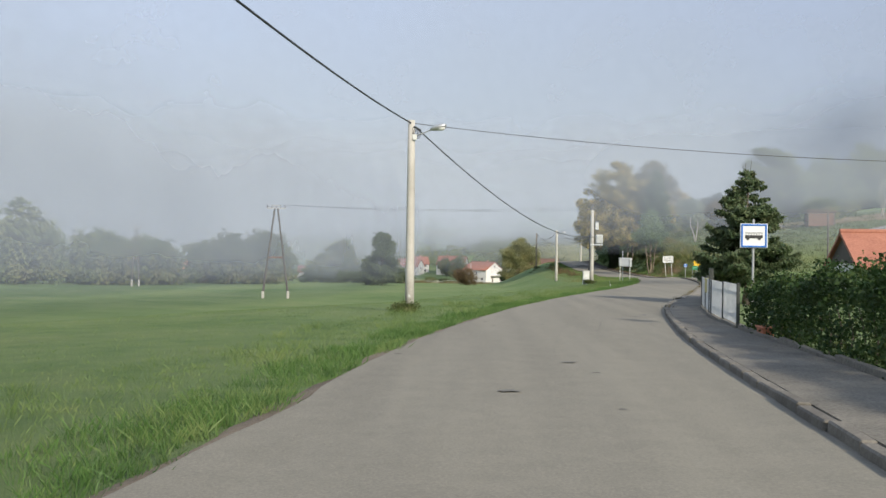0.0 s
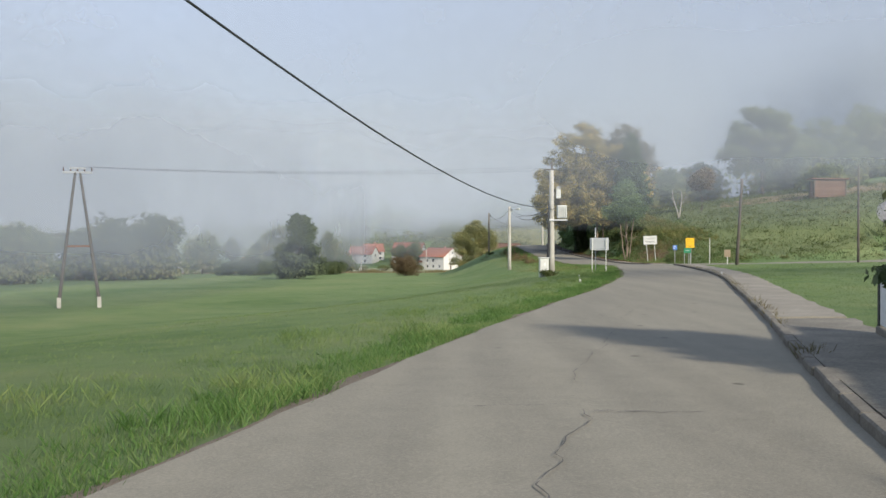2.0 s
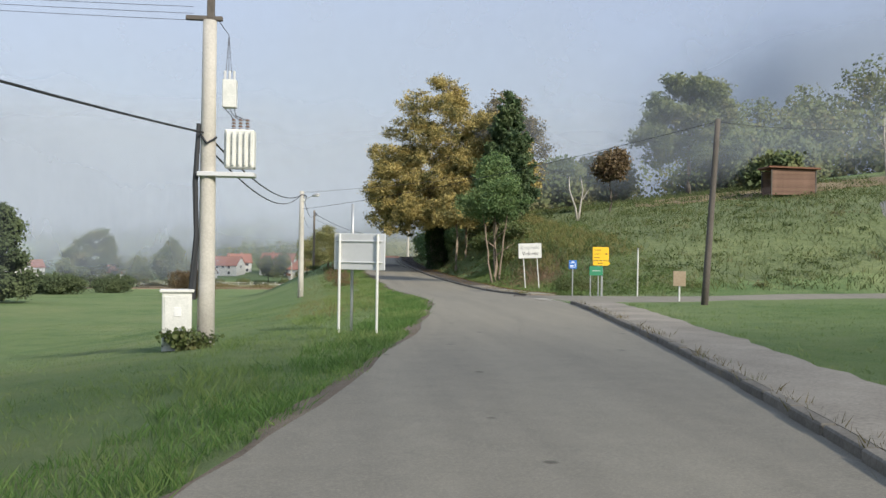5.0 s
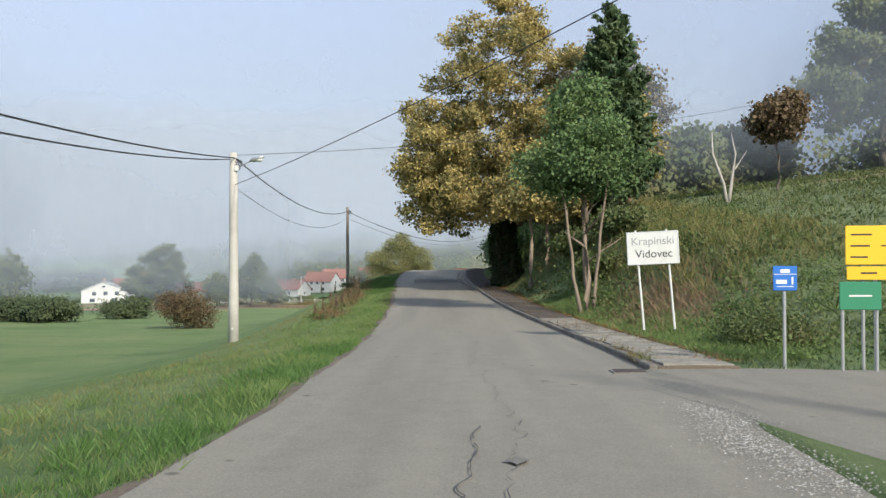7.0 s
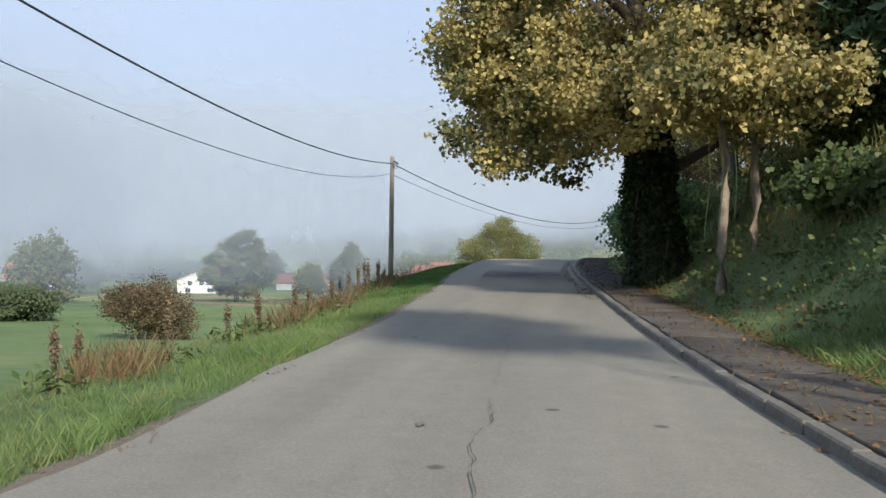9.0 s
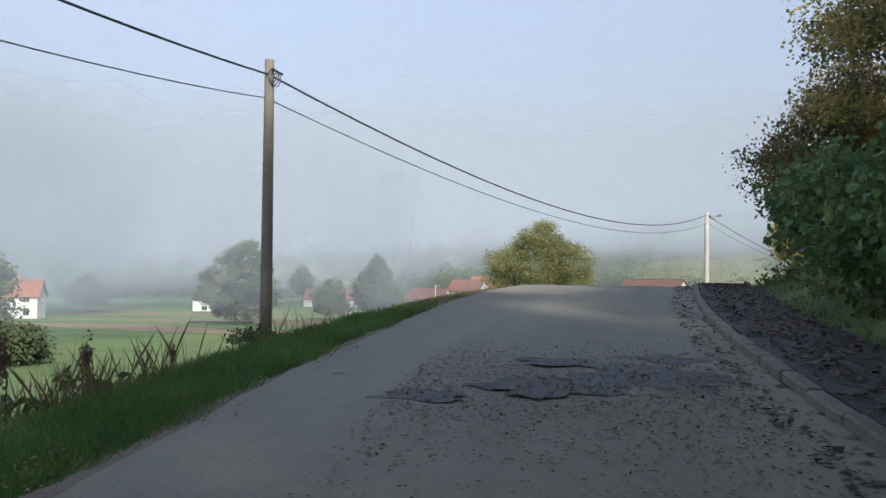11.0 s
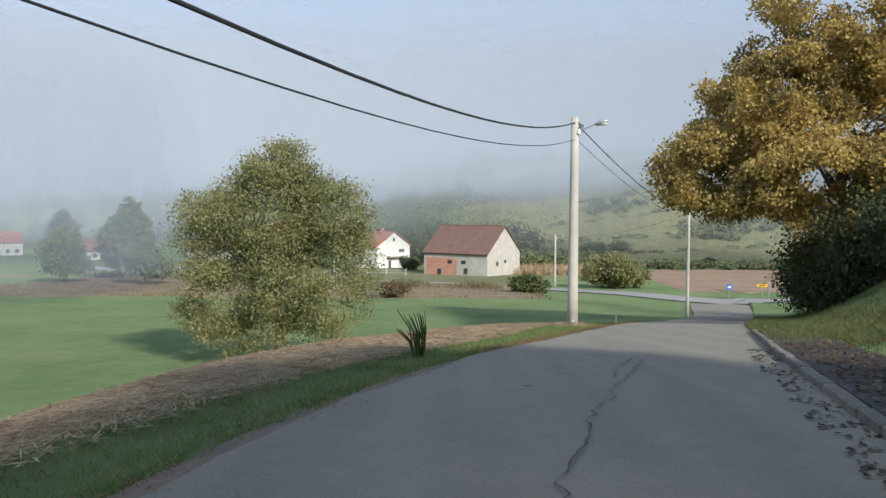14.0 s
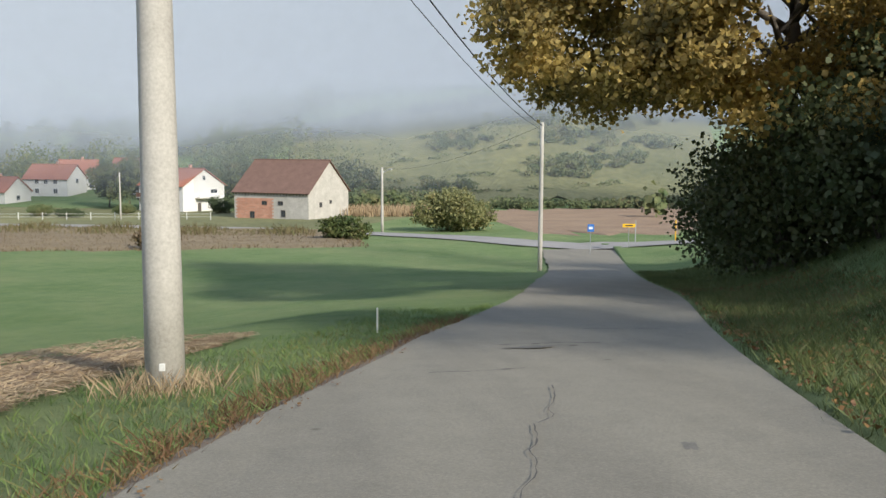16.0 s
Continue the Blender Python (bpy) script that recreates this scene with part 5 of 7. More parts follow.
# place name board
kv = thing("place_name_sign", 27.43, 117.7, -2.15, "weathered white place name board leaning on two posts", "road sign", "", -8)
for x in (-0.38, 0.42):
    bm = bmesh.new(); rod(bm, (x + 0.05, 0, -0.2), (x - 0.05, 0.0, 2.46), 0.03, 0.03, 10); part("post", bm, OFFWHITE, kv)
kb = plate(kv, "board", 0, 1.98, 1.36, 0.88, OFFWHITE, -0.05, "stained white board", 0.025)
for x, z, w, h in ((0, 2.405, 1.32, 0.02), (0, 1.555, 1.32, 0.02), (-0.66, 1.98, 0.02, 0.83), (0.66, 1.98, 0.02, 0.83)):
    plate(kb, "rim", x, z, w, h, GREYBACK, -0.066, "", 0.01)
FADED = plain("faded_print", (0.30, 0.31, 0.31), 0.6)
lettering("Krapinski", 0.30, FADED, kb, 0, 2.16, -0.066)
lettering("Vidovec", 0.30, BLACK, kb, 0.02, 1.82, -0.066)
kv.matrix_basis = pose(27.43, 117.7, -2.15, 0, -2.5, -8)

# cycle route sign
cs = thing("cycle_route_sign", 27.72, 109.3, gz_at(27.72, 109.3), "small blue cycle route sign on a slim post", "road sign", "", -4)
z0 = -0.6 - gz_at(27.72, 109.3)
bm = bmesh.new(); post(bm, 0, -0.2, z0); part("post", bm, STEEL, cs)
cb = plate(cs, "board", 0, z0 - 0.20, 0.40, 0.42, BLUE, -0.045, "blue board with white marks")
for x, z, w, h in ((0, z0 - 0.075, 0.16, 0.06), (-0.06, z0 - 0.26, 0.18, 0.07), (0.12, z0 - 0.24, 0.03, 0.13), (0, z0 - 0.34, 0.28, 0.015), (0, z0 - 0.13, 0.38, 0.012)):
    plate(cb, "mark", x, z, w, h, WHITE, -0.058, "", 0.006)

# direction sign, with the green board under it
ds = thing("direction_sign", 29.0, 109.1, gz_at(29.0, 109.1), "yellow direction sign with an arrow tab on posts", "road sign", "", -6)
z0 = 0.08 - gz_at(29.0, 109.1)
for x in (-0.02, 0.18):
    bm = bmesh.new(); post(bm, x, -0.2, z0 - 0.05, 0.03, 0.03); part("post", bm, STEEL, ds)
yb = plate(ds, "board", 0.08, z0 - 0.32, 0.80, 0.66, YELLOW, -0.03, "yellow board")
for k in range(3):
    plate(yb, "word_bar", -0.06 - 0.02 * k, z0 - 0.14 - 0.19 * k, 0.34 - 0.03 * k, 0.028, BLACK, -0.043, "dark line of small lettering", 0.006)
bm = bmesh.new()
box(bm, (0.33, -0.043, z0 - 0.33), (0.14, 0.006, 0.022))
box(bm, (0.385, -0.043, z0 - 0.308), (0.07, 0.006, 0.02), 0, Matrix.Rotation(0.7, 4, "Y"))
box(bm, (0.385, -0.043, z0 - 0.352), (0.07, 0.006, 0.02), 0, Matrix.Rotation(-0.7, 4, "Y"))
part("arrow", bm, BLACK, yb)
bm = bmesh.new()
vs = [bm.verts.new((x, y, z)) for y in (-0.05, -0.03) for x, z in ((-0.30, z0 - 0.90), (0.44, z0 - 0.90), (0.56, z0 - 0.79), (0.44, z0 - 0.68), (-0.30, z0 - 0.68))]
bm.faces.new(vs[:5]); bm.faces.new(vs[5:][::-1])
for k in range(5):
    bm.faces.new((vs[k], vs[(k + 1) % 5], vs[5 + (k + 1) % 5], vs[5 + k]))
tab = part("arrow_tab", bm, YELLOW, ds, "yellow arrow-shaped tab")
plate(tab, "word_bar", 0.05, z0 - 0.79, 0.26, 0.03, BLACK, -0.054, "", 0.006)
gs = thing("green_board", 28.75, 108.75, gz_at(28.75, 108.75), "plain faded green board on two posts", "road sign", "", -6)
z1 = -0.86 - gz_at(28.75, 108.75)
for x in (-0.27, 0.27):
    bm = bmesh.new(); post(bm, x, -0.2, z1 - 0.05, 0.028); part("post", bm, STEEL, gs)
gb = plate(gs, "board", 0, z1 - 0.22, 0.66, 0.46, GREENSIGN, -0.04, "faded green board")
plate(gb, "word_bar", 0, z1 - 0.22, 0.36, 0.03, OFFWHITE, -0.053, "pale worn line of lettering", 0.006)

tpst = thing("marker_post", 30.65, 108.1, gz_at(30.65, 108.1), "thin pale marker post in the grass", "post")
bm = bmesh.new(); post(bm, 0, -0.2, 2.35, 0.035); part("shaft", bm, OFFWHITE, tpst)
bm = bmesh.new(); post(bm, 0, 2.30, 2.40, 0.042); part("cap", bm, STEEL, tpst)
nb = thing("notice_board", 30.25, 101.7, gz_at(30.25, 101.7), "small weathered plywood notice board on a post", "board", "", -25)
bm = bmesh.new(); post(bm, 0, -0.2, 1.1, 0.035); part("post", bm, OFFWHITE, nb)
plate(nb, "panel", 0, 0.95, 0.5, 0.62, surface("plywood", (0.30, 0.22, 0.14), (0.50, 0.40, 0.28), 2, 20, 0.8), -0.05)

# board seen from behind at the bend
bb = thing("roadside_board", 16.75, 87.4, -2.15, "pale grey back of a road board on two posts", "road sign", "", -28)
for x in (-0.50, 0.50):
    bm = bmesh.new(); post(bm, x, -0.3, 2.42, 0.032, -0.03); part("post", bm, OFFWHITE, bb)
plate(bb, "panel", 0, 2.0, 1.34, 0.86, GREYBACK, 0.03, "plain pale sheet metal", 0.03)
for z in (1.75, 2.25):
    plate(bb, "rail", 0, z, 1.22, 0.04, GREYBACK, 0.0, "", 0.03)
mk = thing("white_marker", 12.9, 71.0, gz_at(12.9, 71.0), "small white leaning marker with a stick in the grass", "marker")
bm = bmesh.new(); rod(bm, (0, 0, -0.05), (0.02, 0, 0.16), 0.08, 0.03, 8); part("cone", bm, WHITE, mk)
bm = bmesh.new(); rod(bm, (0, 0, 0.14), (-0.05, 0, 0.36), 0.010, 0.008, 6); part("stick", bm, WHITE, mk)
for sx, sy, h in ((22.0, 230.4, 0.55), (30.9, 229.1, 0.5), (20.6, 72.5, 0.22)):
    st = thing("stake", sx, sy, gz_at(sx, sy), "short pale wooden boundary stake in the grass", "stake", "boundary stakes")
    bm = bmesh.new(); box(bm, (0, 0, h / 2 - 0.1), (0.035, 0.035, h + 0.2), 0.008); part("stick", bm, OFFWHITE, st)
for sx, sy, ztop, mat_, w, h, lb in ((56.9, 291.5, -8.9, BLUE, 0.62, 0.70, "small blue road sign at the junction"), (62.9, 297.1, -9.35, YELLOW, 1.3, 0.35, "yellow arrow sign at the junction")):
    s_ = thing("junction_sign", sx, sy, gz_at(sx, sy), lb, "road sign", "", -10)
    q = ztop - gz_at(sx, sy)
    bm = bmesh.new(); post(bm, 0, -0.2, q, 0.035); part("post", bm, STEEL, s_)
    b_ = plate(s_, "board", 0, q - h / 2, w, h, mat_, -0.05)
    plate(b_, "mark", 0, q - h / 2, w * 0.6, h * 0.35, WHITE if mat_ is BLUE else BLACK, -0.065, "", 0.008)
for sx, sy, mat_ in ((69.5, 300.5, YELLOW), (66.0, 303.0, STEEL)):
    s_ = thing("marker_post", sx, sy, gz_at(sx, sy), "thin coloured gas line marker post", "post")
    bm = bmesh.new(); post(bm, 0, -0.2, 2.4, 0.06); part("shaft", bm, mat_, s_)

# ---- garden by the pavement: plinth, fence, gate, hedge ----
def along(ax, ay, bx, by): return math.hypot(bx - ax, by - ay), math.degrees(math.atan2(by - ay, bx - ax))


FENCE_WHITE = surface("fence_white_paint", (0.52, 0.53, 0.50), (0.80, 0.80, 0.77), 2.0, 18, 0.6, 0, 0.1, 0.003)
FENCE_POST = plain("fence_post_dark", (0.035, 0.04, 0.035), 0.6)


def picket_panel(ax, ay, bx, by, h, label, solid=False):
    L, an = along(ax, ay, bx, by)
    z = float(road_z((ay + by) / 2)) + 0.12
    t = thing("picket_fence", ax, ay, z, label, "fence", "garden fence panels", an)
    n = max(int(L / (0.115 if not solid else 0.13)), 2)
    for k in range(n):
        x = 0.06 + (L - 0.12) * k / (n - 1)
        bm = bmesh.new()
        box(bm, (x, 0, 0.12 + h / 2), (0.075 if not solid else 0.125, 0.022, h), 0.004)
        part("picket", bm, FENCE_WHITE, t)
    for zz in (0.32, h - 0.08):
        bm = bmesh.new()
        box(bm, (L / 2, 0.03, zz), (L, 0.035, 0.06), 0.005)
        part("rail", bm, FENCE_WHITE, t)
    return t


def fence_post(x, y, h):
    t = thing("fence_post", x, y, float(road_z(y)) + 0.1, "dark square metal fence post", "post", "garden fence posts")
    bm = bmesh.new(); box(bm, (0, 0, h / 2 - 0.1), (0.07, 0.07, h + 0.2), 0.006); part("shaft", bm, FENCE_POST, t)
    bm = bmesh.new(); box(bm, (0, 0, h + 0.012), (0.085, 0.085, 0.03), 0.008); part("cap", bm, FENCE_POST, t)


white_label = "white painted picket fence panel with faded paint"
fp = ((13.2, 40.6), (12.15, 37.2), (11.1, 33.7), (10.05, 30.2), (9.62, 28.0), (9.2, 25.9), (9.02, 25.0), (8.78, 22.9), (8.58, 20.9))
for k, (a, b) in enumerate(zip(fp, fp[1:])):
    picket_panel(*a, *b, 0.84 if k < 3 else 0.95, white_label, k < 3)
for k, (x, y) in enumerate(fp):
    fence_post(x, y, 1.40 if k in (5, 6) else 1.08)
mb = thing("mailbox", 9.40, 27.3, float(road_z(27.3)) + 0.12 + 0.62, "pale yellow metal mailbox hung on the white fence", "mailbox", "", -78)
bm = bmesh.new(); box(bm, (0, 0.11, 0.22), (0.26, 0.12, 0.42), 0.02); part("body", bm, surface("mailbox_yellow", (0.42, 0.36, 0.12), (0.62, 0.55, 0.24), 3, 30, 0.5), mb)
bm = bmesh.new(); box(bm, (0, 0.115, 0.44), (0.29, 0.15, 0.04), 0.01); part("lid", bm, surface("mailbox_lid", (0.42, 0.36, 0.12), (0.62, 0.55, 0.24), 3, 30, 0.5), mb)
pl = thing("plinth", 0, 0, 0, "low dark concrete plinth under hedge and fence", "wall", kind="structure")
for (ax, ay), (bx, by) in zip(fp, fp[1:] + ((8.25, 17.0), (7.95, 13.5), (7.7, 10.0), (7.5, 6.0), (7.35, 0.0), (7.2, -8.0))[:0]):
    L, an = along(ax, ay, bx, by)
    bm = bmesh.new(); box(bm, (L / 2, 0, 0), (L, 0.14, 0.22), 0.01)
    o = part("plinth_block", bm, PAVING, pl)
    o.matrix_basis = pose(ax, ay, float(road_z((ay + by) / 2)) + 0.1, 0, 0, an)
hl = ((8.55, 20.6), (8.3, 17.0), (8.0, 13.5), (7.8, 10.0), (7.65, 6.0), (7.5, 0.0), (7.4, -8.0))
for (ax, ay), (bx, by) in zip(hl, hl[1:]):
    L, an = along(ax, ay, bx, by)
    bm = bmesh.new(); box(bm, (L / 2, 0, 0), (L - 0.01, 0.12, 0.20), 0.01)
    o = part("plinth_block", bm, PAVING, pl)
    o.matrix_basis = pose(ax, ay, float(road_z((ay + by) / 2)) + 0.1, 0, 0, an)


def hedge(x0, y0, x1, y1, h0, h1, wide, seed, label):
    t = thing("hedge", x0, y0, float(road_z(y0)), label, "hedge", "garden hedge")
    L, an = along(x0, y0, x1, y1)
    r = np.random.RandomState(seed)
    n = int(L * 230)
    f = r.uniform(0, 1, n)
    hh = (h0 + (h1 - h0) * f) * (1 + 0.10 * np.sin(f * L * 2.1 + seed) + 0.06 * r.normal(size=n))
    u = r.uniform(0, 1, n)
    side = np.where(r.uniform(size=n) < 0.5, -1, 1) * wide / 2 * np.sqrt(r.uniform(0.2, 1.1, n))
    top = r.uniform(size=n) < 0.35
    z = np.where(top, hh * r.uniform(0.88, 1.06, n), 0.12 + u * hh)
    side = np.where(top, r.uniform(-wide / 2, wide / 2, n), side)
    ca, sa = math.cos(radians(an)), math.sin(radians(an))
    c = np.stack([f * L * ca - side * sa, f * L * sa + side * ca, z], 1)
    c = (c[:, None, :] + r.normal(size=(n, 9, 3)) * 0.075).reshape(-1, 3)
    leaf_mesh("foliage", c, 0.062, hedge_leaf, t, seed, 0.2, 1.3)
    for k in range(int(L * 1.6)):
        bm = bmesh.new()
        px = (k + 0.5) / int(L * 1.6 + 1) * L
        tube(bm, [(px * ca, px * sa, -0.1), (px * ca + 0.05, px * sa, h0 * 0.4), (px * ca - 0.05, px * sa + 0.05, h0 * 0.8)], [0.022, 0.018, 0.008], 5)
        part("stem", bm, BARK, t)
    return t


hedge(8.95, 20.3, 8.75, 16.6, 1.12, 1.25, 0.75, 3, "loose dark-green leafy hedge behind the pavement")
hedge(8.75, 16.5, 8.4, 11.5, 1.35, 1.55, 0.85, 4, "dense dark-green clipped hedge behind the pavement")
hedge(8.4, 11.4, 8.1, 5.0, 1.55, 1.6, 0.85, 5, "dense dark-green clipped hedge behind the pavement")
hedge(8.1, 4.9, 7.9, -3.0, 1.6, 1.6, 0.85, 6, "dense dark-green clipped hedge behind the pavement")
pot = thing("planter", 8.72, 18.6, float(road_z(18.6)) + 0.05, "orange terracotta trough planter under the hedge", "planter", "", 85)
terra = surface("terracotta", (0.36, 0.12, 0.06), (0.55, 0.22, 0.12), 3, 25, 0.8)
bm = bmesh.new(); box(bm, (0, 0.22, 0.13), (0.62, 0.22, 0.24), 0.02); part("trough", bm, terra, pot)
bm = bmesh.new(); box(bm, (0, 0.22, 0.26), (0.68, 0.28, 0.04), 0.012); part("rim", bm, terra, pot)

spruce_tree("spruce_tree", 13.25, 35.9, -1.05, 5.5, 2.75, "dense dark-green spruce with spiky leading shoots", 3, 70000, needle, 0.20, 0.085, taper=0.8)


# ---- houses ----
def gable_house(name, x, y, turn, L, W, eave, ridge, wall_mat, roof_mat, label, windows=(), over=0.5, chimney=None, z=None, category="house", doors=(), gable_mat=None):
    """Ridge along the local x axis; windows: (wall 's','n','e','w', along, height, width, tall)."""
    z = (min(gz_at(x + dx, y + dy) for dx in (-4, 4) for dy in (-4, 4)) - 0.1) if z is None else z
    t = thing(name, x, y, z, label, category, "", turn)
    bm = bmesh.new()
    prof = [(-W / 2, -0.5), (W / 2, -0.5), (W / 2, eave), (0, ridge - 0.12), (-W / 2, eave)]
    a = [bm.verts.new((-L / 2, py, pz)) for py, pz in prof]
    b = [bm.verts.new((L / 2, py, pz)) for py, pz in prof]
    bm.faces.new(a[::-1]); bm.faces.new(b)
    for k in range(5):
        if k != 2 and k != 3:
            bm.faces.new((a[k], a[(k + 1) % 5], b[(k + 1) % 5], b[k]))
    part("wall", bm, wall_mat, t)
    pitch = math.atan2(ridge - eave, W / 2)
    run = (W / 2 + over) / math.cos(pitch)
    roofs = []
    for s in (-1, 1):
        bm = bmesh.new()
        m = Matrix.Translation((0, s * (W / 2 + over) / 2, ridge - math.tan(pitch) * (W / 2 + over) / 2 + 0.06)) @ Matrix.Rotation(-s * pitch, 4, "X")
        vs = box(bm, (0, 0, 0), (L + 2 * over * 0.8, run, 0.14), 0)
        bmesh.ops.transform(bm, matrix=m, verts=bm.verts)
        roofs.append(part("roof", bm, roof_mat, t))
    bm = bmesh.new(); rod(bm, (-L / 2 - over * 0.8, 0, ridge + 0.13), (L / 2 + over * 0.8, 0, ridge + 0.13), 0.13, 0.13, 8); part("ridge_cap", bm, roof_mat, t)
    if chimney:
        bm = bmesh.new(); box(bm, (chimney[0], chimney[1], ridge + 0.1), (0.6, 0.6, 1.6), 0.02); ch = part("chimney", bm, BRICK, roofs[0])
        bm = bmesh.new(); box(bm, (chimney[0], chimney[1], ridge + 0.95), (0.76, 0.76, 0.10), 0.01); part("chimney_cap", bm, CONCRETE, t)
    place = {"s": lambda u: ((u, -W / 2), 0), "n": lambda u: ((u, W / 2), 180), "e": lambda u: ((L / 2, u), 90), "w": lambda u: ((-L / 2, u), -90)}
    for side, u, h, w, tall in windows:
        (px, py), an = place[side](u)
        win = new("window"); win.parent = t
        win.matrix_basis = pose(px, py, h, 0, 0, an)
        win["label"] = "small dark window with a pale frame"
        bm = bmesh.new()
        for c, s in (((0, -0.03, tall / 2), (w + 0.16, 0.08, 0.08)), ((0, -0.03, -tall / 2), (w + 0.16, 0.10, 0.08)), ((-w / 2 - 0.04, -0.03, 0), (0.08, 0.08, tall)), ((w / 2 + 0.04, -0.03, 0), (0.08, 0.08, tall)), ((0, -0.03, 0), (0.05, 0.06, tall))):
            box(bm, c, s, 0)
        part("frame", bm, WHITE if wall_mat is not GREYPLASTER else OLDWOOD, win)
        bm = bmesh.new(); box(bm, (0, -0.012, 0), (w, 0.03, tall), 0); part("pane", bm, GLASS, win)
    for side, u, w, tall, mat_ in doors:
        (px, py), an = place[side](u)
        bm = bmesh.new(); box(bm, (0, -0.03, tall / 2), (w, 0.08, tall), 0.01)
        o = part("door", bm, mat_, t); o.matrix_basis = pose(px, py, 0, 0, 0, an)
    return t


barn = gable_house("barn", 29.0, 386.0, -34, 16.7, 14.3, 5.65, 11.4, GREYPLASTER, OLDTILE, "large half-rendered barn with an old brown tile roof", (("s", 2.2, 3.5, 1.0, 0.7), ("s", -1.4, 3.5, 1.0, 0.7), ("s", 2.8, 1.6, 0.8, 1.2), ("e", -3.0, 3.2, 0.7, 0.9), ("e", 0.5, 3.6, 0.6, 0.6), ("s", -4.2, 1.2, 0.9, 1.2)), 0.45, z=-15.2, category="barn")
for k in range(11):
    for j in range(14):
        bm = bmesh.new(); box(bm, (-7.7 + 0.76 * k + (0.38 if j % 2 else 0), -7.14, 0.25 + 0.305 * j), (0.74, 0.06, 0.285), 0.012); part("brick_block", bm, BRICK, barn)
for k in range(23):
    bm = bmesh.new(); box(bm, (-7.9 + 0.72 * k, -7.17, 5.1), (0.26, 0.06, 0.26), 0.01, Matrix.Rotation(0.785, 4, "Y")); part("vent_block", bm, OLDWOOD, barn)
wh = gable_house("village_house", 4.0, 421.5, -40, 14.0, 12.6, 6.0, 9.6, PLASTER, REDTILE, "white two-storey house with an orange-red tile roof", (("s", -2.4, 4.4, 1.1, 1.4), ("s", 1.0, 4.4, 1.1, 1.4), ("s", -2.4, 1.7, 1.0, 1.1), ("s", 1.0, 1.7, 1.0, 1.1), ("e", 3.0, 4.4, 2.0, 1.2), ("e", 0, 7.6, 0.8, 1.0), ("s", 4.6, 1.7, 1.0, 1.1)), 0.5, (2, 0.8), doors=(("e", -1.5, 1.0, 2.1, OLDWOOD),))
bm = bmesh.new(); box(bm, (7.0 + 0.7, 0.2, 3.15), (1.5, 6.0, 0.18), 0.01); part("balcony", bm, CONCRETE, wh)
bm = bmesh.new(); box(bm, (7.0 + 1.4, 0.2, 3.75), (0.08, 6.0, 1.0), 0.01); part("balustrade", bm, WHITE, wh)
bm = bmesh.new(); box(bm, (-5.6, -6.8, 3.15), (2.2, 1.2, 0.16), 0.01); part("balcony", bm, CONCRETE, wh)
bm = bmesh.new(); box(bm, (-5.6, -7.35, 3.75), (2.2, 0.08, 0.9), 0.01); part("balustrade", bm, RUST, wh)
wins = (("s", -2.5, 4.2, 1.1, 1.3), ("s", 0.2, 4.2, 1.1, 1.3), ("s", 3.0, 4.2, 1.1, 1.3), ("s", -2.5, 1.6, 1.1, 1.3), ("s", 3.0, 1.6, 1.1, 1.3), ("e", 0, 4.2, 1.2, 1.3), ("w", 0, 4.2, 1.2, 1.3))
low = (("s", -3.0, 1.5, 1.1, 1.2), ("s", 0.5, 1.5, 1.1, 1.2), ("s", 3.2, 1.5, 1.1, 1.2), ("e", 0, 1.5, 1.1, 1.2), ("w", 0, 1.5, 1.1, 1.2))
red_label = "pale village house with a red tile roof"
for hx, hy, tn, L, W, e_, r_, ww, ch in ((-35, 468, -20, 13, 9, 5.0, 8.6, wins, (1, 0)), (-12, 467, -15, 15, 10, 5.6, 9.8, wins, (-3, 0)), (-81, 449, 5, 19, 9, 3.0, 6.2, low, None), (-46, 452, -25, 15, 9, 3.2, 6.6, low, (2, 0.5)), (-31, 478, 15, 10, 8, 5.2, 8.8, wins, (1, 0)),
                                        (-98, 303, 25, 10, 8, 4.8, 7.6, wins, (1, 0)), (-2, 452, 30, 8, 6, 4.0, 7.0, low, None), (-120, 470, 40, 10, 8, 4.5, 7.5, low, None)):
    gable_house("village_house", hx, hy, tn, L, W, e_, r_, PLASTER, REDTILE, red_label, ww, 0.5, ch)
PALETILE = surface("pale_sheet_roof", (0.40, 0.39, 0.37), (0.62, 0.60, 0.57), 0.8, 10, 0.7, 0, 0.3, 0.02)
gable_house("village_house", -100.0, 398.0, 110, 15.0, 14.0, 4.6, 7.6, PLASTER, PALETILE, "large white house with a low pale gable", (("w", -4.2, 3.6, 1.3, 1.4), ("w", -0.6, 3.6, 1.3, 1.4), ("w", 3.0, 3.6, 1.3, 1.4), ("w", 3.6, 1.3, 1.6, 1.4), ("w", -3.4, 1.3, 2.0, 1.4), ("w", 0, 5.9, 0.9, 0.8), ("s", 0, 3.2, 1.2, 1.3)), 0.5, (0, 0))
shed = gable_house("garden_outbuilding", 25.6, 42.5, -6, 11.0, 5.2, 1.7, 3.3, PLASTER, REDTILE, "low outbuilding with a red tile roof and dark gable", (("s", -2.0, 1.2, 0.9, 0.7), ("s", 1.5, 1.2, 0.9, 0.7)), 0.35, category="outbuilding")
bm = bmesh.new()
v = [bm.verts.new(p) for p in ((-5.53, -2.6, 1.9), (-5.53, 2.6, 1.9), (-5.53, 0, 3.2), (-5.59, -2.6, 1.9), (-5.59, 2.6, 1.9), (-5.59, 0, 3.2))]
bm.faces.new(v[:3]); bm.faces.new(v[3:][::-1])
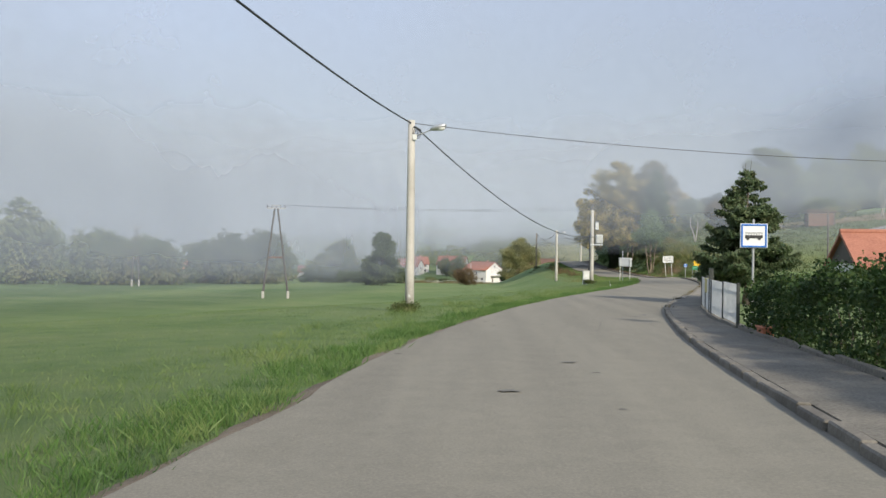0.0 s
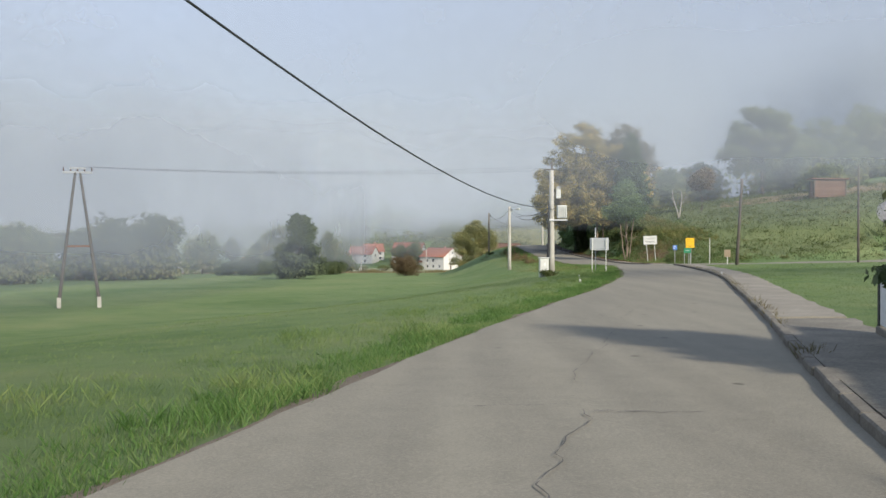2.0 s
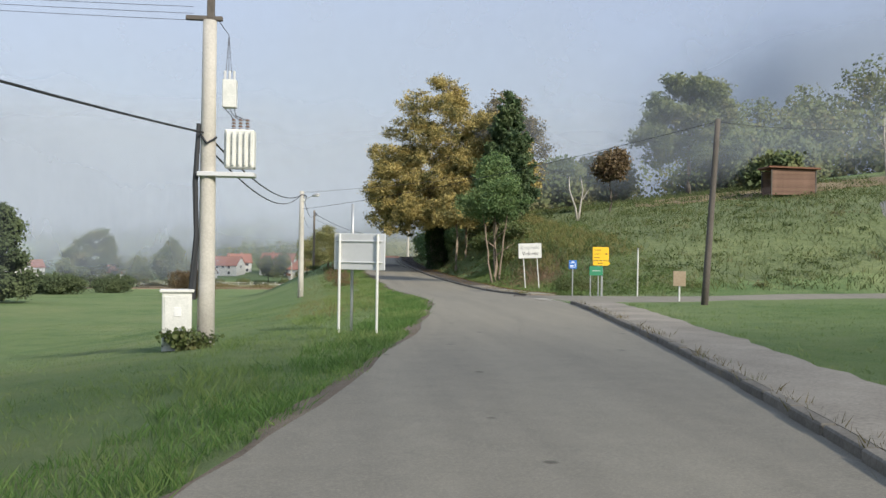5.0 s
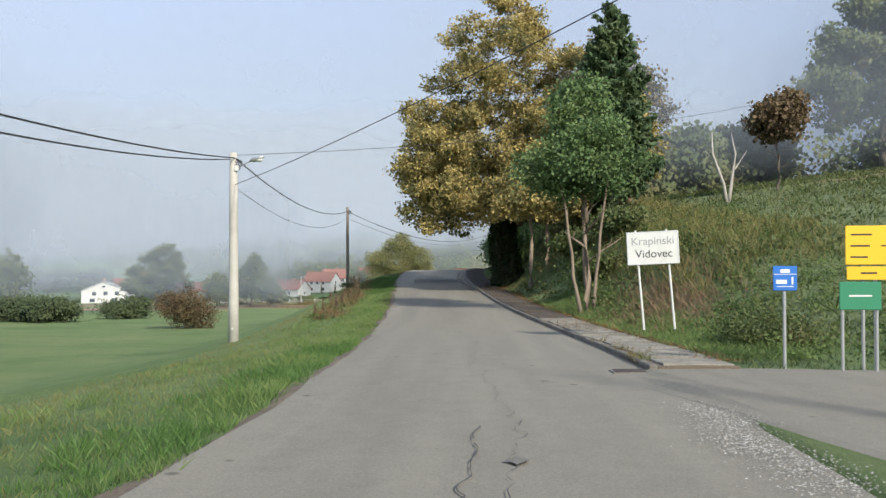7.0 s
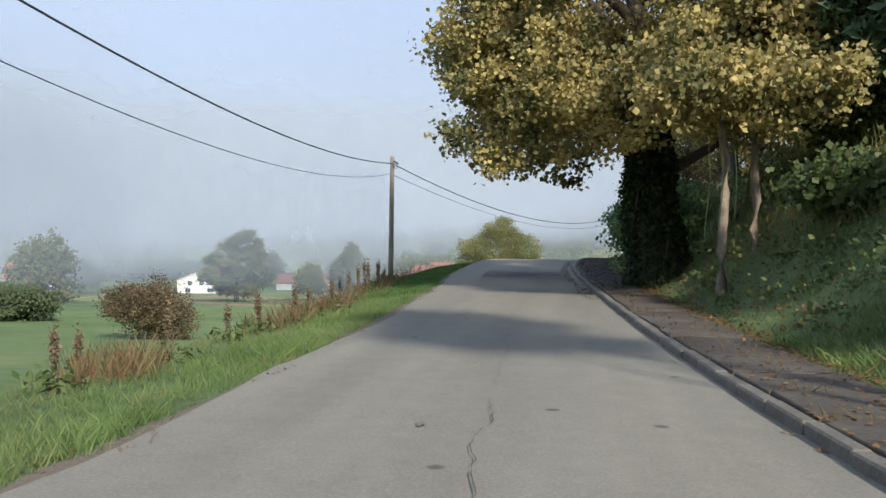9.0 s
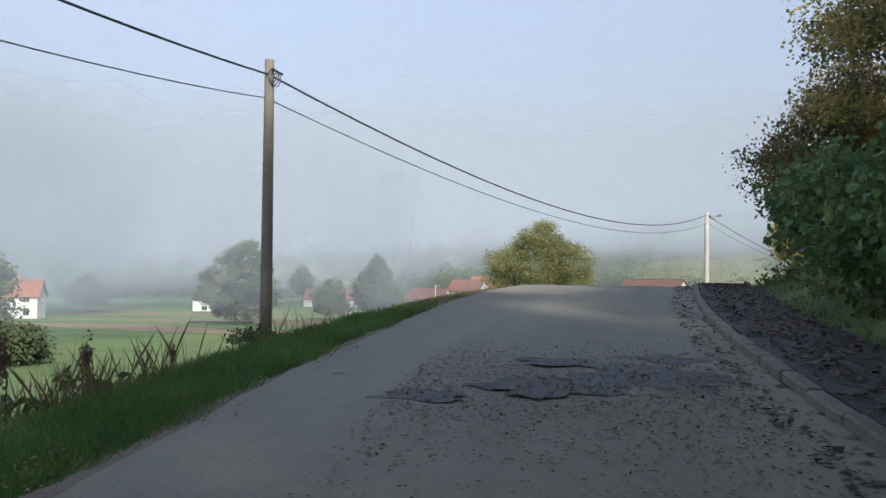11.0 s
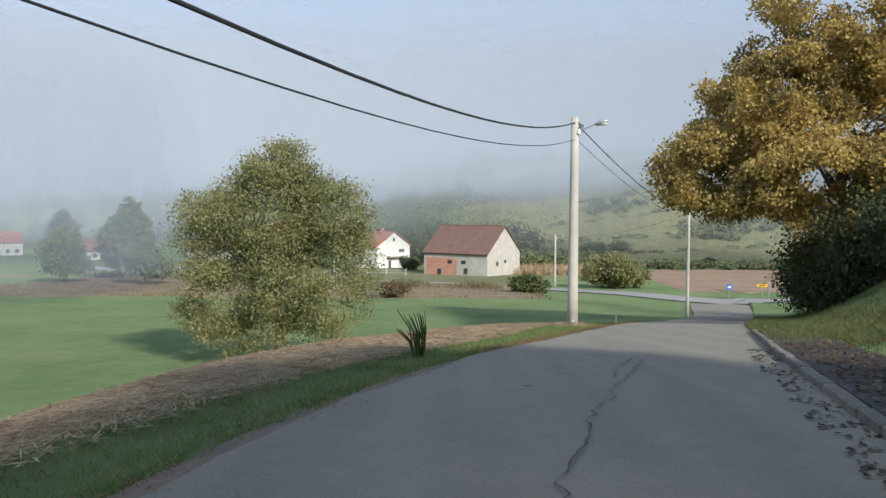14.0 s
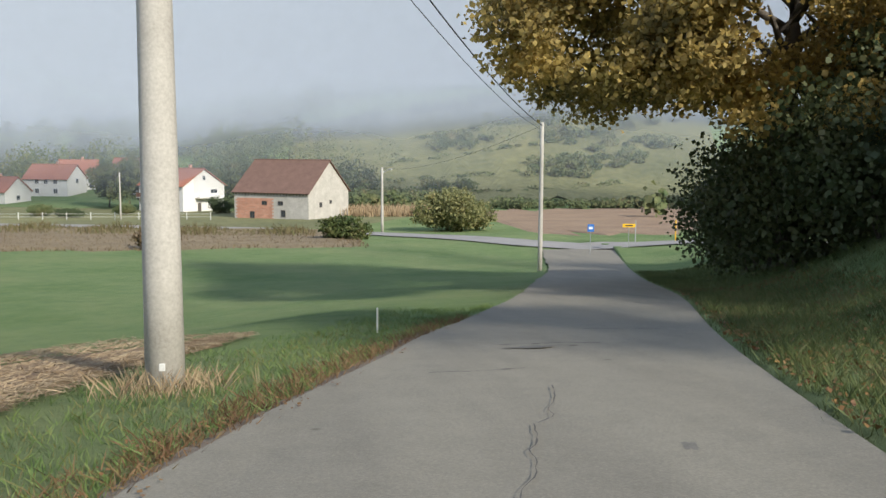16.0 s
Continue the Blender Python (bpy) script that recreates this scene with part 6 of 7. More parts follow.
for k in range(3):
    bm.faces.new((v[k], v[(k + 1) % 3], v[3 + (k + 1) % 3], v[3 + k]))
part("gable_boarding", bm, OLDWOOD, shed, "dark weathered boarding")

# wooden hut on the hill and a shed above the bank
PLANK = surface("red_brown_planks", (0.12, 0.07, 0.05), (0.27, 0.17, 0.12), 1.5, 16, 0.9, 0, 0.5, 0.01, 0.15)
def plank_hut(name, x, y, z, w, d, h, turn, label, roof_mat, open_side=False):
    t = thing(name, x, y, z, label, "hut", "", turn)
    n = int(h / 0.19)
    for k in range(n):
        for sx, sy, ln, rot in ((0, -d / 2, w, 0), (0, d / 2, w, 0), (-w / 2, 0, d, 90), (w / 2, 0, d, 90)):
            if open_side and rot == 90 and sx < 0 and k > 3:
                continue
            bm = bmesh.new(); box(bm, (0, 0, 0), (ln, 0.035, 0.178), 0.004)
            o = part("plank", bm, PLANK, t); o.matrix_basis = pose(sx, sy, 0.1 + 0.19 * k, 0, 0, rot)
    for sx in (-1, 1):
        for sy in (-1, 1):
            bm = bmesh.new(); box(bm, (sx * w / 2, sy * d / 2, h / 2 - 0.2), (0.12, 0.12, h + 0.4), 0.01); part("corner_post", bm, OLDWOOD, t)
    bm = bmesh.new(); box(bm, (0, 0, h + 0.12), (w + 0.7, d + 0.6, 0.16), 0.02, Matrix.Rotation(0.03, 4, "Y")); part("roof", bm, roof_mat, t, "dark flat roof")
    return t


plank_hut("hillside_hut", 56.5, 142.6, gz_at(56.5, 142.6) + 0.05, 3.9, 2.6, 2.3, -8, "red-brown plank hut with a dark flat roof on the hillside", RUST, True)
plank_hut("plank_shed", 32.2, 151.0, gz_at(32.2, 151.0), 2.6, 2.2, 2.0, 10, "grey weathered plank shed above the bank", OLDWOOD)

# garden fence before the village houses
gf_ = thing("garden_fence", 0, 0, 0, "low post and rail fence before the village gardens", "fence")
for k in range(16):
    fx, fy = -46 + 4.3 * k, 386 - 0.55 * k
    if 18 < fx < 40:
        continue
    bm = bmesh.new(); box(bm, (fx, fy, gz_at(fx, fy) + 0.65), (0.12, 0.12, 1.5), 0.01); part("post", bm, OFFWHITE, gf_)
for zz in (0.55, 1.1):
    bm = bmesh.new(); tube(bm, [(-46 + 4.3 * k, 386 - 0.55 * k, gz_at(-46 + 4.3 * k, 386 - 0.55 * k) + zz) for k in range(15)], [0.03] * 15, 4); part("rail", bm, OFFWHITE, gf_)

# ---- more trees and bushes ----
rs = random.Random(77)
def valley_tree(x, y, h, w, seed, leaf=None, leaves=7000, label="misty deciduous tree at the meadow's edge", low=False):
    r = random.Random(seed)
    lobes = [(0, 0, h * 0.55, w * 0.36, w * 0.36, h * 0.36)]
    for k in range(5):
        an = k * 1.26 + r.uniform(-0.3, 0.3)
        lobes.append((w * 0.26 * math.cos(an), w * 0.26 * math.sin(an), h * r.uniform(0.32, 0.72), w * 0.24, w * 0.24, h * 0.22))
    lobes.append((w * r.uniform(-0.12, 0.12), 0, h * 0.82, w * 0.2, w * 0.2, h * 0.19))
    if low:                                   # leafy down to the ground
        for k in range(4):
            an = k * 1.57 + r.uniform(-0.4, 0.4)
            lobes.append((w * 0.3 * math.cos(an), w * 0.3 * math.sin(an), h * 0.2, w * 0.26, w * 0.26, h * 0.2))
    return broad_tree("valley_tree", x, y, gz_at(x, y), lobes, leaf or far_leaf, leaves, 0.42, label, "tree", (h * 0.55, 0.2, 0.1), 5, seed, 0.5, 10, "valley trees", limb_reach=w * 0.28, hollow=0.35)


for k, (x, y, h, w) in enumerate(((-60, 118, 11.5, 10), (-66, 124, 9, 9), (-51, 124, 7.5, 8.5), (-45.5, 128, 6.5, 8), (-57, 132, 8, 9), (-40, 148, 9.0, 9), (-35.5, 152, 9.5, 8), (-45, 150, 7.5, 8), 
                                  (-62, 168, 9, 11), (-74, 150, 10, 12), (-80, 190, 11, 13), (-66, 226, 9, 11), (-52, 236, 10, 10), (-90, 230, 11, 14), (-46, 344, 10, 10), (-30, 340, 8, 9), (-103, 476, 15, 11), (-60, 330, 9, 10), (-120, 360, 10, 14), (-8, 424, 13, 10), (-14, 432, 11, 10))):
    valley_tree(x, y, h, w, 100 + k, low=y < 250)
for k, (x, y) in enumerate(((-19, 183), (-23, 186), (-28, 190), (-34, 193), (-16, 195))):
    bush("valley_bush", x, y, gz_at(x, y), 3.4, 2.6, 1.5, dense_leaf, 6000, 0.2, "dark dense bush in the meadow hollow", 140 + k, "meadow bushes", 0.3)
for k, (x, y, rx, rz, lf_) in enumerate(((-44, 392, 3.6, 1.5, far_leaf), (-37, 394, 3.0, 1.2, dense_leaf), (-29, 391, 3.4, 1.4, far_leaf), (-20, 396, 2.6, 1.3, far_leaf), (-13, 390, 2.4, 1.0, dense_leaf), (-5, 402, 2.2, 1.2, far_leaf), (14, 404, 2.6, 2.0, dense_leaf), (20, 398, 1.8, 1.1, far_leaf))):
    bush("garden_bush", x, y, gz_at(x, y), rx, rx * 0.7, rz, lf_, 3600, 0.26, "dull green shrub in the village gardens", 170 + k, "garden shrubs", 0.3)
bush("junction_bush", 52.6, 340.0, gz_at(52.6, 340), 5.4, 4.2, 3.6, willow_leaf, 14000, 0.34, "big round grey-green bush behind the junction", 150, "", 0.35)
bush("dark_stump_bush", 15.5, 304.0, gz_at(15.5, 304), 2.2, 1.6, 1.2, russet, 2500, 0.25, "dark twiggy bush at the field's edge", 151)
bush("field_bush", 35.5, 318.0, gz_at(35.5, 318), 3.2, 2.2, 1.7, bramble, 4000, 0.3, "low green bush beside the cross road", 152)
for k, (x, y, h, w) in enumerate(((42, 168, 6, 8), (48, 172, 6.5, 8), (36, 165, 5, 6), (64, 172, 9, 11), (72, 178, 12, 13), (82, 184, 14, 14), (94, 186, 17, 15), (106, 190, 18, 15), (88, 200, 16, 14), (76, 196, 12, 12), (118, 178, 18, 16), (100, 168, 15, 14), (126, 196, 18, 16), (66, 160, 5, 6), (60, 152, 3.5, 5))):
    valley_tree(x, y, h, w, 200 + k, label="misty tree on the wooded hilltop", low=True)
for k, (x, y, h, lean_) in enumerate(((67, 144, 6.5, 0.8), (69, 146, 6.8, 1.6), (36.5, 141, 4.0, -0.6))):
    sn = thing("bare_tree", x, y, gz_at(x, y), "pale bare forked tree on the hillside", "tree", "bare trees")
    for s in (-1, 1):
        bm = bmesh.new(); tube(bm, [(0, 0, -0.2), (s * 0.2, 0, h * 0.3), (s * 0.6 + lean_ * 0.3, 0, h * 0.7), (s * 0.5 + lean_ * 0.4, 0.2, h)], [0.11, 0.09, 0.06, 0.015], 7); part("stem", bm, BIRCH, sn, soft=True)
        bm = bmesh.new(); tube(bm, [(s * 0.4, 0, h * 0.5), (s * 1.1, 0.2, h * 0.75)], [0.04, 0.01], 5); part("twig", bm, BIRCH, sn)
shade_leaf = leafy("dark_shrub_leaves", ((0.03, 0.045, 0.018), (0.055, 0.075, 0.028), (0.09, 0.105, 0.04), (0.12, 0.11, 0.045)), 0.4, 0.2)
# shrubs of the right bank
for k, (y, e, rx, rz, lf) in enumerate(((114, 3.6, 1.0, 0.55, bramble), (133, 4.2, 1.2, 0.6, bramble), (137, 6.2, 1.5, 0.8, bramble), (141, 4.8, 1.4, 0.7, bramble), (146, 6.8, 1.8, 1.0, bramble), (156, 3.4, 1.7, 1.5, maple_green), (160, 4.0, 2.0, 1.8, maple_green), (164, 3.2, 1.8, 1.6, maple_green), (169, 3.6, 1.9, 1.7, maple_green), (174, 4.2, 1.9, 1.4, bramble), (180, 6.0, 2.4, 1.6, maple_green), (187, 8.0, 2.6, 1.6, maple_green),
                                       (224, 10.0, 2.6, 1.6, bramble), (230, 8.6, 2.8, 2.4, shade_leaf), (236, 6.4, 3.2, 3.4, shade_leaf), (242, 4.9, 3.2, 3.6, shade_leaf), (248, 4.6, 3.0, 3.4, shade_leaf), (256, 5.4, 3.2, 3.2, shade_leaf), (245, 8.0, 4.0, 5.2, shade_leaf), (252, 8.5, 4.0, 5.0, shade_leaf), (238, 10.0, 4.0, 5.0, shade_leaf), (232, 12.5, 3.6, 4.4, shade_leaf), (262, 9.0, 4.0, 4.2, shade_leaf), (248, 12, 4.5, 4.6, shade_leaf), (236, 13, 4.2, 4.4, shade_leaf))):
    x = float(right_x(y)) + e
    bush("bank_shrub", x, y, gz_at(x, y) - 0.15, rx, rx * 1.15, rz, lf, 9000 if y < 120 else int(1900 + 1500 * rx), 0.055 if y < 120 else 0.15 if rz < 2 else 0.2, "dark green leafy shrub on the roadside bank", 300 + k, "bank shrubs", 0.25 if rz < 2 else 0.5)
# ivy trunks and hanging creepers under the maple
for k, (x, y, h) in enumerate(((26.3, 143.6, 4.6), (27.4, 145.5, 5.0))):
    iv = thing("bank_tree", x, y, gz_at(x, y), "slim pale trunk with hanging creepers beside the maple", "tree", "bank trees")
    _, pts = trunk_part(iv, h, 0.13, 0.10, 0.06, 60 + k, PALEBARK)
    leaf_mesh("foliage", clumps(sprays([(0, 0, h + 1.4, 2.1, 2.1, 1.7), (1.3, -0.6, h + 0.4, 1.4, 1.3, 1.0), (-0.8, -0.6, h + 0.4, 1.0, 1.0, 0.8)], 14, 0.7, 64 + k), 520, 14, 0.22, 61 + k, 0.25), 0.15, maple_gold, iv, 62 + k)
    for q in range(3):
        bm = bmesh.new()
        px = -0.5 + 0.3 * q
        tube(bm, [(px, -0.5, h + 0.2), (px + 0.1, -0.6, h * 0.6), (px - 0.05 + 0.04 * q, -0.55, h * 0.25)], [0.014, 0.011, 0.006], 5)
        part("creeper", bm, bramble, iv)


# ---- grass, stalks, leaves ----
def blades(name, xy, heights, widths, material, seed, label, lean=0.55, category="grass"):
    """Upright tapering blades, all in one mesh."""
    r = np.random.RandomState(seed)
    n = len(xy)
    z = ground_z(xy[:, 0], xy[:, 1])
    an = r.uniform(0, 2 * math.pi, n)
    dx, dy = np.cos(an) * widths / 2, np.sin(an) * widths / 2
    tx = r.normal(0, lean, n) * heights
    ty = r.normal(0, lean, n) * heights
    b = np.column_stack([xy, z - 0.03])
    vs = np.stack([b - np.column_stack([dx, dy, 0 * dx]), b + np.column_stack([dx, dy, 0 * dx]),
                   b + np.column_stack([tx, ty, heights]), b + np.column_stack([0.53 * tx - 0.8 * dx, 0.53 * ty - 0.8 * dy, heights * 0.6])], 1).reshape(-1, 3)
    me = bpy.data.meshes.new(name)
    me.vertices.add(4 * n)
    me.vertices.foreach_set("co", vs.astype(np.float32).ravel())
    me.loops.add(4 * n)
    me.loops.foreach_set("vertex_index", np.arange(4 * n, dtype=np.int32))
    me.polygons.add(n)
    me.polygons.foreach_set("loop_start", np.arange(0, 4 * n, 4, dtype=np.int32))
    me.update(calc_edges=True)
    me.materials.append(material)
    return tagged(new(name, me), label, category, kind="stuff")


lush_blade = leafy("lush_grass_blades", ((0.045, 0.10, 0.024), (0.08, 0.165, 0.04), (0.12, 0.225, 0.055), (0.19, 0.27, 0.085)), 0.9, 0.4, 0.55, 0.5)
WEEDMIX = leafy("withered_weeds", ((0.07, 0.07, 0.028), (0.14, 0.115, 0.055), (0.23, 0.18, 0.09), (0.15, 0.19, 0.07)), 0.7, 0.3, 0.6, 0.4)
gr = np.random.RandomState(21)
def verge_xy(n, y0, y1, dmax, power=1.6, side="left", e0=0.35):
    y = gr.uniform(y0, y1, n)
    d = e0 + dmax * gr.uniform(0, 1, n) ** power
    jit = 0.15 * np.sin(y * 1.9) + 0.1 * np.sin(y * 4.7 + 1)
    x = left_x(y) - d - jit if side == "left" else right_x(y) + d + np.abs(jit)
    return np.column_stack([x, y])


def tufted(xy, k, s):
    return (np.repeat(xy, k, 0) + gr.normal(0, s, (len(xy) * k, 2)))


g = tufted(verge_xy(17000, -2, 150, 4.0, 1.6, "left", 0.22), 8, 0.06)
blades("verge_grass", g, gr.uniform(0.04, 0.14, len(g)) * (1 + 0.7 * np.clip(np.sin(g[:, 1] * 0.9) + np.sin(g[:, 0] * 2.3 + g[:, 1] * 0.31), 0, 1.5)), gr.uniform(0.004, 0.009, len(g)), grass_blade, 1, "bright green ragged verge grass beside the road", 0.42)
cr_ = verge_xy(9000, 150, 236, 3.0)
cr_ = cr_[(gr.uniform(size=len(cr_)) < np.interp(cr_[:, 1], (150, 160, 166, 182, 190), (1, 0.9, 0.12, 0.15, 1)))]
g = tufted(cr_, 7, 0.06)
blades("verge_grass", g, gr.uniform(0.04, 0.16, len(g)), gr.uniform(0.006, 0.014, len(g)), grass_blade, 2, "green ragged verge grass beside the road")
g = tufted(verge_xy(9000, -2, 120, 1.5, 1.1, "left", 0.22), 8, 0.06)
blades("verge_grass", g, gr.uniform(0.09, 0.24, len(g)) * (0.8 + 0.35 * np.sin(g[:, 1] * 1.3) * np.sin(g[:, 1] * 0.37 + 1)), gr.uniform(0.006, 0.012, len(g)), lush_blade, 18, "lush bright green grass tufts along the road's edge", 0.4)
g = tufted(verge_xy(3600, 148, 166, 1.9, 1.1, "left", 0.15), 8, 0.07)
blades("verge_grass", g, gr.uniform(0.07, 0.21, len(g)), gr.uniform(0.006, 0.012, len(g)), lush_blade, 28, "bright green grass round the wooden pole", 0.4)
weedy = leafy("yellowing_weeds", ((0.09, 0.10, 0.03), (0.19, 0.19, 0.055), (0.29, 0.26, 0.10), (0.20, 0.13, 0.06)), 0.6, 0.35)
g = tufted(verge_xy(3600, 96, 165, 4.5, 1.0, "left", 1.2), 5, 0.12)
blades("verge_weeds", g, gr.uniform(0.04, 0.16, len(g)), gr.uniform(0.006, 0.012, len(g)), weedy, 19, "yellowing weeds on the verge slope", 0.5, "weeds")
g = tufted(verge_xy(1800, 186, 232, 2.4, 1.0, "left", 0.3), 6, 0.10)
blades("verge_weeds", g, gr.uniform(0.04, 0.15, len(g)), gr.uniform(0.005, 0.011, len(g)), weedy, 20, "yellowing weeds along the road's edge", 0.5, "weeds")
g = tufted(verge_xy(3200, 111, 136, 1.9, 1.0, "right", 1.6), 7, 0.07)
blades("bank_grass", g, gr.uniform(0.10, 0.30, len(g)), gr.uniform(0.007, 0.014, len(g)), grass_blade, 21, "bright grass along the back of the pavement", 0.45)
g = tufted(verge_xy(2600, 118, 162, 1.6, 1.2), 8, 0.07)
blades("verge_grass", g, gr.uniform(0.07, 0.20, len(g)), gr.uniform(0.005, 0.010, len(g)), grass_blade, 16, "tall bright green grass on the verge", 0.38)
g = tufted(verge_xy(17000, -2, 120, 17, 1.35, e0=2.5), 5, 0.10)
blades("meadow_grass", g, gr.uniform(0.03, 0.09, len(g)), gr.uniform(0.010, 0.020, len(g)), grass_blade, 3, "short green meadow grass")
g = tufted(verge_xy(4500, 48, 99, 16, 1.3, "right", 1.8), 5, 0.08)
blades("meadow_grass", g, gr.uniform(0.03, 0.12, len(g)), gr.uniform(0.010, 0.020, len(g)), grass_blade, 4, "short green meadow grass beyond the pavement")
g = tufted(verge_xy(7000, 109, 215, 8, 1.2, "right", 1.7), 5, 0.10)
blades("bank_grass", g, gr.uniform(0.06, 0.24, len(g)), gr.uniform(0.010, 0.022, len(g)), bramble, 5, "rough green grass on the bank")
g = tufted(verge_xy(11000, 203, 262, 7, 1.3, "right", 0.12), 6, 0.10)
blades("bank_grass", g, gr.uniform(0.06, 0.24, len(g)), gr.uniform(0.008, 0.016, len(g)), bramble, 6, "rough green grass beside the road", 0.45)
# bramble's darker leaf colour stands in for the shade over this bank
g = tufted(verge_xy(4200, 205, 236, 4.0, 1.1, "right", 0.2), 7, 0.08)
blades("bank_weeds", g, gr.uniform(0.08, 0.32, len(g)), gr.uniform(0.006, 0.012, len(g)), bramble, 22, "grass and weeds on the roadside bank, toned down for shade", 0.4, "weeds")
hx_ = np.column_stack([gr.uniform(30, 66, 6000), gr.uniform(112, 165, 6000)])
g = tufted(hx_, 4, 0.2)
blades("hill_grass", g, gr.uniform(0.15, 0.55, len(g)), gr.uniform(0.03, 0.07, len(g)), bramble, 7, "rough weedy grass on the hillside")
g = tufted(verge_xy(3600, 163, 190, 1.7, 1.0, "left", 0.10), 8, 0.08)
blades("verge_weeds", g, gr.uniform(0.03, 0.10, len(g)), gr.uniform(0.005, 0.012, len(g)), WEEDMIX, 12, "brown withered weeds along the road's edge", 0.6, "weeds")
g = tufted(verge_xy(1700, 162, 192, 0.55, 1.0, "left", 0.02), 8, 0.06)
blades("verge_weeds", g, gr.uniform(0.04, 0.12, len(g)), gr.uniform(0.006, 0.012, len(g)), WEEDMIX, 25, "brown withered weeds creeping over the asphalt's edge", 0.6, "weeds")
# dry weeds: along the left verge near the wooden pole, at signs, in the kerb joint, on the pole's foot
dry = np.concatenate([tufted(np.column_stack([left_x(yy) - dd, yy]), 55, 0.30) for yy, dd in ((np.array([94.0]), np.array([3.3])), (np.array([132.5, 139.5, 141, 146, 150, 153, 156, 158, 160.5]), np.array([2.2, 2.5, 2.2, 2.3, 1.9, 2.2, 2.0, 2.0, 1.6])))])
blades("dry_weeds", dry, gr.uniform(0.2, 0.85, len(dry)) * gr.uniform(0.5, 1.1, len(dry)), gr.uniform(0.004, 0.010, len(dry)), WEEDMIX, 8, "brown dry weed stalks on the verge", 0.22, "weeds")
rusty_weed = leafy("rusty_weeds", ((0.09, 0.055, 0.03), (0.17, 0.095, 0.05), (0.25, 0.16, 0.08), (0.13, 0.14, 0.05)), 0.7, 0.25)
ry_ = np.concatenate([gr.normal(c_, 0.5, 9) for c_ in (132.8, 133.6, 140.2, 143.8, 144.8, 149.0, 152.5, 157.0)])
g = tufted(np.column_stack([left_x(ry_) - gr.uniform(1.8, 3.6, len(ry_)), ry_]), 26, 0.14)
blades("rusty_weeds", g, gr.uniform(0.15, 0.62, len(g)), gr.uniform(0.007, 0.016, len(g)), rusty_weed, 23, "rust-brown withered weeds on the verge slope", 0.3, "weeds")
ey_ = gr.uniform(203, 231, 1500)
g = tufted(np.column_stack([left_x(ey_) - 0.05 - 0.9 * gr.uniform(0, 1, 1500) ** 1.3, ey_]), 7, 0.07)
blades("withered_grass", g, gr.uniform(0.04, 0.20, len(g)), gr.uniform(0.006, 0.013, len(g)), rusty_weed, 26, "withered brown grass along the road's edge", 0.55, "weeds")
pf = tufted(np.column_stack([gr.normal(27.85, 0.35, 60), gr.normal(222.6, 0.35, 60)]), 12, 0.10)
blades("withered_grass", pf, gr.uniform(0.10, 0.34, len(pf)), gr.uniform(0.006, 0.012, len(pf)), golden_straw, 27, "pale dry grass round the foot of the pole", 0.4, "weeds")
reddish = leafy("reddish_dead_weeds", ((0.11, 0.068, 0.043), (0.21, 0.13, 0.083), (0.33, 0.23, 0.145), (0.14, 0.13, 0.055)), 0.6, 0.25)
bk = np.column_stack([gr.normal(28.9, 0.75, 420), gr.normal(123.6, 2.0, 420)])
g = tufted(bk, 9, 0.16)
blades("bank_weeds", g, gr.uniform(0.10, 0.42, len(g)), gr.uniform(0.006, 0.013, len(g)), reddish, 9, "reddish dead weeds in a patch on the bank", 0.5, "weeds")
bk = np.column_stack([gr.uniform(27.6, 31.5, 90), gr.uniform(119, 130, 90)])
g = tufted(bk, 5, 0.10)
blades("bank_weeds", g, gr.uniform(0.3, 0.85, len(g)), gr.uniform(0.005, 0.010, len(g)), reddish, 29, "tall brown dry stalks on the bank", 0.14, "weeds")
hb = np.column_stack([gr.uniform(27.2, 36.0, 1500), gr.uniform(110.5, 141, 1500)])
hb = hb[(hb[:, 0] > right_x(hb[:, 1]) + 3.0) & (np.hypot((hb[:, 0] - 28.9) / 1.7, (hb[:, 1] - 123.6) / 4.2) > 1)]
herb_leaf = leafy("bank_herb_leaves", ((0.055, 0.095, 0.028), (0.10, 0.16, 0.045), (0.16, 0.22, 0.065), (0.20, 0.20, 0.08)), 0.5, 0.35)
hh = np.repeat(gr.uniform(0.10, 0.45, len(hb)), 26)
hp = np.repeat(hb, 26, 0) + gr.normal(0, 0.16, (26 * len(hb), 2))
herb = leaf_mesh("bank_herbs", np.column_stack([hp, ground_z(hp[:, 0], hp[:, 1]) + hh * gr.uniform(0.1, 1.0, len(hp))]), 0.06, herb_leaf, None, 56, 1.0, 1.4)
tagged(herb, "leafy green nettles and herbs covering the bank", "weeds", kind="stuff")
oy = gr.uniform(109.5, 150, 3600)
ox = right_x(oy) + np.where(gr.uniform(size=3600) < 0.9, gr.normal(1.55, 0.13, 3600), gr.uniform(0.25, 1.5, 3600))
edge_litter = leaf_mesh("fallen_leaves", np.column_stack([ox, oy, road_z(oy) + 0.145 + gr.uniform(0, 0.02, 3600)]), 0.04, fallen, None, 57, 5.0, 1.5)
tagged(edge_litter, "brown leaves and withered stems along the pavement's back edge", "leaves", kind="stuff")
sj = np.arange(110.67, 150, 1.34)
sj = np.repeat(sj, 3)
g = tufted(np.column_stack([right_x(sj) + gr.uniform(0.25, 1.6, len(sj)), sj]), 10, 0.05)
joint_blade = leafy("joint_weed_blades", ((0.06, 0.06, 0.025), (0.13, 0.11, 0.045), (0.20, 0.15, 0.07), (0.12, 0.17, 0.05)), 0.8, 0.3)
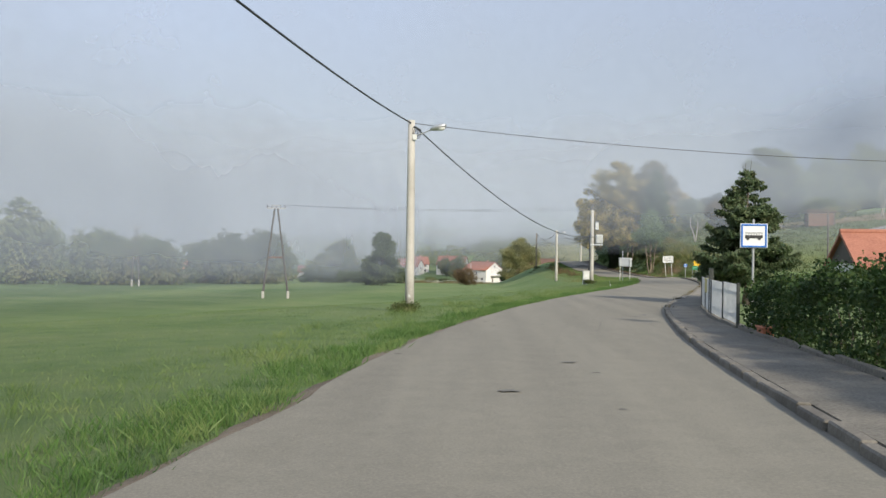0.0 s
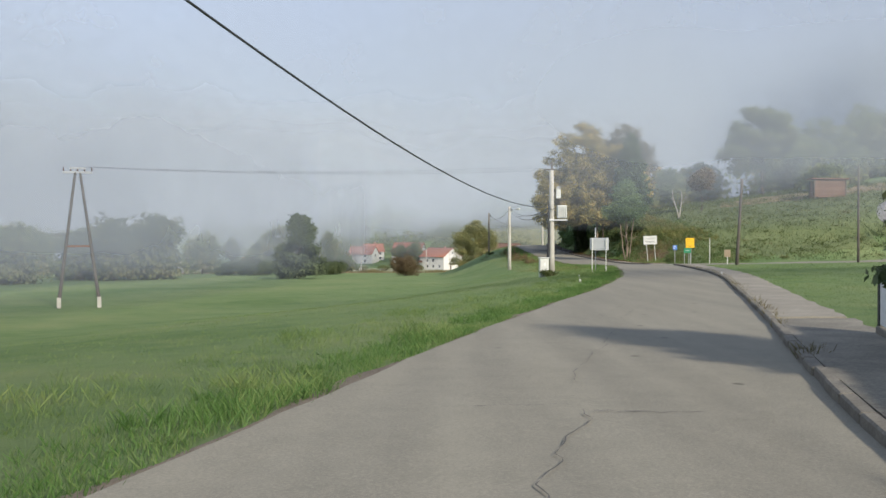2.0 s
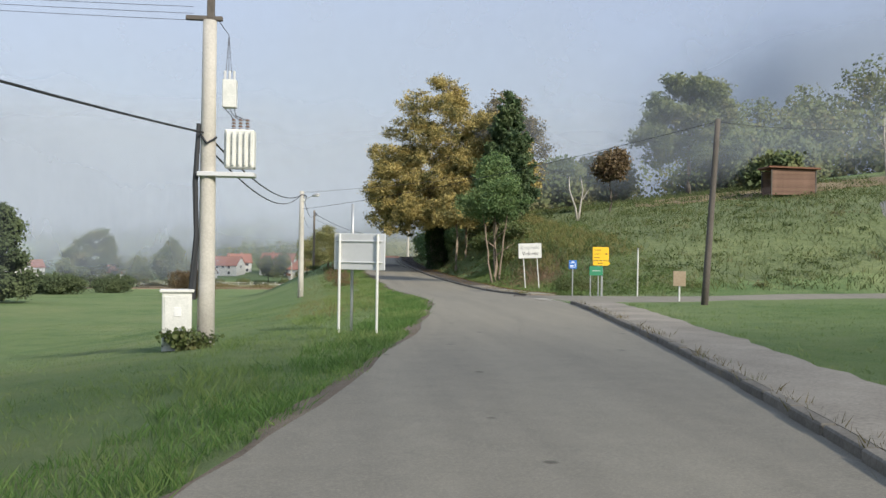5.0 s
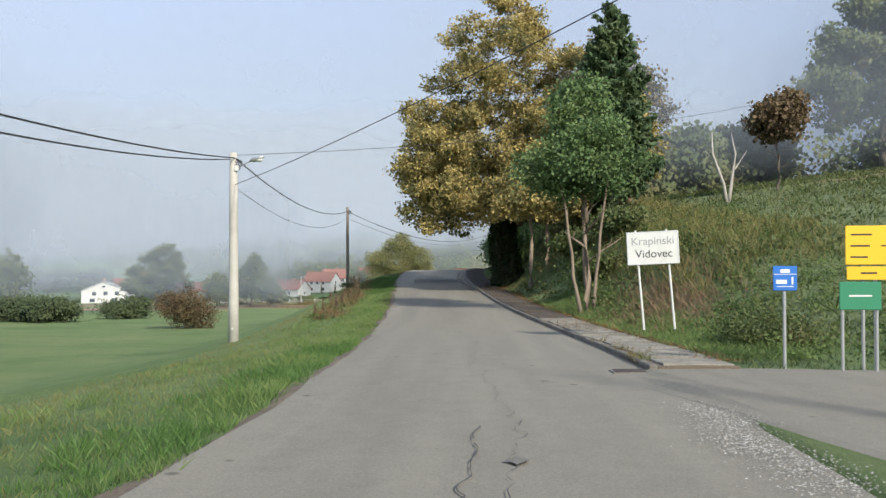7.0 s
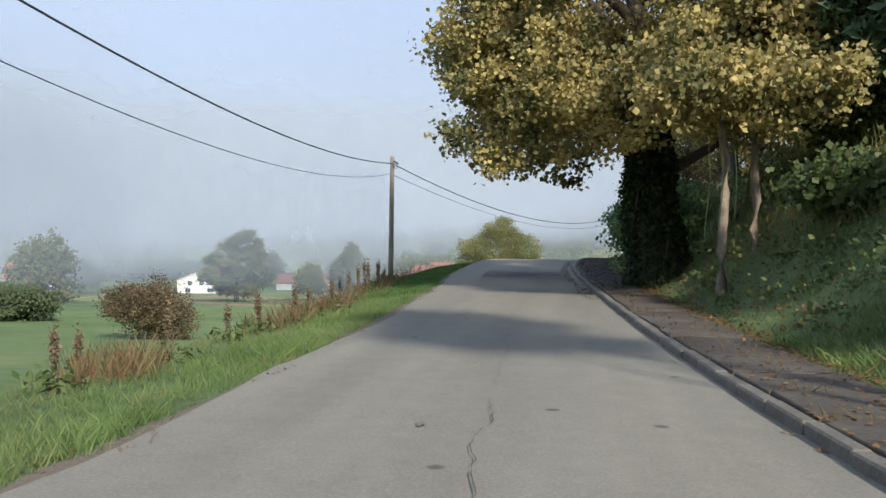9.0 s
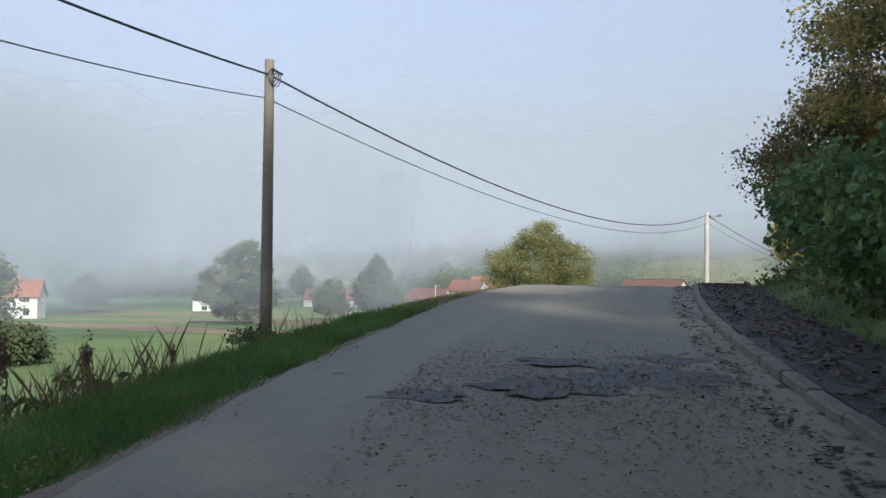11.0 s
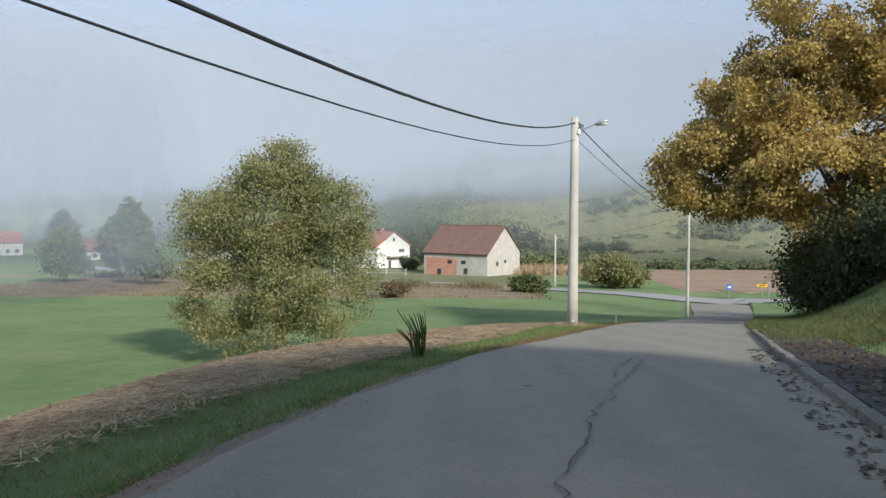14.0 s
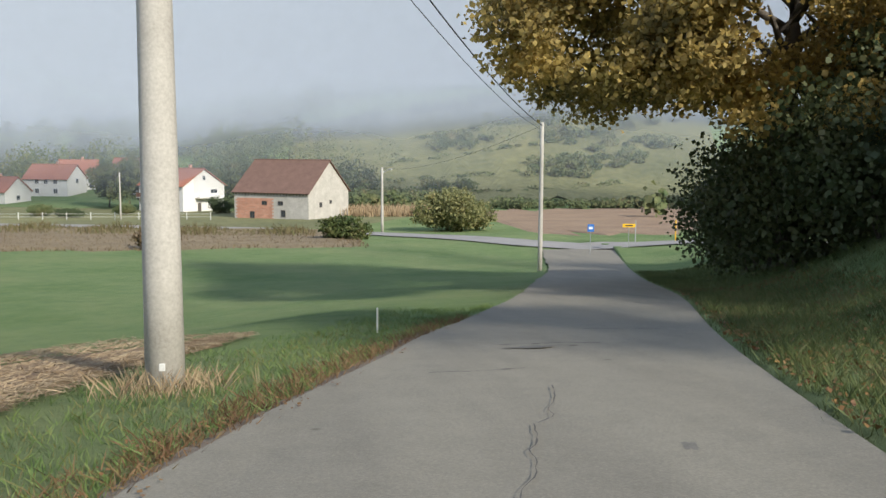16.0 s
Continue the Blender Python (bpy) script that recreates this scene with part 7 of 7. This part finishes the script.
jw = blades("joint_weeds", g, gr.uniform(0.10, 0.30, len(g)), gr.uniform(0.005, 0.010, len(g)), joint_blade, 17, "weeds sprouting from the joints of the pavement", 0.35, "weeds")
kerb_blade = leafy("kerb_weed_blades", ((0.05, 0.055, 0.02), (0.10, 0.09, 0.035), (0.17, 0.13, 0.06)), 0.8, 0.3)
wk = np.concatenate([gr.uniform(42, 98, 190), gr.normal(113, 0.4, 30), gr.normal(110.9, 0.45, 46), gr.normal(116.2, 0.25, 14), gr.normal(38, 0.4, 14), gr.normal(30.5, 0.4, 12)])
g = tufted(np.column_stack([right_x(wk) + 0.16, wk]), 12, 0.09)
blades("kerb_weeds", g, gr.uniform(0.07, 0.27, len(g)), gr.uniform(0.006, 0.014, len(g)), joint_blade, 15, "green weeds tufted along the kerb", 0.35, "weeds")
ky = np.concatenate([gr.uniform(40, 98, 240), gr.uniform(110, 200, 130)])
g = tufted(np.column_stack([right_x(ky) + 0.19, ky]), 9, 0.06)
kw = blades("kerb_weeds", g, gr.uniform(0.04, 0.17, len(g)), gr.uniform(0.005, 0.010, len(g)), kerb_blade, 10, "dry weeds growing in the kerb joint", 0.3, "weeds")
bm_leaf = verge_xy(5200, 120, 215, 1.7, 1.0, "right", -0.15)
flz = road_z(bm_leaf[:, 1]) + np.where(bm_leaf[:, 0] > right_x(bm_leaf[:, 1]) + 0.17, 0.145, 0.03)
lf_ = leaf_mesh("fallen_leaves", np.column_stack([bm_leaf, flz]), 0.055, fallen, None, 51, 6.0)
tagged(lf_, "brown fallen leaves along the kerb and pavement", "leaves", kind="stuff")
ll = verge_xy(5200, 122, 226, 0.7, 1.0, "left", -0.05)
lf2 = leaf_mesh("fallen_leaves", np.column_stack([ll, road_z(ll[:, 1]) + np.where(ll[:, 0] > left_x(ll[:, 1]), 0.035, -0.02)]), 0.036, fallen, None, 52, 6.0)
tagged(lf2, "brown fallen leaves along the road's edge", "leaves", kind="stuff")
sy = gr.uniform(180, 229, 36000)
sd = 1.3 + gr.uniform(0, 1, 36000) * np.interp(sy, (180, 186, 190, 212, 229), (1.3, 2.8, 6.0, 8.0, 7.0))
sd = np.maximum(sd, np.interp(sy, (181, 190, 212, 229), (1.1, 1.6, 2.3, 4.0)) + gr.uniform(-0.15, 0.5, 36000))
sxy = np.column_stack([left_x(sy) - sd, sy])
lf3 = leaf_mesh("maize_straw", np.column_stack([sxy, ground_z(sxy[:, 0], sxy[:, 1]) + 0.07 + gr.uniform(0, 0.05, len(sxy))]), 0.036, golden_straw, None, 53, 5.0, 7.0)
n6 = 11000
qy = gr.uniform(187, 228, n6)
qd = np.round((1.7 + gr.uniform(0, 1, n6) * np.interp(qy, (187, 190, 212, 229), (3.0, 5.5, 7.5, 5.0))) / 0.55) * 0.55 + gr.normal(0, 0.09, n6)
qd = np.maximum(qd, np.interp(qy, (181, 190, 212, 229), (1.1, 1.6, 2.3, 4.0)) + gr.uniform(0.1, 0.7, n6))
qx = left_x(qy) - qd
ql = gr.uniform(0.08, 0.38, n6)
qa = np.arctan2(1.0, left_x(qy + 0.5) - left_x(qy - 0.5)) + gr.normal(0, 0.45, n6)
qw = gr.uniform(0.004, 0.011, n6)
u_ = np.stack([np.cos(qa), np.sin(qa)], 1) * ql[:, None] / 2
w_ = np.stack([-np.sin(qa), np.cos(qa)], 1) * qw[:, None]
c_ = np.column_stack([qx, qy])
corner = [c_ - u_ - w_, c_ - u_ + w_, c_ + u_ + w_, c_ + u_ - w_, c_ - u_, c_ + u_]
rise = [0.055, 0.055, 0.055, 0.055, 0.055 + qw, 0.055 + qw]
tilt = gr.uniform(0, 0.05, n6)
sv = np.stack([np.column_stack([p_, ground_z(p_[:, 0], p_[:, 1]) + h_ + (tilt if k in (2, 3, 5) else 0)]) for k, (p_, h_) in enumerate(zip(corner, rise))], 1).reshape(-1, 3)
sf = [tuple(6 * k + j for j in f_) for k in range(n6) for f_ in ((0, 4, 5, 3), (4, 1, 2, 5), (0, 1, 4), (2, 3, 5))]
tagged(link_mesh("maize_stalks", sv, sf, golden_straw), "broken pale maize stalks lying in rows on the soil", "straw", kind="stuff")
tagged(lf3, "flattened straw and stalks on the stubble strip", "straw", kind="stuff")
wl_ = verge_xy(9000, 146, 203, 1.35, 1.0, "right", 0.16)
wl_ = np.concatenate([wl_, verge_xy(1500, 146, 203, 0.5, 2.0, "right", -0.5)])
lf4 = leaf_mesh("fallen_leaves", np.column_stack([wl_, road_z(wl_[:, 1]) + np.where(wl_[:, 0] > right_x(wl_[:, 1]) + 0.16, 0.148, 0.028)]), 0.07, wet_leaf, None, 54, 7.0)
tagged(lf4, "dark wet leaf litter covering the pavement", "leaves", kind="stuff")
n5 = 6000
l5y = np.clip(gr.normal(156.2, 1.6, n5), 150, 161)
l5 = np.column_stack([road_mid(l5y) + gr.uniform(-1.2, 2.45, n5), l5y])
lf5 = leaf_mesh("fallen_leaves", np.column_stack([l5, road_z(l5[:, 1]) + 0.056 - 0.02 * np.abs(l5[:, 0] - road_mid(l5[:, 1]))]), 0.03, wet_leaf, None, 55, 8.0)
tagged(lf5, "dark crushed leaves scattered over the road", "leaves", kind="stuff")
g = tufted(verge_xy(1500, 122, 152, 6.5, 0.9, "right", 4.0), 7, 0.16)
blades("bank_weeds", g, gr.uniform(0.2, 0.75, len(g)), gr.uniform(0.010, 0.020, len(g)), weedy, 24, "tall yellow-green weeds high on the bank", 0.28, "weeds")
bl_ = verge_xy(6500, 204, 240, 4.2, 1.3, "right", 0.05)
lf6 = leaf_mesh("fallen_leaves", np.column_stack([bl_, ground_z(bl_[:, 0], bl_[:, 1]) + 0.07]), 0.06, fallen, None, 56, 3.0)
tagged(lf6, "brown fallen leaves in the grass of the bank", "leaves", kind="stuff")
bl_ = verge_xy(5200, 118, 160, 4.5, 1.2, "right", 1.5)
lf7 = leaf_mesh("fallen_leaves", np.column_stack([bl_, ground_z(bl_[:, 0], bl_[:, 1]) + 0.08]), 0.07, fallen, None, 57, 3.0)
tagged(lf7, "brown fallen leaves strewn over the bank", "leaves", kind="stuff")
ug = []
ur = np.random.RandomState(33)
for k in range(520):
    ux, uy = ur.uniform(29.5, 68), ur.uniform(112.5, 172)
    if ux - float(right_x(uy)) < 4.5:
        continue
    rr_ = ur.uniform(0.3, 1.0)
    c = ur.normal(size=(46, 3)) * np.array((rr_, rr_, rr_ * 0.45)) * 0.6
    c[:, 2] = np.abs(c[:, 2]) + 0.05
    ug.append(c + np.array((ux, uy, gz_at(ux, uy))))
for k in range(380):
    uy = ur.uniform(122, 200)
    ux = float(right_x(uy)) + ur.uniform(2.4, 9.5)
    rr_ = ur.uniform(0.25, 0.7)
    c = ur.normal(size=(46, 3)) * np.array((rr_, rr_, rr_ * 0.5)) * 0.6
    c[:, 2] = np.abs(c[:, 2]) + 0.03
    ug.append(c + np.array((ux, uy, gz_at(ux, uy))))
tagged(leaf_mesh("undergrowth", np.concatenate(ug), 0.12, bramble, None, 34), "tangled weeds and brambles on the bank", "undergrowth", kind="stuff")
# ivy and creeper at the poles' feet
bush("ivy_clump", -0.3, 30.8, -1.2, 0.5, 0.42, 0.22, bramble, 1700, 0.065, "ivy and dead leaves heaped at the pole's foot", 400, "", 0.1, "ivy")
bush("ivy_clump", 13.1, 86.0, gz_at(13.1, 86.0), 0.6, 0.4, 0.22, bramble, 900, 0.09, "weeds heaped at the transformer pole's foot", 401, "", 0.1, "weeds")
bush("ivy_clump", 13.2, 166.6, gz_at(13.2, 166.6), 0.7, 0.6, 0.28, bramble, 1100, 0.07, "weeds round the wooden pole's foot", 402, "", 0.12, "weeds")
rt = thing("reed_tuft", 21.8, 202.6, gz_at(21.8, 202.6), "tuft of dark upright stalks on the verge", "weeds")
for k in range(26):
    bm = bmesh.new(); a = rs.uniform(-0.42, 0.18); b = rs.uniform(-0.15, 0.15); h = rs.uniform(0.5, 0.95)
    tube(bm, [(a * 0.3, b, -0.1), (a * 0.6, b, h * 0.6), (a * 1.0 - 0.1, b, h)], [0.018, 0.014, 0.008], 5); part("stalk", bm, bramble, rt)

# far woods on the misty hills
fw = np.random.RandomState(90)
pts = []
def wood(n_, xs, ys, h0, h1, wide, clump=0.0, leaves=58):
    """Round-headed trees and scrub scattered, or drawn together in thickets, over a stretch of land."""
    c = np.column_stack([fw.uniform(*xs, n_), fw.uniform(*ys, n_)])
    if clump:
        seeds = c[:max(n_ // 9, 2)]
        c = seeds[fw.randint(0, len(seeds), n_)] + fw.normal(0, clump, (n_, 2)) * np.array((1.6, 0.7))
    h = fw.uniform(h0, h1, n_)
    u = fw.normal(size=(n_, leaves, 3))
    u /= np.linalg.norm(u, axis=2)[:, :, None]
    u *= fw.uniform(0.55, 1.0, (n_, leaves, 1))
    q = u * np.stack([h * wide, h * wide, h * 0.5], 1)[:, None, :]
    q[:, :, 2] += (h * 0.48)[:, None]
    base = np.column_stack([c, ground_z(c[:, 0], c[:, 1])])
    pts.append((base[:, None, :] + q).reshape(-1, 3))


wood(60, (8, 40), (432, 472), 6, 12, 0.42, 5, 300)
wood(170, (-70, 34), (486, 540), 8, 14, 0.40, 8, 150)
wood(110, (33, 66), (404, 442), 2.0, 5.5, 0.6, 4, 220)
wood(130, (60, 150), (446, 560), 2.0, 5.0, 0.75, 4, 170)
wood(40, (90, 170), (470, 580), 6, 11, 0.45, 8, 90)
wood(70, (66, 140), (414, 428), 1.6, 3.2, 0.9, 0, 90)
for k in range(4):
    wood(26, (40 + 10 * k, 120), (452 + 20 * k, 454 + 20 * k), 1.0, 2.2, 1.2, 0, 60)
wood(60, (66, 150), (164, 214), 5, 10, 0.5, 0, 260)
near_n = len(pts)
wood(420, (-420, -180), (120, 700), 7, 13, 0.42, 14, 70)
wood(300, (-180, 40), (545, 760), 8, 14, 0.42, 14, 70)
wood(130, (150, 330), (380, 640), 7, 13, 0.42, 14, 42)
wood(120, (120, 220), (200, 380), 6, 12, 0.42, 12, 50)
tagged(leaf_mesh("hillside_scrub", np.concatenate(pts[:near_n]), 0.62, far_leaf, None, 94), "olive scrub and small trees on the misty hillside", "scrub", kind="stuff")
woods = leaf_mesh("far_woods", np.concatenate(pts[near_n:]), 1.5, far_leaf, None, 91)
tagged(woods, "dark wooded hills fading into the mist", "woods", kind="stuff")
# tall withered weeds before and beside the barn
bx = np.column_stack([fw.uniform(-52, 37, 9000), 302 + 32 * fw.uniform(0, 1, 9000)])
blades("brush", bx, fw.uniform(0.15, 0.6, 9000), fw.uniform(0.06, 0.16, 9000), dry_blade, 92, "low brown withered weeds before the barn", 0.5, "weeds")
tx_ = fw.uniform(-48, 32, 6500)
bx = np.column_stack([tx_, 341 - 0.45 * (tx_ - 33) - 3 - 16 * fw.uniform(0, 1, 6500) ** 1.6])
blades("brush", bx, fw.uniform(0.5, 1.7, 6500) * (0.7 + 0.3 * np.sin(tx_ * 0.5)), fw.uniform(0.07, 0.18, 6500), WEEDMIX, 95, "tall olive-brown weeds along the cross road", 0.35, "weeds")
bx = np.column_stack([fw.uniform(38, 60, 2600), 384 + fw.uniform(0, 16, 2600)])
blades("brush", bx, fw.uniform(1.0, 2.6, 2600), fw.uniform(0.12, 0.25, 2600), golden_straw, 93, "tall pale dry reeds beside the barn", 0.15, "reeds")
# broken pale edging slabs lying along the road's edge
for k, (y, d, ln, an) in enumerate(((181.2, 0.12, 0.75, 72), (182.1, 0.16, 0.6, 80), (183.0, 0.1, 0.7, 74), (184.1, 0.2, 0.5, 60), (187.0, 0.1, 0.6, 70))):
    sl = thing("broken_slab", float(left_x(y)) - d, y, float(road_z(y)) - 0.02, "broken pale concrete edging slab on the verge", "slab", "edging slabs", an)
    bm = bmesh.new(); box(bm, (0, 0, 0.03), (ln, 0.045, 0.04), 0.008); part("piece", bm, CONCRETE, sl)
    bm = bmesh.new(); box(bm, (ln * 0.4, -0.10, 0.02), (ln * 0.5, 0.035, 0.03), 0.008, Matrix.Rotation(0.3, 4, "Z")); part("piece", bm, CONCRETE, sl)
# tall brown dock stalks beside the wooden pole
dk_r = random.Random(61)
more_docks = [(float(left_x(y_)) - dk_r.uniform(1.9, 3.6), y_, dk_r.uniform(0.5, 1.0)) for y_ in (131.5, 133.0, 134.2, 137.5, 139.0, 140.4, 141.5, 144.6, 145.8, 148.2, 150.7, 153.4, 156.0, 157.6)]
for k, (x, y, h) in enumerate(tuple(more_docks) + ((11.7, 162.3, 1.15), (12.5, 164.0, 0.7), (15.8, 149.5, 1.0), (16.2, 146.8, 0.9), (15.4, 152.0, 1.1), (14.9, 154.6, 1.0), (16.6, 143.5, 0.8))):
    dk = thing("dock_weed", x, y, gz_at(x, y), "tall brown seeded dock stalk on the verge", "weeds", "dock stalks")
    bm = bmesh.new(); tube(bm, [(0, 0, -0.1), (0.03, 0, h * 0.5), (-0.14 * h, 0.02, h)], [0.012, 0.010, 0.005], 5); part("stem", bm, BARK, dk)
    c = np.random.RandomState(600 + k).normal(size=(260, 3)) * np.array((0.032, 0.032, h * 0.17)) + np.array((-0.05 * h, 0.01, h * 0.75))
    tagged(leaf_mesh("seed_head", c, 0.04, dry_blade, dk, 620 + k), kind="stuff")
    c = np.random.RandomState(640 + k).normal(size=(60, 3)) * np.array((0.22, 0.2, 0.06)) + np.array((0, 0, 0.16))
    leaf_mesh("foliage", c, 0.09, bramble, dk, 660 + k, 0.5, 1.8)

# ---- mist ----
def arc(cx, cy, rad, a0, a1, n=9):
    return [(cx + rad * math.sin(radians(a)), cy + rad * math.cos(radians(a))) for a in np.linspace(a0, a1, n)]


# haze as a tinted see-through sheet; normal fixed up so all shade alike
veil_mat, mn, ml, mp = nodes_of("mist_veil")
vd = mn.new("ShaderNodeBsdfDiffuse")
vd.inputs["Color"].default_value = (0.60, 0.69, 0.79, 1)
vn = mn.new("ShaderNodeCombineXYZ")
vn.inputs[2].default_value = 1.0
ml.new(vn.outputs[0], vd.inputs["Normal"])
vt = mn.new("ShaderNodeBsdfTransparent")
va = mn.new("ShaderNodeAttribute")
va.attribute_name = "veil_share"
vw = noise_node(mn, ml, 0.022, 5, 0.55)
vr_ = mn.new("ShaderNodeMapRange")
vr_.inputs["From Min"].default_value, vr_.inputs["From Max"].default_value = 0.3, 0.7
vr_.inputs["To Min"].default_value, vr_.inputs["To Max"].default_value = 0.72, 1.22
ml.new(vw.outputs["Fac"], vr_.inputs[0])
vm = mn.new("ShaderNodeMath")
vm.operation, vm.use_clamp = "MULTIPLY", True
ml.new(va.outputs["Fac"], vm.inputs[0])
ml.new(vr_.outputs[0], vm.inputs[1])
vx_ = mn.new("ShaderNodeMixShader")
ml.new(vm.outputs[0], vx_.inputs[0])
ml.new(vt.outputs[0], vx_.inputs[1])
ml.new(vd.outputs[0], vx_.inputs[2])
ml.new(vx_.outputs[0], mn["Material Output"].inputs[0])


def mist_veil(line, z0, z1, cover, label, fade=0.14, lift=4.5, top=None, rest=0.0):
    """An upright see-through sheet standing in for a far bank of mist: its haze tint is thin low down, thick at the
    height where the hills are lost in it, and gone above, or thinned to a rest up to its top; it dies out at both ends.
    """
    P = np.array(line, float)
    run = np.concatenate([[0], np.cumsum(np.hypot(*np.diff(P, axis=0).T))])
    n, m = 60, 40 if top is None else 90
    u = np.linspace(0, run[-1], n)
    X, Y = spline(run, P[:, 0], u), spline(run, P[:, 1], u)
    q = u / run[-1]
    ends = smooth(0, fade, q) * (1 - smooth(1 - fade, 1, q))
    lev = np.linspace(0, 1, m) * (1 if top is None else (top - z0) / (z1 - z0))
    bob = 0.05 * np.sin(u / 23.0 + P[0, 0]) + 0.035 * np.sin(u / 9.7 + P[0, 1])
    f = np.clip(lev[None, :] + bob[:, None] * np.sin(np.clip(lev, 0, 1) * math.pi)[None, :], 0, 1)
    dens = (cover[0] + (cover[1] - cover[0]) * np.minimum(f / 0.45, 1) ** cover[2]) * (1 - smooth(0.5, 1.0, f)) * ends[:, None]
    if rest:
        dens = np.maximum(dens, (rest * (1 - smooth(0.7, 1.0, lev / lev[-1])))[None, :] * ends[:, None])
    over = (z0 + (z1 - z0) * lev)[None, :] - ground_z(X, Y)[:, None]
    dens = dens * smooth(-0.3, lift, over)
    v = np.stack([np.repeat(X[:, None], m, 1), np.repeat(Y[:, None], m, 1), np.repeat((z0 + (z1 - z0) * lev)[None, :], n, 0)], 2).reshape(-1, 3)
    faces = [(i * m + j, (i + 1) * m + j, (i + 1) * m + j + 1, i * m + j + 1) for i in range(n - 1) for j in range(m - 1)]
    ob = link_mesh("mist_sheet", v, faces, veil_mat, None, True)
    at = ob.data.attributes.new("veil_share", "FLOAT", "POINT")
    at.data.foreach_set("value", dens.astype(np.float32).ravel())
    return tagged(ob, label, "mist", kind="stuff")


ml_ = "thin grey morning mist hanging over the valley"
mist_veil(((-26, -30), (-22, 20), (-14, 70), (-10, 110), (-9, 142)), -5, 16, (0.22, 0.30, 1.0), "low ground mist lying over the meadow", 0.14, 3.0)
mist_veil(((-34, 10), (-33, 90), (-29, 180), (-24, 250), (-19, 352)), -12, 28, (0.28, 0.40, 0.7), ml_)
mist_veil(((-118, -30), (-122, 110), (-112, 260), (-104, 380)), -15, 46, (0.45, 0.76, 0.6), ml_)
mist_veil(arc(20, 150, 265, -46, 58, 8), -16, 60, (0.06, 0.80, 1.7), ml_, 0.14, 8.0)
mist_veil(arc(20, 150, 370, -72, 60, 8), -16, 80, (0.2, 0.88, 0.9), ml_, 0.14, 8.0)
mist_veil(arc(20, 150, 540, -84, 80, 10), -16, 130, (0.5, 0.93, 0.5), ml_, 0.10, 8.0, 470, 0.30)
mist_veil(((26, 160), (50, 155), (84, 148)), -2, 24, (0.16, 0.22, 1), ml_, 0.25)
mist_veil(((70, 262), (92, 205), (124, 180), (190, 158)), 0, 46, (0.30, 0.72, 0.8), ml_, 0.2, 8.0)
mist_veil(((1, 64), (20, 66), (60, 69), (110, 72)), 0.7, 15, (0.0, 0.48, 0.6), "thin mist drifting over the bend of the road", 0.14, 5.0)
